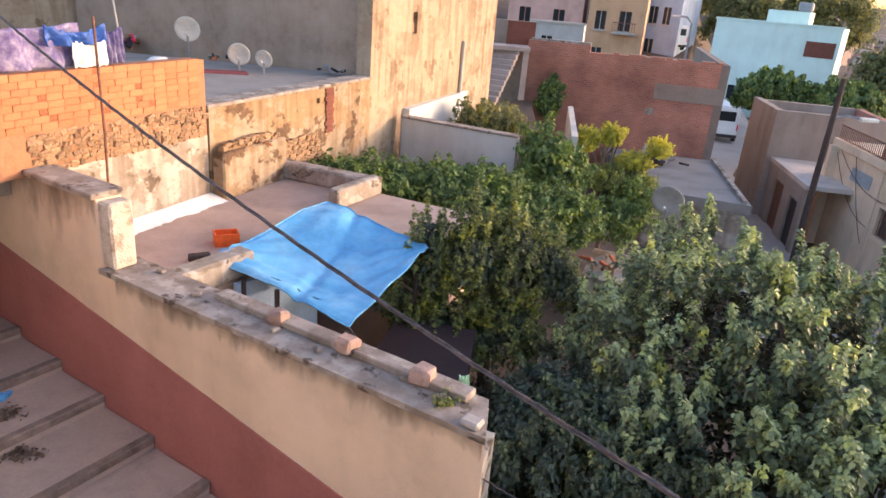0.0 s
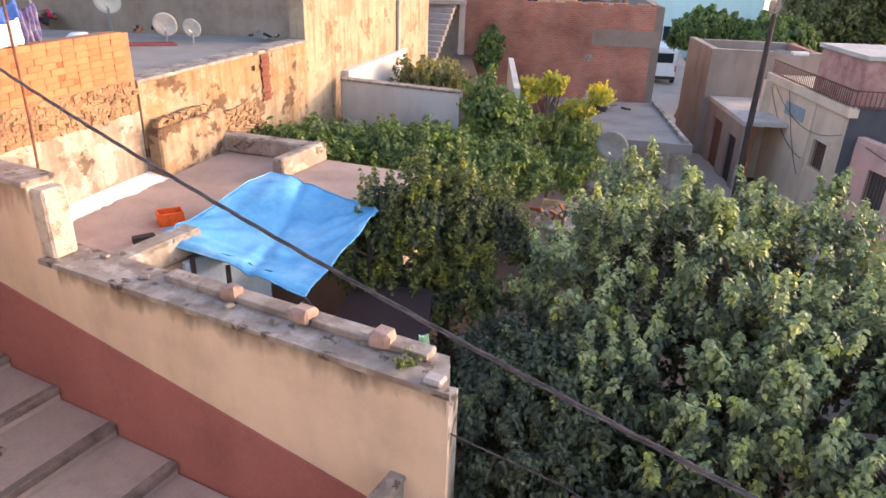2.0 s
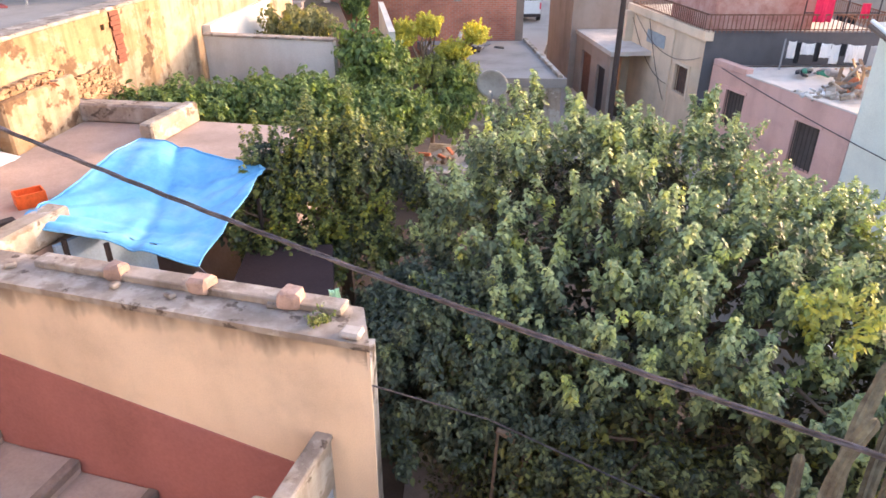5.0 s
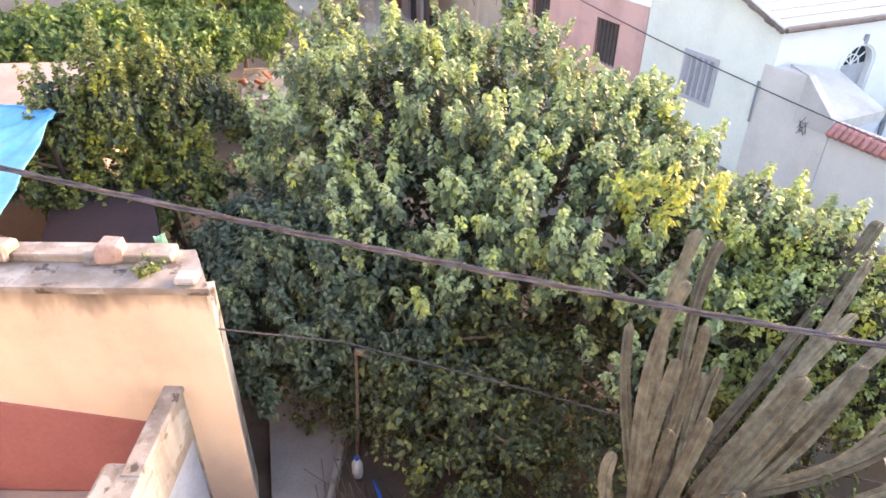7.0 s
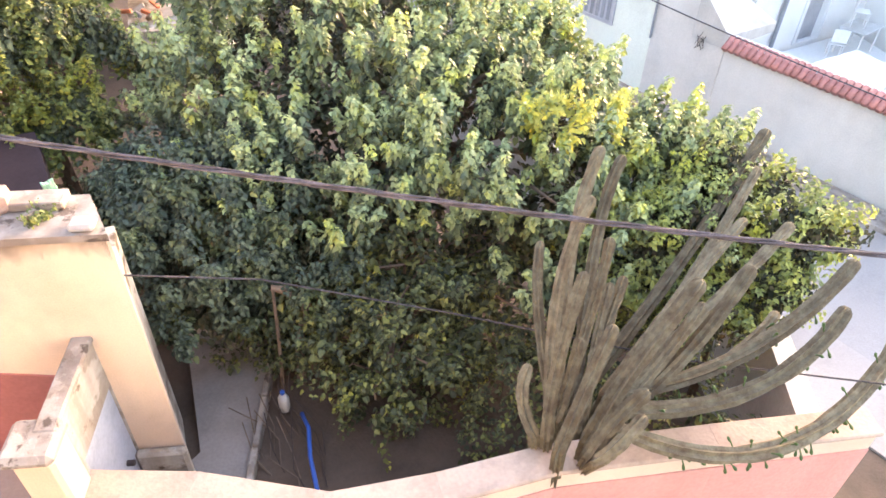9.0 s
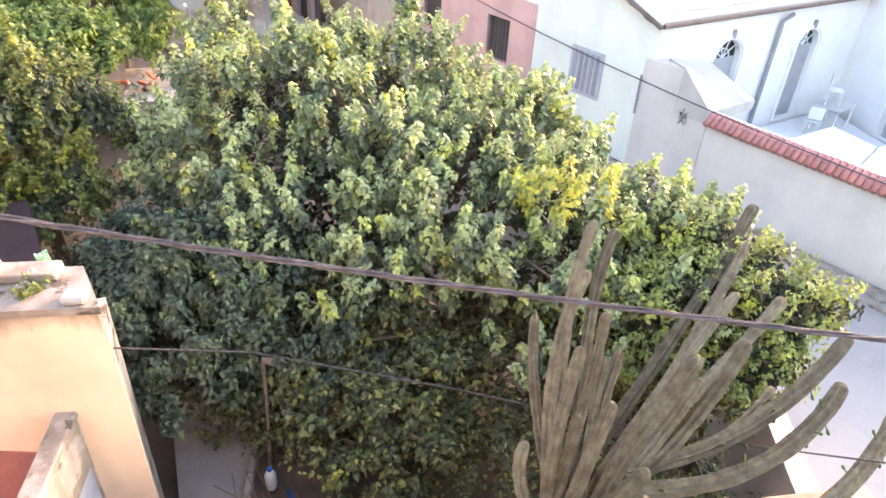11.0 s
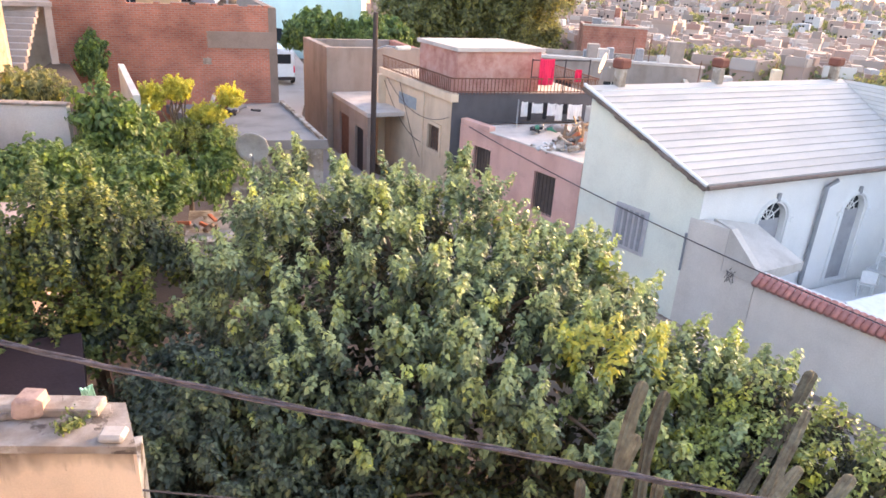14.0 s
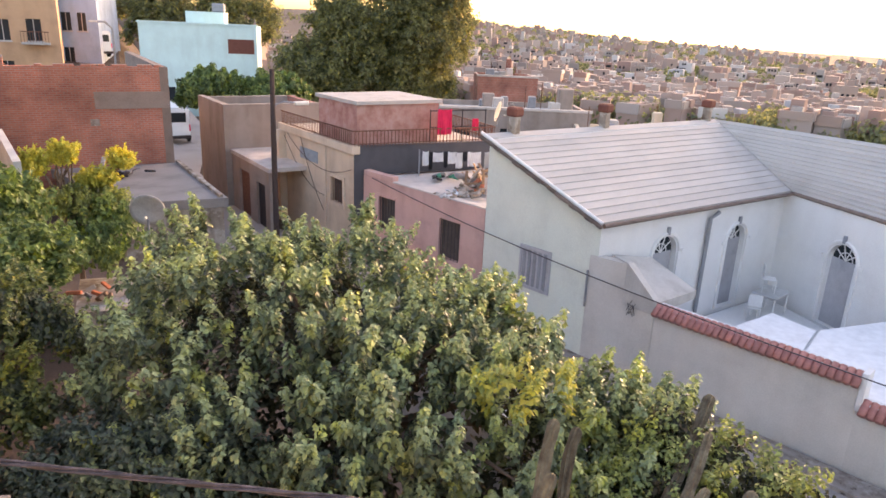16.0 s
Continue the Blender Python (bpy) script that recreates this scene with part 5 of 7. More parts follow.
plant("grape_vine", VINES, "vine", (-1.4, 13.1, 2.3), [(-1.6, 13.0, 4.75, 1.15, 0.9, 0.45)], 0.2, 60, 0.11, LEAF_VINE, 14, (0.05, 2.3), 5, up=0.5, floor=-0.3, wide=0.12)
plant("grape_vine", VINES, "vine", (0.7, 13.5, 2.3), [(0.3, 13.3, 4.8, 1.35, 0.95, 0.3), (1.8, 13.0, 4.5, 1.0, 0.8, 0.4)], 0.2, 60, 0.11, LEAF_VINE, 15, (0.05, 2.3), 6, up=0.5, floor=-0.3, wide=0.12)
plant("climber", "bright green climber heaped over a wall end", "vine", (2.1, 15.0, 2.5), [(2.1, 14.8, 5.2, 0.55, 0.4, 0.75), (2.6, 14.7, 4.7, 0.5, 0.4, 0.7)], 110, 45, 0.10, LEAF_VINE, 16, (0.05, 2.0), 4, up=0.3, floor=-0.8)
plant("shrub", "dark green shrub on the upper garden terrace", "bush", (0.85, 19.2, 4.7), [(0.85, 19.2, 5.1, 0.7, 0.7, 0.45), (1.5, 20.0, 5.0, 0.6, 0.6, 0.4)], 60, 40, 0.11, LEAF_DARK, 17)
plant("climber", "creeper growing up the red brick wall", "vine", (3.7, 27.2, 3.2), [(3.75, 27.2, 4.7, 0.38, 0.2, 0.95)], 40, 40, 0.13, LEAF_VINE, 18)
plant("shrub", "low green shrub beside the shed", "bush", (4.5, 15.7, 2.2), [(4.45, 15.6, 3.95, 0.8, 0.7, 0.6), (3.6, 15.0, 3.7, 0.7, 0.6, 0.5)], 80, 45, 0.09, LEAF_VINE, 19)
plant("ivy_bush", "dark green ivy bush hanging low over the garden bed", "bush", (2.6, 4.1, 2.0), [(2.6, 4.2, 2.8, 0.6, 0.55, 0.75), (3.2, 4.4, 2.95, 0.55, 0.5, 0.65), (2.9, 3.8, 2.7, 0.35, 0.35, 0.5)], 0.27, 60, 0.062, LEAF_IVY_SHADE, 20, (0.03, 0.7), 12, up=0.1, floor=-0.7, wide=0.09, length=(0.25, 0.5), rough=0.5, fan=0.6, shoots=(2, 4))
plant("hedge", "bright green bush of rounded clumps behind the cactus", "bush", (6.2, 2.5, 1.0),
      [(6.05, 2.5, 4.25, 0.26, 0.24, 0.2), (6.3, 2.2, 4.4, 0.2, 0.2, 0.16), (6.45, 1.95, 4.25, 0.28, 0.2, 0.18), (6.4, 2.6, 4.5, 0.18, 0.18, 0.12), (5.9, 2.0, 3.75, 0.36, 0.3, 0.28), (5.5, 2.3, 3.5, 0.4, 0.35, 0.35),
       (5.85, 3.0, 4.2, 0.5, 0.45, 0.4), (6.1, 3.1, 4.6, 0.22, 0.22, 0.2), (6.0, 2.1, 4.0, 0.26, 0.25, 0.2), (5.95, 2.5, 3.6, 0.55, 0.5, 0.5), (5.5, 3.2, 3.6, 0.8, 0.7, 0.8)],
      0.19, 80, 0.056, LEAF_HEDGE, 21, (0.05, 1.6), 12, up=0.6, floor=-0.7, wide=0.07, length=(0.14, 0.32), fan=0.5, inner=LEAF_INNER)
plant("hedge", "low shade plants along the bed", "bush", (3.6, 3.0, 2.0), [(3.7, 3.0, 2.5, 0.9, 0.6, 0.5), (4.8, 2.6, 2.6, 0.8, 0.7, 0.6), (2.0, 5.6, 2.6, 0.6, 0.8, 0.5)], 0.3, 56, 0.055, LEAF_IVY_SHADE, 22, (0.025, 0.4), 6, floor=-0.3, wide=0.1)
plant("pergola_vine", "dense vine over a courtyard pergola far off", "vine", (18.2, 38.0, 0.8), [(17.6, 38.6, 4.4, 2.2, 1.6, 1.3), (20.6, 37.2, 4.3, 2.0, 1.6, 1.3)], 260, 40, 0.2, LEAF_VINE, 23, (0.1, 3), 6, length=(0.4, 0.9), wide=0.3)
TALL = "tall dark green street tree behind the houses"
plant("street_tree", TALL, "tree", (31, 46, 1), [(29.5, 47, 4.2, 2.4, 2.5, 2.8), (32.6, 46.5, 6.3, 2.9, 3, 3.4), (31.6, 46.5, 9.0, 1.6, 2, 1.8)], 0.8, 22, 0.26, LEAF_DARK, 24, (0.3, 4), 12, length=(0.7, 1.8), wide=0.4, rough=0.5, floor=-0.6, deep=0.3)
plant("street_tree", TALL, "tree", (38, 44, 1), [(37.8, 44.5, 8.2, 3.4, 3.2, 3.9), (36.5, 45.5, 4.5, 4.2, 3, 3.0), (35.6, 45, 9.6, 1.6, 2, 2.3), (40, 44, 10.0, 2.0, 2, 2.6)], 0.8, 22, 0.26, LEAF_DARK, 25, (0.32, 4), 12, length=(0.7, 1.8), wide=0.4, rough=0.5, floor=-0.6, deep=0.3)
plant("street_tree", "green tree on the slope behind the mint house", "tree", (33, 74, 2), [(30, 76, 7, 4, 3, 4), (36, 72, 7.5, 4, 3, 4.5), (26, 84, 9, 4, 3, 3.5)], 0.95, 16, 0.36, LEAF_DARK, 26, (0.3, 4), 10, length=(0.8, 1.8), wide=0.5, rough=0.4, deep=0.3)

# ---- cactus beside the garden wall ----
cactus = thing("columnar_cactus", "clump of tall ribbed grey-green columnar cactus leaning over the garden wall", "cactus", place=(2.9, 1.95, 2.0))
CO = Vector((2.9, 1.95, 2.0))
crng = random.Random(4)


def stem_curve(base, mid, tip, root):
    """A stem that rises from the root, passes base and mid and ends at the tip."""
    base, mid, tip, root = Vector(base), Vector(mid), Vector(tip), Vector(root)
    ctrl = mid * 2 - (base + tip) * 0.5
    pts = [root, root.lerp(base, 0.5)]
    for i in range(25):
        t = i / 24
        pts.append(base * (1 - t) ** 2 + ctrl * 2 * t * (1 - t) + tip * t * t)
    return [p - CO for p in pts]


def cactus_stem(name, base, mid, tip, r, label=""):
    arm = name == "arm"
    pts = stem_curve(base, mid, tip, (2.95, 1.92, 3.2) if arm or base[2] > 4.05 else (2.9 + 0.35 * (base[0] - 2.9), 2.0 + 0.3 * (base[1] - 2.0), 2.1))
    seed = crng.uniform(0, 50)
    rs = [r * (0.86 if i < 2 else 1.0) * (1 + 0.10 * noise.noise((i * 0.45, seed, 0)) - 0.10 * max(0, math.sin(i * 0.9 + seed)) ** 6) for i in range(len(pts))]
    d = (pts[-1] - pts[-2]).normalized()
    end, r1 = pts[-1], rs[-1]
    for f, q in ((0.35, 0.95), (0.65, 0.80), (0.9, 0.52), (1.0, 0.2)):  # the blunt rounded tip
        pts.append(end + d * r1 * f)
        rs.append(r1 * q)
    return part(name, tube_bm(pts, [q * 0.84 for q in rs], 14, ribs=0.42), CACTUS, cactus, label)


cactus_stem("column", (2.81, 2.08, 3.66), (3.58, 2.87, 4.53), (4.16, 3.23, 5.31), 0.068)
cactus_stem("column", (2.92, 2.01, 3.63), (3.88, 2.86, 4.58), (4.43, 3.18, 5.15), 0.065)
cactus_stem("column", (2.76, 2.09, 3.69), (3.25, 2.67, 4.48), (3.67, 2.86, 5.21), 0.065)
cactus_stem("column", (2.99, 2.22, 3.96), (3.33, 2.38, 4.53), (3.55, 2.51, 5.08), 0.055)
cactus_stem("column", (2.84, 2.11, 3.75), (3.13, 2.70, 4.25), (3.46, 3.12, 4.69), 0.056)
cactus_stem("column", (2.65, 2.06, 3.86), (2.89, 2.27, 4.33), (3.22, 2.45, 4.94), 0.062)
cactus_stem("column", (2.56, 1.86, 4.01), (2.75, 1.91, 4.35), (3.06, 2.00, 4.84), 0.067)
cactus_stem("column", (2.82, 1.80, 3.96), (3.27, 1.87, 4.39), (3.81, 1.86, 4.96), 0.083)
cactus_stem("column", (3.21, 1.85, 3.89), (3.85, 1.78, 4.26), (4.48, 1.80, 4.80), 0.076)
cactus_stem("column", (3.22, 2.29, 3.56), (4.93, 2.61, 4.08), (6.41, 2.91, 4.88), 0.080)
cactus_stem("column", (3.38, 2.12, 3.60), (4.84, 2.41, 4.06), (6.08, 2.72, 4.66), 0.071)
cactus_stem("column", (3.00, 2.04, 3.69), (3.48, 2.32, 4.08), (3.90, 2.53, 4.47), 0.064)
cactus_stem("column", (2.59, 2.14, 3.86), (2.63, 2.34, 4.04), (2.74, 2.44, 4.23), 0.063)
cactus_stem("column", (2.78, 2.10, 3.96), (2.92, 2.16, 4.21), (3.06, 2.24, 4.49), 0.063)
cactus_stem("column", (2.66, 1.66, 4.10), (2.82, 1.66, 4.30), (3.04, 1.62, 4.52), 0.071)
cactus_stem("column", (2.66, 1.60, 4.10), (2.76, 1.55, 4.22), (2.96, 1.53, 4.39), 0.067)
cactus_stem("column", (3.23, 1.87, 3.91), (3.68, 1.87, 4.23), (4.07, 1.89, 4.57), 0.067)
cactus_stem("column", (3.08, 2.06, 3.76), (3.48, 2.36, 4.12), (3.78, 2.56, 4.44), 0.059)
cactus_stem("column", (3.38, 2.05, 3.83), (4.59, 2.02, 4.21), (5.56, 2.03, 4.62), 0.069)
cactus_stem("column", (3.35, 2.08, 3.83), (4.41, 2.25, 4.21), (5.31, 2.34, 4.60), 0.066)
ARMS = [((3.34, 1.91, 4.05), (4.46, 1.53, 4.15), (5.63, 1.43, 4.55), 0.085), ((3.18, 1.82, 4.05), (4.11, 1.29, 4.13), (5.06, 1.19, 4.49), 0.085),
        ((3.04, 1.69, 4.05), (4.15, 0.89, 3.83), (5.58, 0.83, 4.25), 0.084), ((3.32, 1.98, 4.00), (4.17, 1.66, 4.01), (4.96, 1.63, 4.17), 0.06)]
for a in ARMS:
    cactus_stem("arm", *a, "long cactus arm arching over the wall")
# pegs of flower buds, most of them along the undersides of the low arms
bud = mesh_of("flower_bud", tube_bm([(0, 0, 0), (0.004, 0, 0.035), (0, 0.003, 0.06), (0, 0, 0.078), (0, 0, 0.09)], [0.006, 0.006, 0.013, 0.013, 0.004], 6), LEAF_VINE, True)
for k in range(84):
    base, mid, tip, r = ARMS[(2, 2, 2, 1, 0, 2, 3)[k % 7]]
    path = stem_curve(base, mid, tip, base)[2:]
    p = path[min(24, int(25 * (0.15 + 0.8 * crng.random())))]
    down = crng.random() < 0.75
    tilt = crng.uniform(120, 205) if down else crng.uniform(-60, 60)
    az = crng.uniform(-40, 40)
    m = pose(0, 0, 0, tilt, 0, az)
    part("flower_bud", bud, LEAF_VINE, cactus, m=Matrix.Translation(p + m @ Vector((0, 0, r * 0.85))) @ m)

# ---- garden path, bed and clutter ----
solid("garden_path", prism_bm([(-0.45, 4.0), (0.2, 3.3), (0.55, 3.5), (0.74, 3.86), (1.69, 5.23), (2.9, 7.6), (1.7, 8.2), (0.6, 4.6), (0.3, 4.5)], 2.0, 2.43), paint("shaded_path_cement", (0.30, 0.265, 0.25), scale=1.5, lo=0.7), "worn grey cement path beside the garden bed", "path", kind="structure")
kerb = thing("path_kerb", "low cement kerb between the path and the bed", "kerb", kind="structure", m=along((0.70, 3.80), (1.72, 5.27)))
for k in range(4):
    part("kerb_stone", box(k * 0.62, -0.035, 2.2, k * 0.62 + 0.60, 0.035, 2.50, bevel=0.015), COPING, kerb)
solid("fence_post", tube_bm([(1.62, 4.85, 2.2), (1.72, 4.95, 3.0), (1.78, 5.02, 3.72)], [0.022, 0.02, 0.016], 7), BARK, "thin crooked wooden post in the bed", "post")
solid("dead_branch", tube_bm([(1.85, 4.85, 2.2), (1.92, 4.9, 2.9), (2.07, 4.92, 3.4), (1.85, 4.98, 3.66), (1.76, 5.02, 3.70)], [0.06, 0.05, 0.045, 0.04, 0.03], 8), BARK, "bent reddish-brown dead branch", "branch")
solid("hose", tube_bm([(1.60, 4.35, 2.52), (1.55, 4.1, 2.60), (1.42, 3.85, 2.52), (1.33, 3.6, 2.60), (1.25, 3.35, 2.52)], 0.022, 8), BLUEPLASTIC, "blue garden hose lying on the bed", "hose", smooth=True)
jug = thing("plastic_jug", "white plastic jug standing beside the kerb", "jug", place=(1.52, 4.58, 2.40))
part("body", tube_bm([(0, 0, 0), (0, 0, 0.02), (0, 0, 0.2), (0, 0, 0.27)], [0.045, 0.058, 0.058, 0.025], 12), PALEGREY, jug, smooth=True)
part("cap", tube_bm([(0, 0, 0.27), (0, 0, 0.30)], 0.025, 10), BLUEPLASTIC, jug)
srng = random.Random(3)
bundle = thing("stick_bundle", "bundle of dry canes leaning along the bed", "canes", place=(1.3, 4.0, 2.3))
for k in range(18):
    a, b = srng.uniform(-0.25, 0.25), srng.uniform(-0.6, 0.2)
    part("cane", tube_bm([(a, b, 0), (a + srng.uniform(-0.1, 0.2), b + 0.35, 0.14), (a + srng.uniform(-0.1, 0.25), b + 0.7, 0.2 + srng.uniform(0, 0.15))], 0.006, 5), BARK if k % 2 else DARKWOOD, bundle)

# ---- overhead cables ----
cab = thing("power_cable", "twisted black overhead power cable crossing the view", "cable")
foot, dirn = Vector((1.285, 1.480, 0)), Vector((0.755, -0.6556, 0))
for k in range(3):
    pts = []
    for i in range(241):
        s = -8.0 + i * 0.0667
        z = 7.02 - 0.09 * s + 0.01 * s * s
        a = s * 9.0 + k * 2.094
        pts.append(Vector((foot.x + dirn.x * s, foot.y + dirn.y * s, z)) + Vector((-dirn.y, dirn.x, 0)) * -0.0065 * math.cos(a) + Vector((0, 0, 0.0065 * math.sin(a))))
    part("strand", tube_bm(pts, 0.0054, 6), CABLE, cab)
solid("telephone_wire", tube_bm(arc((14.1, 19.0, 3.45), (14.22, 9.95, 2.55), -0.1, 8) + arc((14.22, 9.95, 2.55), (14.25, 1.5, 2.35), -0.06, 8)[1:] + [Vector((14.3, -6, 2.6))], 0.015, 6), CABLE, "thin black wire strung along the lane houses", "wire")
solid("thin_wire", tube_bm([(0.50, 4.8, 4.70), (1.52, 4.58, 4.27), (2.97, 3.64, 3.75), (4.21, 1.96, 3.80), (4.95, 0.68, 4.2), (5.6, -0.6, 4.5)], 0.008, 6), CABLE, "thin wire crossing the garden", "wire")
solid("wall_bracket", tube_bm([(14.38, 9.95, 1.6), (14.36, 9.95, 2.62)], 0.03, 6), GREYMETAL, "small grey cable bracket on the house wall", "bracket")
solid("wire_tangle", tube_bm([(14.36 - 0.02 * math.sin(i), 8.55 + 0.12 * math.sin(i * 1.7) , 2.05 + 0.18 * math.cos(i * 2.3) - 0.01 * i) for i in range(14)], 0.007, 5), CABLE, "loose tangle of wire on the lane wall", "wire")

# ---- neighbour's terrace things ----
def dish(place, r, az, mat, label, mast=0.5):
    d = thing("satellite_dish", label, "satellite dish", place=place, group="satellite dishes")
    part("mast", tube_bm([(0, 0, 0), (0, 0, mast)], 0.025, 8), GREYMETAL, d)
    bm = bmesh.new()
    rings = []
    for i in range(6):
        q = i / 5
        rings.append([bm.verts.new((r * q * math.cos(a), 0.22 * r * (1 - q * q), r * q * math.sin(a))) for a in np.linspace(0, 2 * math.pi, 24, endpoint=False)] if i else [bm.verts.new((0, 0.22 * r, 0))])
    for k in range(24):
        bm.faces.new((rings[0][0], rings[1][k], rings[1][(k + 1) % 24]))
    for a, b in zip(rings[1:], rings[2:]):
        for k in range(24):
            bm.faces.new((a[k], b[k], b[(k + 1) % 24], a[(k + 1) % 24]))
    ob = part("reflector", bm, mat, d, m=pose(0, 0, mast + r * 0.6, 12, 0, az), smooth=True)
    sd = ob.modifiers.new("thickness", "SOLIDIFY")
    sd.thickness = 0.015
    part("feed_arm", tube_bm([(0, 0.1, -r * 0.9), (0, -r * 0.7, -r * 0.15)], 0.014, 6), GREYMETAL, ob)
    part("feed", tube_bm([(0, -r * 0.66, -r * 0.15), (0, -r * 0.86, -r * 0.13)], 0.03, 8), DISH, ob)
    return d


DL = "off-white round satellite dish on the roof terrace"
dish((-6.15, 16.1, 6.58), 0.28, 8, DISH, DL, 0.52)
dish((-4.62, 14.9, 6.58), 0.235, 5, DISH, DL, 0.22)
dish((-4.08, 14.85, 6.58), 0.185, -8, DISH, DL, 0.20)
dish((4.0, 16.5, 3.2), 0.36, 35, GREYDISH, "weathered grey satellite dish among the plants", 0.75)
dish((5.0, 14.9, 3.0), 0.36, -30, GREYDISH, "weathered grey satellite dish beside the shed", 1.3)


def cloth_on_wall(name, label, p, q, z0, z1, mat, sag=0.05, waves=9, depth=0.06):
    bm = bmesh.new()
    n, m = 36, 12
    f, ln = along(p, q), flat_len(p, q)
    g = [[bm.verts.new(f @ Vector((ln * i / n, depth * math.sin(waves * i / n * 6.28 / 2 + 1.3 * j / m) * (0.4 + 0.6 * (1 - j / m)) + 0.03 * noise.noise((i * 0.4, j * 0.3, 2)), z0 + (z1 - z0) * j / m - sag * math.sin(math.pi * i / n) * j / m + 0.03 * noise.noise((i * 0.5, 1, j * 0.2))))) for j in range(m + 1)] for i in range(n + 1)]
    for i in range(n):
        for j in range(m):
            bm.faces.new((g[i][j], g[i + 1][j], g[i + 1][j + 1], g[i][j + 1]))
    ob = solid(name, bm, mat, label, "cloth", smooth=True)
    sd = ob.modifiers.new("thickness", "SOLIDIFY")
    sd.thickness = 0.012
    return ob


NQV = lambda u, off=0.0: tuple((NW @ Vector((u, off, 0))).xy)
cloth_on_wall("blanket", "lilac printed blanket hung along the top of the brick wall", NQV(-2.3, 0.12), NQV(-0.25, 0.12), 7.36, 7.86, PURPLECLOTH)
cloth_on_wall("blanket", "lilac printed blanket on the clothes line", NQV(0.05, 0.12), NQV(0.42, 0.14), 7.36, 7.80, PURPLECLOTH)
cloth_on_wall("towel", "crumpled blue plastic sheet over the blanket", NQV(-0.75, 0.03), NQV(0.06, 0.03), 7.62, 7.86, BLUEPLASTIC, 0.10, 5)
cloth_on_wall("towel", "white cloth hung on the brick wall", NQV(-0.42, 0.02), NQV(0.05, 0.02), 7.36, 7.66, WHITECLOTH, 0.03, 5, 0.03)
solid("antenna_rod", tube_bm([(-4.30, 8.28, 5.2), (-4.24, 8.25, 6.6), (-4.22, 8.2, 7.98)], 0.016, 6), RUST, "thin rusty iron rod standing against the wall", "rod")
solid("antenna_rod", tube_bm([(-5.15, 10.9, 6.58), (-5.28, 10.8, 8.6)], 0.02, 6), GREYMETAL, "thin grey antenna rod on the terrace", "rod")
basin = thing("basin", "white plastic basin upside down on the terrace", "basin", place=(-4.85, 11.4, 6.58))
part("bowl", tube_bm([(0, 0, 0), (0, 0, 0.03), (0, 0, 0.2), (0, 0, 0.5), (0, 0, 0.60)], [0.28, 0.30, 0.28, 0.24, 0.12], 18), WHITECLOTH, basin, smooth=True)
part("rim", tube_bm([(0, 0, 0.0), (0, 0, 0.03)], 0.32, 18), WHITECLOTH, basin)
solid("rug", prism_bm([(-5.5, 14.2), (-4.3, 14.5), (-4.5, 14.9), (-5.6, 14.6)], 6.58, 6.61), paint("dull_red_rug", (0.26, 0.07, 0.07), scale=6, streaks=0), "dull red rug lying on the terrace", "rug")
junkrng = random.Random(9)


def junk_heap(label, centre, spread, count, size, z, mats):
    """A heap of loose scraps: boards, lumps and tins of many tilts."""
    h = thing("junk_heap", label, "junk", place=(*centre, z))
    for k in range(count):
        a, b, c = (junkrng.uniform(0.35, 1.0) * size for _ in range(3))
        m = pose(junkrng.uniform(-spread, spread), junkrng.uniform(-spread, spread) * 0.6, c * 0.3 + junkrng.random() * size * 0.4, junkrng.uniform(-35, 35), junkrng.uniform(-35, 35), junkrng.uniform(0, 180))
        part("scrap", box(-a, -b * 0.4, -c * 0.25, a, b * 0.4, c * 0.25, bevel=0.12 * min(b, c)), mats[k % len(mats)], h, m=m)
    return h


junk_heap("dark clothes and a red bucket heaped on the terrace", (-8.6, 18.0), 0.5, 12, 0.3, 6.6, [BLACKCLOTH, SHADEGREY, REDCLOTH, OLDWOOD])
junk_heap("grey scrap metal heaped at the terrace edge", (-2.75, 15.6), 0.28, 10, 0.12, 6.66, [SHADEGREY, GREYMETAL, BLACKCLOTH])
junk_heap("coloured boxes and cloth on the terrace corner", (-7.9, 14.2), 0.5, 9, 0.25, 6.6, [BLUEPLASTIC, OLDWOOD, REDCLOTH, BLACKCLOTH])
junk_heap("dark bucket and bags against the terrace wall", (-5.7, 16.6), 0.3, 6, 0.16, 6.6, [BLACKCLOTH, SHADEGREY, CLAY])
junk_heap("rubble stones on the plaster ledge", tuple((NW @ Vector((2.75, -0.10, 0))).xy), 0.34, 16, 0.06, 5.93, [STONE, WHITEWASH, ORANGEBRICK])

# ---- flat roof and wall-top things ----
crate = thing("crate", "orange plastic crate lying on the flat roof", "crate", m=pose(-2.87, 8.50, 5.18, 0, 0, 25))
for a in ((-0.16, -0.12, 0, 0.16, -0.10, 0.17), (-0.16, 0.10, 0, 0.16, 0.12, 0.17), (-0.16, -0.10, 0, -0.14, 0.10, 0.17), (0.14, -0.10, 0, 0.16, 0.10, 0.17)):
    part("side", box(*a, bevel=0.004), ORANGEPLASTIC, crate)
part("base", box(-0.14, -0.10, 0.0, 0.14, 0.10, 0.02), ORANGEPLASTIC, crate)
solid("loose_brick", box(-0.13, -0.06, 0, 0.13, 0.06, 0.09, bevel=0.01), DARKWOOD, "dark loose block on the roof edge", "brick", m=pose(-3.0, 7.86, 5.18, 0, 0, 30))
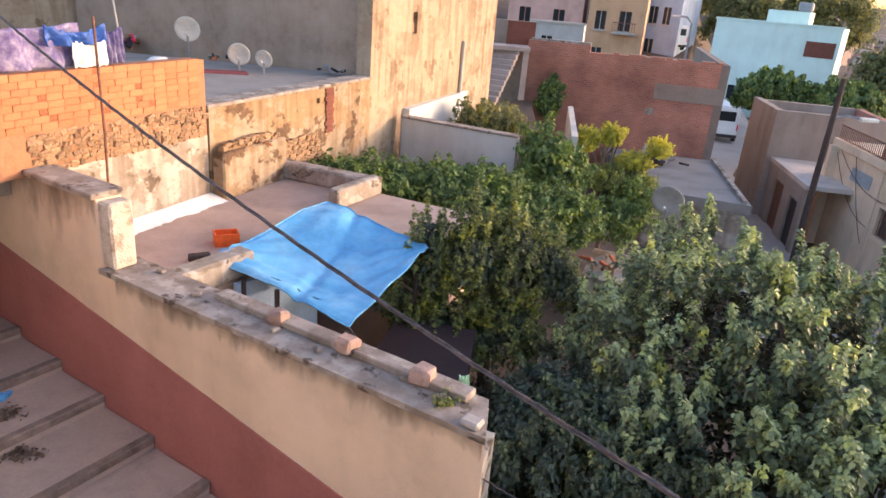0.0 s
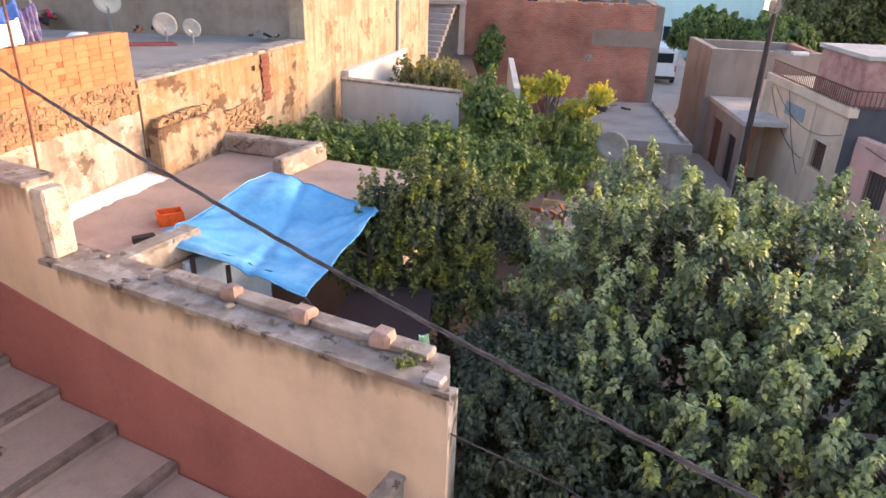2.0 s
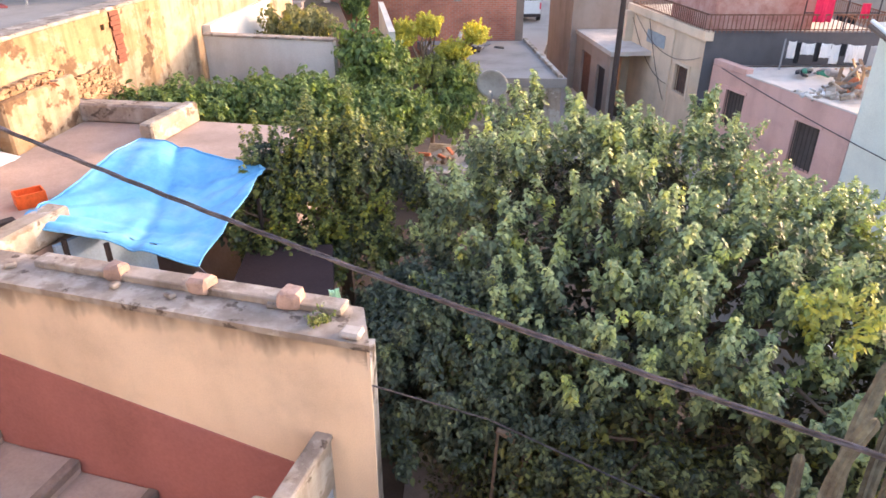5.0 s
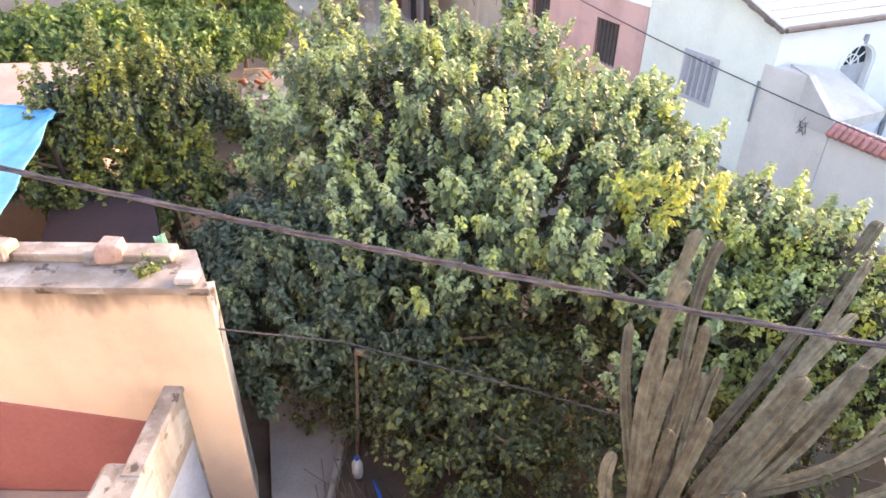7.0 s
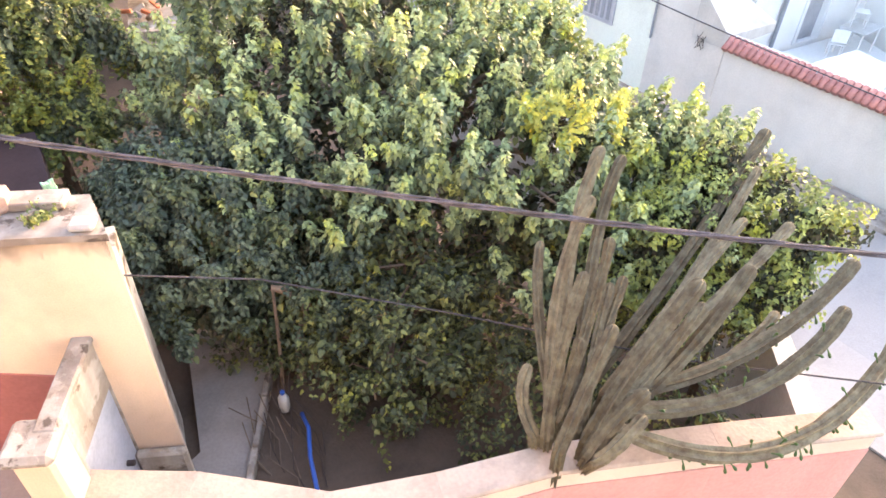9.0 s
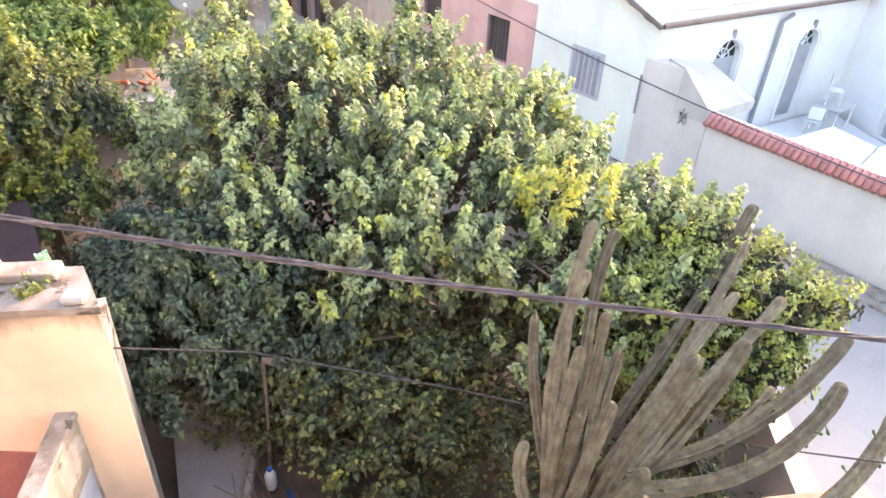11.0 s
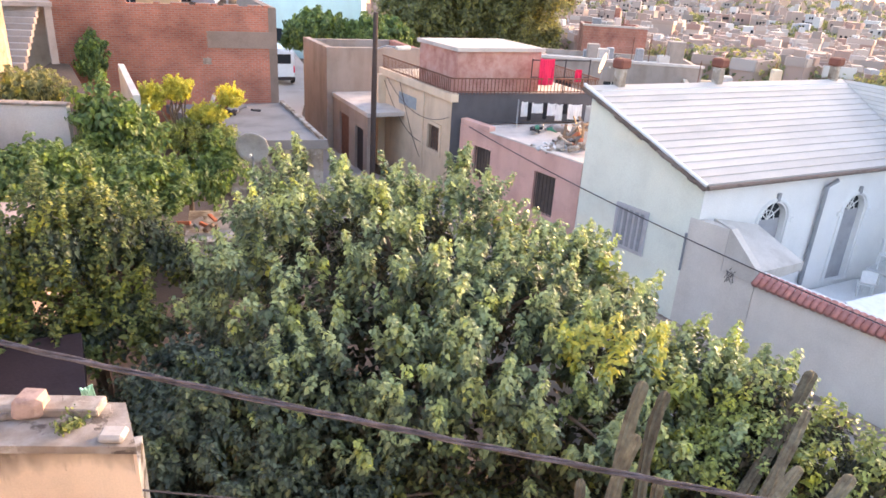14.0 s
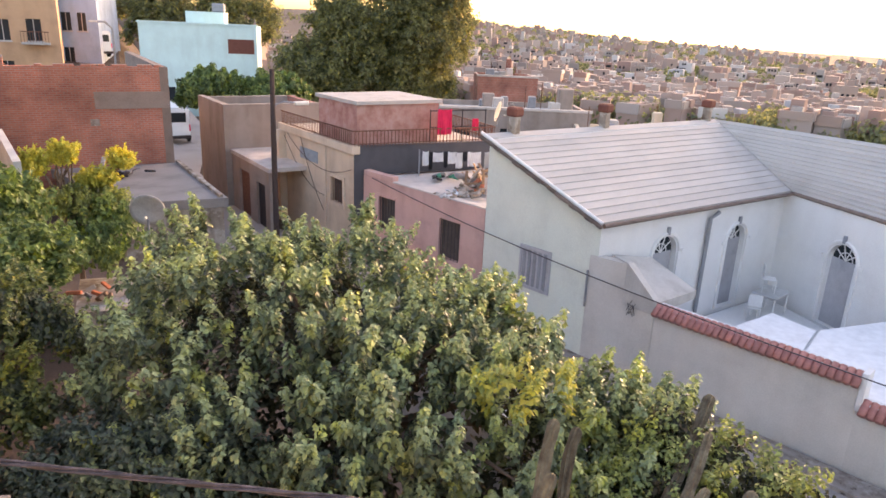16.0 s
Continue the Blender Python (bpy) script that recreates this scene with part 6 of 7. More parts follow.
for k, (u, y) in enumerate(((0.55, 0.34), (1.3, 0.2), (2.45, 0.16), (2.2, 0.38), (3.0, 0.15), (3.9, 0.25), (4.3, 0.2))):
    solid("mortar_lump", box(-0.05, -0.035, 0, 0.05, 0.035, 0.045, bevel=0.012), COPING, "small lump of broken mortar on the coping", "rubble", group="mortar lumps", m=WALL @ pose(u, y, 5.43, 0, 0, k * 40))
cloth_on_wall("rag", "small green and white rag tied at the wall end", (0.25, 5.08), (0.33, 5.12), 5.2, 5.5, paint("mint_rag", (0.35, 0.62, 0.48), scale=9, streaks=0), 0.0, 3, 0.02)
plant("weed", "dry dark weeds on the wall end", "weed", (0.14, 4.78, 5.42), [(0.14, 4.78, 5.43, 0.10, 0.06, 0.05)], 10, 20, 0.03, LEAF_PEAR, 31, length=(0.08, 0.2), wide=0.05)
solid("yard_sheet", prism_bm([(-1.0, 6.7), (0.35, 6.5), (0.55, 8.1), (-0.5, 8.3)], 4.05, [4.12, 4.12, 4.4, 4.4]), paint("dark_maroon_sheet", (0.055, 0.035, 0.038), scale=2, streaks=0), "dark maroon sheet roof low in the yard", "roof")
for p in ((-0.9, 6.8), (0.25, 6.6), (0.45, 7.9)):
    solid("yard_post", tube_bm([(*p, 2.2), (*p, 4.1)], 0.03, 6), OLDWOOD, "thin wooden post under the yard sheet", "post", group="yard posts")
bag = thing("plastic_bag", "crumpled blue plastic bag on the steps", "bag", place=(-5.0, 6.75, 3.72))
bm = bmesh.new()
bmesh.ops.create_icosphere(bm, subdivisions=3, radius=0.11)
for v in bm.verts:
    v.co *= 1 + 0.5 * noise.noise(v.co * 14)
    v.co.z = max(-0.02, v.co.z * 0.5)
part("bag_body", bm, paint("light_blue_plastic", (0.08, 0.34, 0.68), scale=9, streaks=0, rough=0.4), bag)
for lab, p in (("dry leaves blown onto the steps", (-4.75, 6.42, 3.74)), ("dry leaves in the corner of a step", (-4.35, 5.98, 3.57))):
    rr = np.random.default_rng(int(abs(p[0]) * 100))
    c = np.array(p) + rr.normal(size=(90, 3)) * [0.11, 0.07, 0.012]
    c[:, 2] = np.maximum(c[:, 2], p[2])
    tagged(new("leaf_litter", leaves_mesh("leaf_litter", c, np.array([[0, 0, 1.0]]) + rr.normal(size=(90, 3)) * 0.4, 0.03 + 0.04 * rr.random(90), BARK, rr)), lab, "leaves", kind="stuff")

# ---- roof of the shed, pink house and balcony ----
junk_heap("charred boards and sticks on the grey roof", (7.6, 24.6), 0.9, 14, 0.28, 3.22, [BLACKCLOTH, DARKWOOD, SHADEGREY])
solid("plank", box(-0.07, -0.9, 0, 0.07, 0.9, 0.05, bevel=0.01), WHITEWASH, "pale plank leaning on the grey roof", "plank", m=pose(6.9, 24.4, 3.5, 18, 0, -25))
solid("rubble_shelf", prism_bm([(3.0, 13.4), (4.6, 12.7), (5.4, 14.4), (3.6, 15.2)], 1.8, 3.15), WHITEWASH, "pale rubble platform beside the shed", "platform")
junk_heap("boards and broken pots on the rubble platform", (3.9, 13.9), 0.7, 14, 0.2, 3.16, [OLDWOOD, SHADEGREY, WHITEWASH, CLAY])
junk_heap("broken wooden furniture heaped on the pink house roof", (16.9, 16.2), 0.9, 30, 0.5, 3.42, [OLDWOOD, paint("pale_plywood", (0.52, 0.34, 0.19), scale=5, streaks=0), WHITEWASH, OLDWOOD, SHADEGREY])
junk_heap("splintered boards and sacks strewn over the pink house roof", (15.9, 15.4), 0.9, 26, 0.34, 3.42, [OLDWOOD, WHITEWASH, COPING, CLAY])
junk_heap("white plaster rubble along the broken roof edge", (14.9, 15.6), 0.7, 26, 0.16, 3.42, [WHITEWASH, WHITECLOTH, PALEGREY])
junk_heap("green and dark crates under the washing line", (16.2, 17.5), 0.6, 9, 0.28, 3.42, [paint("green_plastic", (0.05, 0.22, 0.14), scale=5, streaks=0), BLACKCLOTH, SHADEGREY])
heap = thing("broken_furniture", "broken wooden chair frames and planks piled on the roof", "furniture", place=(16.3, 15.6, 3.42))
frng = random.Random(31)
PLY = paint("raw_pale_wood", (0.50, 0.32, 0.19), scale=5, lo=0.6, streaks=0.2)
for k in range(18):
    a, ln, el = frng.uniform(0, 6.28), frng.uniform(0.5, 1.15), frng.uniform(8, 70)
    m = pose(frng.uniform(-0.8, 0.8), frng.uniform(-0.9, 0.9), 0.02, 0, 0, math.degrees(a)) @ pose(0, 0, 0, 0, -el, 0)
    part("plank", box(0, -0.05, -0.02, ln, 0.05, 0.02, bevel=0.006), (PLY, OLDWOOD, PLY, ROOFWHITE)[k % 4], heap, m=m)
for x in (-0.35, 0.35):
    part("frame_post", box(x - 0.03, -0.2, 0.0, x + 0.03, -0.14, 0.75, bevel=0.008), PLY, heap)
for z in (0.25, 0.68):
    part("frame_rail", box(-0.35, -0.21, z, 0.35, -0.16, z + 0.06, bevel=0.008), PLY, heap)
line = thing("washing_line", "washing line strung under the balcony", "washing line")
part("cord", tube_bm([(15.9, 18.6, 4.32), (18.2, 17.3, 4.30)], 0.01, 5), CABLE, line)
part("post", tube_bm([(15.9, 18.6, 3.40), (15.9, 18.6, 4.35)], 0.03, 6), GREYMETAL, line)
part("post", tube_bm([(18.2, 17.3, 3.40), (18.2, 17.3, 4.35)], 0.03, 6), GREYMETAL, line)
lf, W1 = along((15.9, 18.6), (18.2, 17.3)), ["white shirt", "black trousers", "white towel", "black shirt", "white shirt", "white cloth", "dark shirt", "white sheet"]
for k, nm in enumerate(W1):
    u0 = (0.12, 0.36, 0.50, 0.92, 1.06, 1.36, 1.62, 1.80)[k]
    u1 = (0.34, 0.48, 0.88, 1.04, 1.34, 1.60, 1.76, 2.30)[k]
    drop = (0.52, 0.66, 0.38, 0.58, 0.45, 0.62, 0.36, 0.55)[k]
    cloth_on_wall("laundry", nm + " hung out to dry on the line", lf @ Vector((u0, 0, 0)), lf @ Vector((u1, 0.03, 0)), 4.28 - drop, 4.29 - 0.02 * (k % 3), BLACKCLOTH if k in (1, 3, 6) else WHITECLOTH, 0.03, 3, 0.03)
cloth_on_wall("laundry", "large pale sheet drying beside the gable", (17.6, 17.0), (18.5, 16.4), 3.45, 4.35, PALEGREY, 0.0, 3, 0.02)
cloth_on_wall("laundry", "bright red towel hung on the roof railing", (17.05, 18.95), (17.6, 18.8), 4.75, 5.68, REDCLOTH, 0.02, 3, 0.04)
cloth_on_wall("laundry", "red and white cloth hung on the roof railing", (18.55, 18.65), (18.8, 18.58), 4.85, 5.3, REDCLOTH, 0.0, 3, 0.03)
frame_ob = thing("clothes_rack", "dark iron clothes rack standing on the flat roof", "rack")
for p in ((16.9, 19.2), (18.2, 18.85), (19.2, 18.6)):
    part("upright", tube_bm([(*p, 4.4), (*p, 5.65)], 0.025, 6), BLACKIRON, frame_ob)
part("crossbar", tube_bm([(16.9, 19.2, 5.6), (19.2, 18.6, 5.6)], 0.025, 6), BLACKIRON, frame_ob)
part("crossbar", tube_bm([(16.9, 19.2, 5.0), (19.2, 18.6, 5.0)], 0.02, 6), BLACKIRON, frame_ob)
dish((22.8, 21.3, 4.4), 0.45, 30, DISH, "white satellite dish on a far roof", 0.4)

# ---- courtyard table and chairs ----
tb = thing("garden_table", "pale metal table in the courtyard", "table", place=(21.2, 7.75, 0.35))
part("tabletop", box(-0.55, -0.38, 0.72, 0.55, 0.38, 0.76, bevel=0.012), PALEGREY, tb)
for sx in (-0.48, 0.48):
    for sy in (-0.32, 0.32):
        part("leg", tube_bm([(sx, sy, 0), (sx, sy, 0.72)], 0.025, 6), WHITE, tb)
chair = thing("garden_chair", "white garden chair on the courtyard table", "chair", m=pose(21.1, 7.85, 1.12, 0, 0, 30), group="garden chairs")
part("seat", box(-0.2, -0.2, 0.40, 0.2, 0.2, 0.43, bevel=0.008), WHITE, chair)
part("backrest", box(-0.2, 0.18, 0.48, 0.2, 0.205, 0.85, bevel=0.008), WHITE, chair)
for sx in (-0.18, 0.18):
    for sy in (-0.18, 0.18):
        part("leg", tube_bm([(sx, sy, 0), (sx, sy, 0.40)], 0.016, 6), WHITE, chair)
copy_thing(chair, pose(20.4, 7.9, 0.35, 0, 0, 120))

# ---- vehicles ----
def van(place, az, scale=1.0):
    v = thing("van", "white delivery van parked in the lane", "van", m=pose(*place, 0, 0, az))
    bm = prism_bm([(-0.95, -2.3), (0.95, -2.3), (0.95, 1.5), (-0.95, 1.5)], 0.35, 2.25)
    bmesh.ops.bevel(bm, geom=list(bm.edges), offset=0.12, segments=2, affect="EDGES")
    part("body", bm, CARWHITE, v)
    bm = bmesh.new()
    pro = [(1.52, 0.35), (2.6, 0.40), (2.65, 0.95), (2.2, 1.15), (1.75, 1.95), (1.52, 2.0)]
    a = [bm.verts.new((-0.9, y, z)) for y, z in pro]
    b = [bm.verts.new((0.9, y, z)) for y, z in pro]
    bm.faces.new(a[::-1])
    bm.faces.new(b)
    for i in range(6):
        bm.faces.new((a[i], a[(i + 1) % 6], b[(i + 1) % 6], b[i]))
    part("cab", bm, CARWHITE, v)
    part("rear_window", box(-0.7, -2.315, 1.35, 0.7, -2.302, 1.95), DARKGLASS, v)
    part("bumper", box(-0.95, -2.4, 0.32, 0.95, -2.305, 0.52, bevel=0.02), BLACKIRON, v)
    for sx in (-0.92, 0.92):
        for y in (-1.55, 1.75):
            w = part("wheel", tube_bm([(sx - 0.1, y, 0.33), (sx + 0.1, y, 0.33)], 0.33, 18), TYRE, v)
            part("rim", tube_bm([(sx - 0.11, y, 0.33), (sx + 0.11, y, 0.33)], 0.18, 12), GREYMETAL, w)
        part("tail_light", box(sx - 0.06, -2.325, 0.8, sx + 0.02, -2.302, 1.2), REDCLOTH, v)
    return v


van((17.6, 46.0, ground_z(17.6, 46) + 0.06), -12)
copy_thing(bpy.data.objects["van"], pose(20.2, 70.0, ground_z(20.2, 70) + 0.1, 0, 0, 10))
copy_thing(bpy.data.objects["van"], pose(19.5, 84.0, ground_z(19.5, 84) + 0.1, 0, 0, 160))


# ---- houses up the street and beyond ----
def far_house(name, label, p, q, depth, z0, z1, mat, windows, roof=ROOFWHITE, balcony=None):
    """A block with real window holes on the face p to q, a flat roof slab and a parapet."""
    h = thing(name, label, "house")
    f, ln = along(p, q), flat_len(p, q)
    part("front_wall", wall_bm(ln, z0, z1, 0.25, windows), mat, h, m=f)
    part("side_wall", box(0, 0.25, z0, 0.25, depth, z1), mat, h, m=f)
    part("side_wall", box(ln - 0.25, 0.25, z0, ln, depth, z1), mat, h, m=f)
    part("back_wall", box(0.25, depth - 0.25, z0, ln - 0.25, depth, z1), mat, h, m=f)
    part("roof", box(0.25, 0.25, z1 - 0.6, ln - 0.25, depth - 0.25, z1 - 0.35), roof, h, m=f)
    part("parapet", box(-0.08, -0.08, z1, ln + 0.08, 0.33, z1 + 0.15), roof, h, m=f)
    for a, b, c, d in windows:
        w = part("window", box(a, 0.12, b, c, 0.16, d), DARKGLASS, h, m=f)
        part("sill", box(a - 0.08, -0.1, b - 0.12, c + 0.08, -0.003, b), roof, w)
        part("mullion", box((a + c) / 2 - 0.03, 0.08, b, (a + c) / 2 + 0.03, 0.118, d), roof, w)
    if depth == 6:  # tanks, a stair head and blocks left on the low roofs
        hr = random.Random(int(ln * 100))
        for k in range(9):
            u, v, e, hh = hr.uniform(0.8, ln - 1.2), hr.uniform(0.8, depth - 1.4), hr.uniform(0.15, 0.55), hr.uniform(0.3, 1.1)
            part(("stair_head", "water_tank", "roof_block")[min(2, k)], box(u - e, v - e, z1 - 0.35, u + e, v + e, z1 - 0.35 + (1.7 if k == 0 else hh), bevel=0.05), (mat, GREYMETAL, roof)[k % 3], h, m=f)
        for k in range(3):
            u, v = hr.uniform(0.6, ln - 0.6), hr.uniform(0.6, depth - 0.8)
            part("mast", tube_bm([(u, v, z1 - 0.35), (u, v, z1 + hr.uniform(0.8, 1.8))], 0.03, 5), RUST, h, m=f)
    for a, z, c in balcony or ():
        bl = part("balcony", box(a, -0.9, z - 0.15, c, -0.002, z), roof, h, m=f)
        part("rail", box(a, -0.9, z + 0.75, c, -0.85, z + 0.82), RUST, bl)
        for k in range(int((c - a) / 0.2) + 1):
            part("baluster", box(a + k * 0.2, -0.89, z, a + k * 0.2 + 0.03, -0.86, z + 0.75), RUST, bl)
    return h


far_house("apricot_house", "apricot painted two-storey house with a small balcony", (11.0, 62.5), (15.6, 61.2), 7, 2.0, 10.5, ORANGEHOUSE, [(0.6, 6.3, 1.5, 7.8), (2.6, 6.3, 3.6, 7.9), (0.6, 3.4, 1.5, 4.8)], balcony=[(2.2, 6.2, 4.1)])
far_house("white_annex", "pale unfinished annex with bare columns", (4.6, 47), (8.0, 46.3), 4, 2.5, 7.0, PALEGREY, [(0.8, 5.3, 1.5, 6.2)])
far_house("red_roofed_house", "pinkish house with a red roof edge", (4.2, 64.5), (10.6, 63), 6, 2.0, 10.2, PINK, [(1, 6, 2, 7.6), (4, 6, 5, 7.6)], roof=REDTILE)
far_house("blue_house", "pale blue narrow house up the street", (17.2, 68.5), (20.2, 66.8), 8, 2.0, 12.0, BLUEHOUSE, [(0.5, 7, 1.3, 8.5), (1.8, 7, 2.5, 8.5), (0.5, 4.2, 1.3, 5.6)])
far_house("brown_block", "brown house at the top of the street", (25.5, 96), (33, 93), 8, 4.0, 16, TAUPE, [(1, 9, 2.2, 11), (4, 9, 5.2, 11), (1, 12, 2.2, 14)])
far_house("tall_block", "tall tan block behind the street", (22.5, 112), (29, 110), 8, 6.0, 19, DUSK, [(1, 11, 2.2, 13), (4, 11, 5.2, 13)])
mint = far_house("mint_house", "long mint-green house with a red brick patch", (20.0, 56.8), (27.6, 52.3), 8, 0.8, 8.0, TEAL, [(1.2, 1.8, 2.4, 3.2)], roof=TEAL)
part("brick_patch", box(6.6, -0.03, 5.9, 8.6, -0.003, 7.0), REDPATCH, mint, "bare red brick patch", m=along((20.0, 56.8), (27.6, 52.3)))
part("roof_room", box(3.2, 2.5, 7.4, 6.2, 6, 9.0), TEAL, mint, m=along((20.0, 56.8), (27.6, 52.3)))
part("water_tank", box(5.2, 3.0, 9.0, 6.2, 4.2, 9.7, bevel=0.1), GREYMETAL, mint, m=along((20.0, 56.8), (27.6, 52.3)))
far_house("brick_house", "unplastered pinkish brick house on the valley side", (42.5, 42.0), (46.3, 38.6), 6, -1.5, 4.8, HUTBRICK, [(1.0, 1.8, 1.9, 3.0)])
far_house("grey_house", "low grey-brown house behind the white roof", (30.5, 33.5), (38.0, 27.0), 6, -2, 3.6, TAUPE, [(1, 1.2, 2, 2.4), (4, 1.2, 5, 2.4)])
far_house("grey_house", "low beige house behind the white roof", (33.0, 24.0), (41.0, 15.0), 6, -3, 2.9, CREAM, [(1, 0.6, 2, 1.8), (5, 0.6, 6, 1.8)])
slamp = thing("street_lamp", "pale street lamp on a post up the street", "street lamp", place=(19.3, 60.5, 2.0))
part("post", tube_bm([(0, 0, 0), (0, 0, 5.4), (-0.5, 0, 5.9), (-1.2, 0, 5.9)], 0.09, 8), GREYMETAL, slamp)
part("lamp_head", box(-1.7, -0.15, 5.82, -1.1, 0.15, 5.98, bevel=0.03), DISH, slamp)

# ---- the town on the far hillside ----
trng = random.Random(21)
tv, tf, wv, wf = [], [], [], []


def town_box(vs, fs, cx, cy, z0, z1, hx, hy, ang):
    c, s = math.cos(ang), math.sin(ang)
    o = len(vs)
    for x in (-hx, hx):
        for y in (-hy, hy):
            for z in (z0, z1):
                vs.append((cx + c * x - s * y, cy + s * x + c * y, z))
    fs.extend(tuple(o + i for i in f) for f in ((0, 1, 3, 2), (4, 6, 7, 5), (0, 4, 5, 1), (2, 3, 7, 6), (1, 5, 7, 3)))


green = []
for k in range(8600):
    az = radians(trng.uniform(34, 112) if k % 8 else trng.uniform(2, 34))
    r = 66 * (1450 / 66) ** (trng.random() ** 0.8)
    x, y = r * math.sin(az), r * math.cos(az)
    g = ground_z(x, y)
    if az < radians(34) and (r < 115 or r > 420):
        continue
    if noise.noise((x / 60, y / 60, 5)) > 0.28 or trng.random() < (0.45 if r < 150 else 0.34):
        green.append((x, y, g, r))
        continue
    h = trng.choice((2.6, 3.2, 3.4, 5.0, 6.2, 8.0)) * trng.uniform(0.75, 1.1) * (0.8 if r < 160 else 1.0) * (1.5 if r > 700 and trng.random() < 0.12 else 1)
    q = 0.34 if r < 110 else 0.44 if r < 220 else 0.72
    hx, hy, a = q * trng.uniform(2.2, 5.2), q * trng.uniform(2.2, 5), math.atan2(-x, y) + trng.uniform(-0.5, 0.5)
    if r < 130:
        h = min(h, 3.4 - 0.01 * (130 - r))
    town_box(tv, tf, x, y, g - 4, g + h, hx, hy, a)
    if trng.random() < 0.4:
        town_box(tv, tf, x + trng.uniform(-1, 1), y + trng.uniform(-1, 1), g + h, g + h + trng.uniform(0.8, 2.4), hx * 0.4, hy * 0.45, a)
    if r < 240:
        # parapets, tanks and stair heads on the nearer roofs
        c, s = math.cos(a), math.sin(a)
        for px, py, ex, ey in ((0, -hy, hx, 0.15), (0, hy, hx, 0.15), (-hx, 0, 0.15, hy), (hx, 0, 0.15, hy)):
            town_box(tv, tf, x + c * px - s * py, y + s * px + c * py, g + h - 0.1, g + h + 0.55 + trng.uniform(0, 0.3), ex, ey, a)
        for _ in range(3):
            px, py = trng.uniform(-0.7, 0.7) * hx, trng.uniform(-0.7, 0.7) * hy
            town_box(tv, tf, x + c * px - s * py, y + s * px + c * py, g + h, g + h + trng.uniform(0.4, 1.3), trng.uniform(0.2, 0.7), trng.uniform(0.2, 0.7), a)
    if r < 600:
        for fl in range(int(h / 3)):
            for ux in (-0.55, 0.0, 0.55):
                if trng.random() < 0.75:
                    c, s = math.cos(a), math.sin(a)
                    px, py = ux * hx, -hy
                    town_box(wv, wf, x + c * px - s * py, y + s * px + c * py, g + fl * 3 + 1.0, g + fl * 3 + 2.3, 0.5, 0.06, a)
for nm, vs, fs, mat, lab in (("town_houses", tv, tf, TOWN, "crowd of small pale houses on the far hillside"), ("town_windows", wv, wf, DARKGLASS, "dark windows of the far houses")):
    me = bpy.data.meshes.new(nm)
    me.from_pydata(vs, [], fs)
    me.materials.append(mat)
    tagged(new(nm, me), lab, "town", kind="stuff")
gr_rng = np.random.default_rng(6)
c, n, s = [], [], []
for x, y, g, r in green:
    k = 260 if r < 160 else 110 if r < 400 else 40
    d = gr_rng.normal(size=(k, 3))
    d /= np.linalg.norm(d, axis=1, keepdims=True)
    d[:, 2] = np.abs(d[:, 2])
    R = (2.0 + 2.5 * gr_rng.random()) * (0.7 if r < 200 else 1.0)
    c.append(np.array([x, y, g + 0.5]) + d * R * np.array([1.2, 1.2, 1.0]) * (0.6 + 0.5 * gr_rng.random((k, 1))))
    n.append(d + gr_rng.normal(size=(k, 3)) * 0.3)
    s.append(R * (0.14 if r < 160 else 0.24 if r < 400 else 0.45) * (0.7 + 0.6 * gr_rng.random(k)))
tagged(new("town_trees", leaves_mesh("town_trees", np.concatenate(c), np.concatenate(n), np.concatenate(s), LEAF_DARK, gr_rng)), "dark green trees scattered among the far houses", "trees", kind="stuff")

# ---- masonry pieces ----
def rough_block(name, lx, ly, lz, mat, seed, jag, soft=0.16):
    """A small uneven block with knocked-off corners."""
    rb = random.Random(seed)
    bm = box(-lx / 2, -ly / 2, -lz / 2, lx / 2, ly / 2, lz / 2, bevel=min(lx, ly, lz) * soft)
    for v in bm.verts:
        v.co += Vector((rb.uniform(-jag, jag) * lx, rb.uniform(-jag, jag) * ly, rb.uniform(-jag, jag) * lz))
    return mesh_of(name, bm, mat)


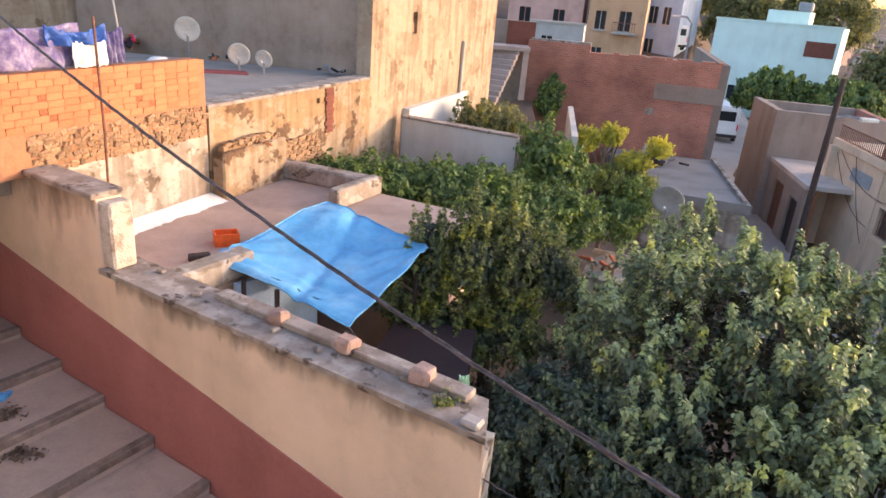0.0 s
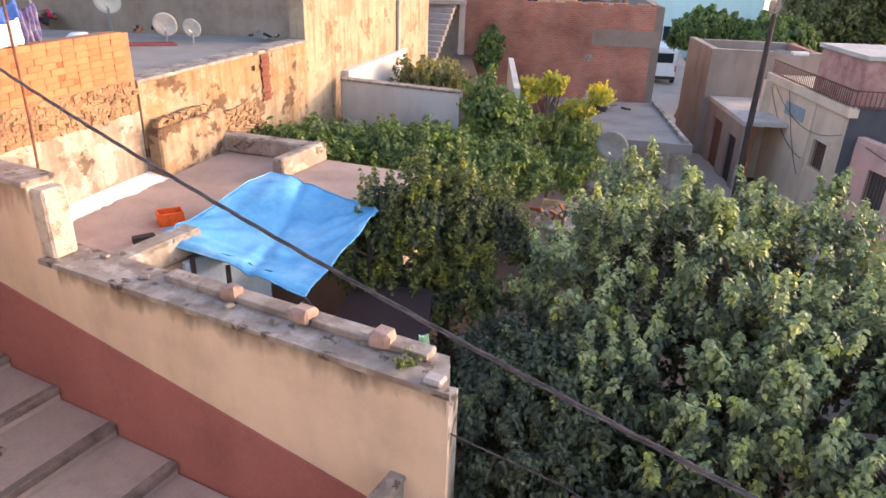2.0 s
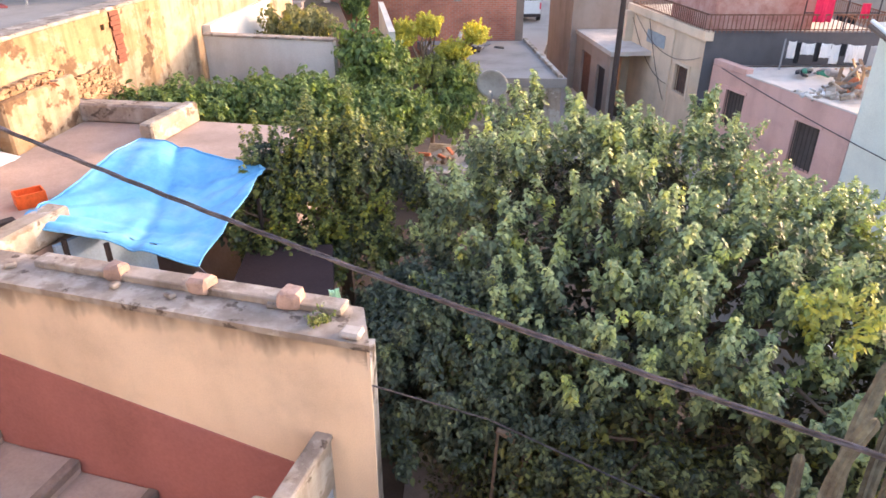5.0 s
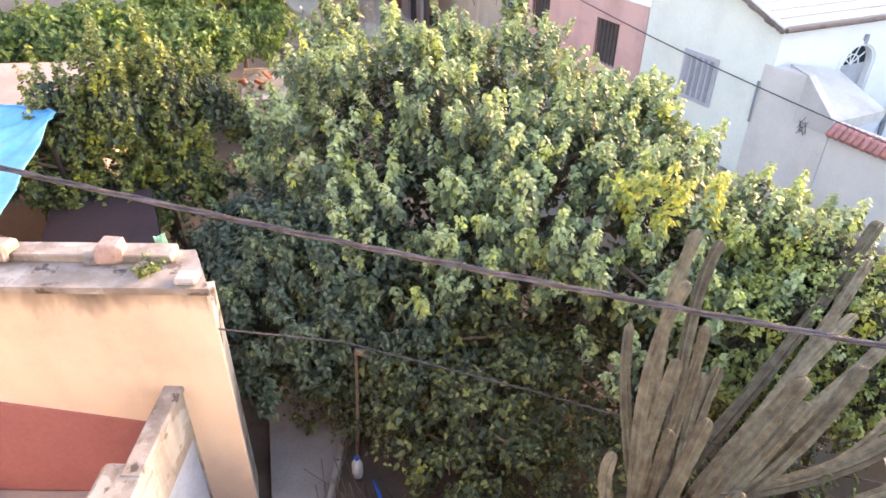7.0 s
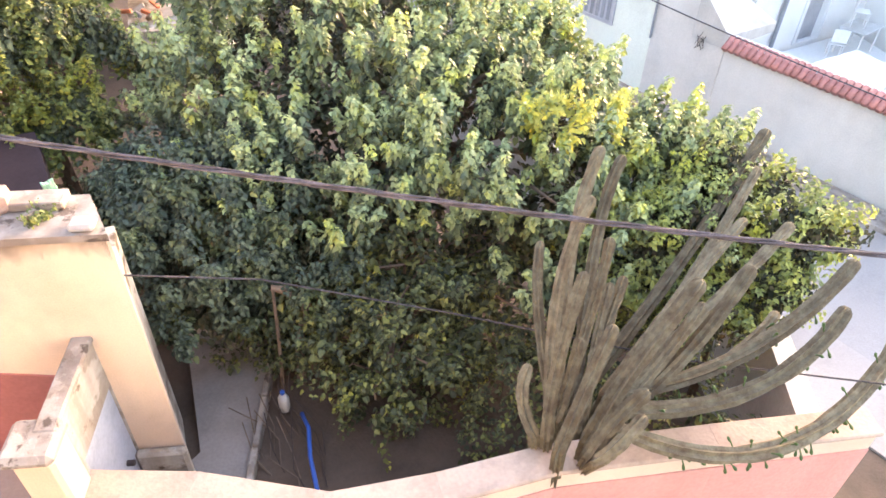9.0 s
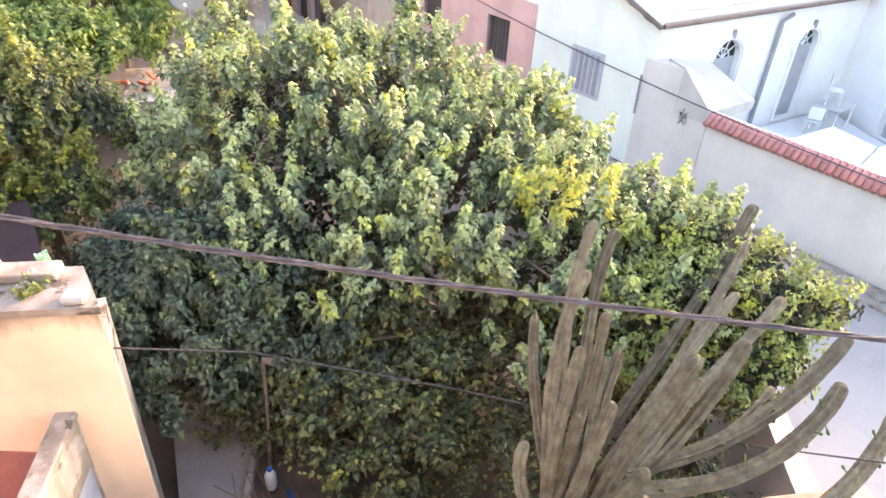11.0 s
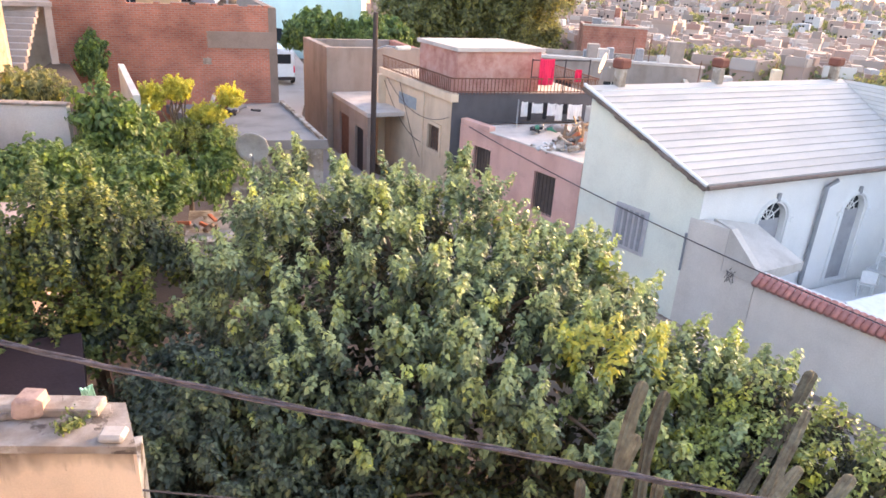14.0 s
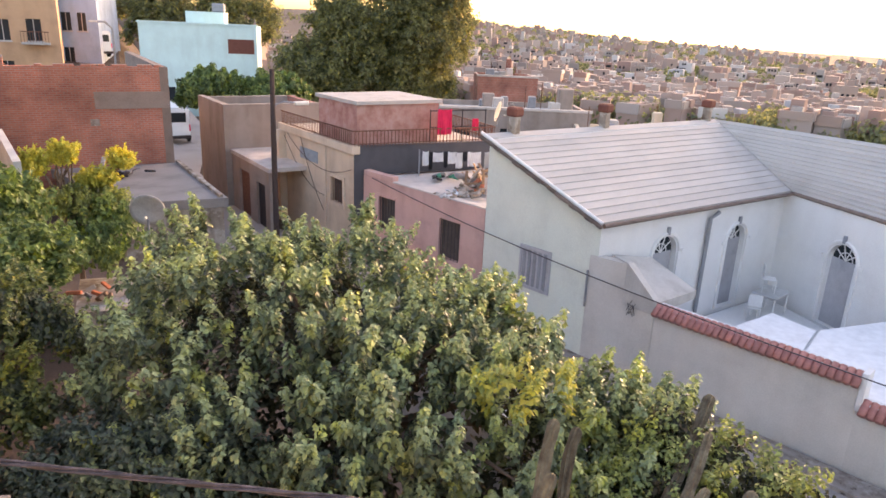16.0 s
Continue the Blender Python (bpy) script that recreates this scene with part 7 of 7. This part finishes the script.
HOLLOW = paint("hollow_brick_end", (0.30, 0.115, 0.055), scale=18, lo=0.4, streaks=0)
bricks = [rough_block("brick", 0.217, 0.11, 0.078, ORANGEBRICK, k, 0.012, 0.04) for k in range(5)]
ends = rough_block("brick", 0.104, 0.11, 0.070, HOLLOW, 9, 0.02, 0.06)
prng = random.Random(17)
for row in range(8):
    u, k = -2.3 + 0.12 * (row % 2), 0
    while u < 1.66:
        z = 6.735 + row * 0.082
        if k in (6, 12) and row in (1, 2, 4) or k == 9 and row % 2:
            part("brick", ends, HOLLOW, nb, m=pose(u + 0.052, 0.062, z), label="brick laid end on with dark holes")
            u += 0.110
        part("brick", bricks[(k * 3 + row) % 5], ORANGEBRICK, nb, m=pose(u + 0.107, 0.055 + prng.uniform(-0.004, 0.004), z, 0, prng.uniform(-0.6, 0.6), prng.uniform(-0.8, 0.8)))
        u += 0.220
        k += 1
SIZES = ((0.115, 0.07), (0.09, 0.06), (0.14, 0.075), (0.075, 0.065), (0.10, 0.08), (0.06, 0.05))
stones = [rough_block("stone", lx, 0.10, lz, STONE, 40 + k, 0.17) for k, (lx, lz) in enumerate(SIZES)]


def rubble(u0, u1, z0, rows, y, slope):
    for row in range(rows):
        u = u0 + prng.uniform(0, 0.06)
        while u < u1 - slope * row:
            k = prng.randrange(6)
            w = SIZES[k][0]
            part("stone", stones[k], STONE, nb, m=pose(u + w / 2, y + prng.uniform(-0.025, 0.012), z0 + row * 0.066 + prng.uniform(-0.012, 0.012), prng.uniform(-9, 9), prng.uniform(-16, 16), prng.uniform(-8, 8)))
            u += w + prng.uniform(0.002, 0.02)


rubble(-1.2, 1.72, 6.23, 7, 0.055, 0.0)
rubble(3.62, 5.05, 5.22, 9, -0.01, 0.03)
rubble(1.95, 3.4, 5.96, 2, -0.12, 0.15)
# white plaster left along the foot of the wall
smear = bmesh.new()
edge = [(u, -0.30 - 0.10 * noise.noise((u * 3.1, 0, 2)) - 0.05 * noise.noise((u * 11, 0, 4))) for u in np.linspace(-1.1, 1.84, 40)]
top = [smear.verts.new((u, 0.02, 5.27)) for u, _ in edge]
low = [smear.verts.new((u, y, 5.188)) for u, y in edge]
for a, b, c, d in zip(low, low[1:], top[1:], top):
    smear.faces.new((a, b, c, d))
part("plaster_smear", smear, WHITECLOTH, nb, "white plaster spilt along the wall foot")
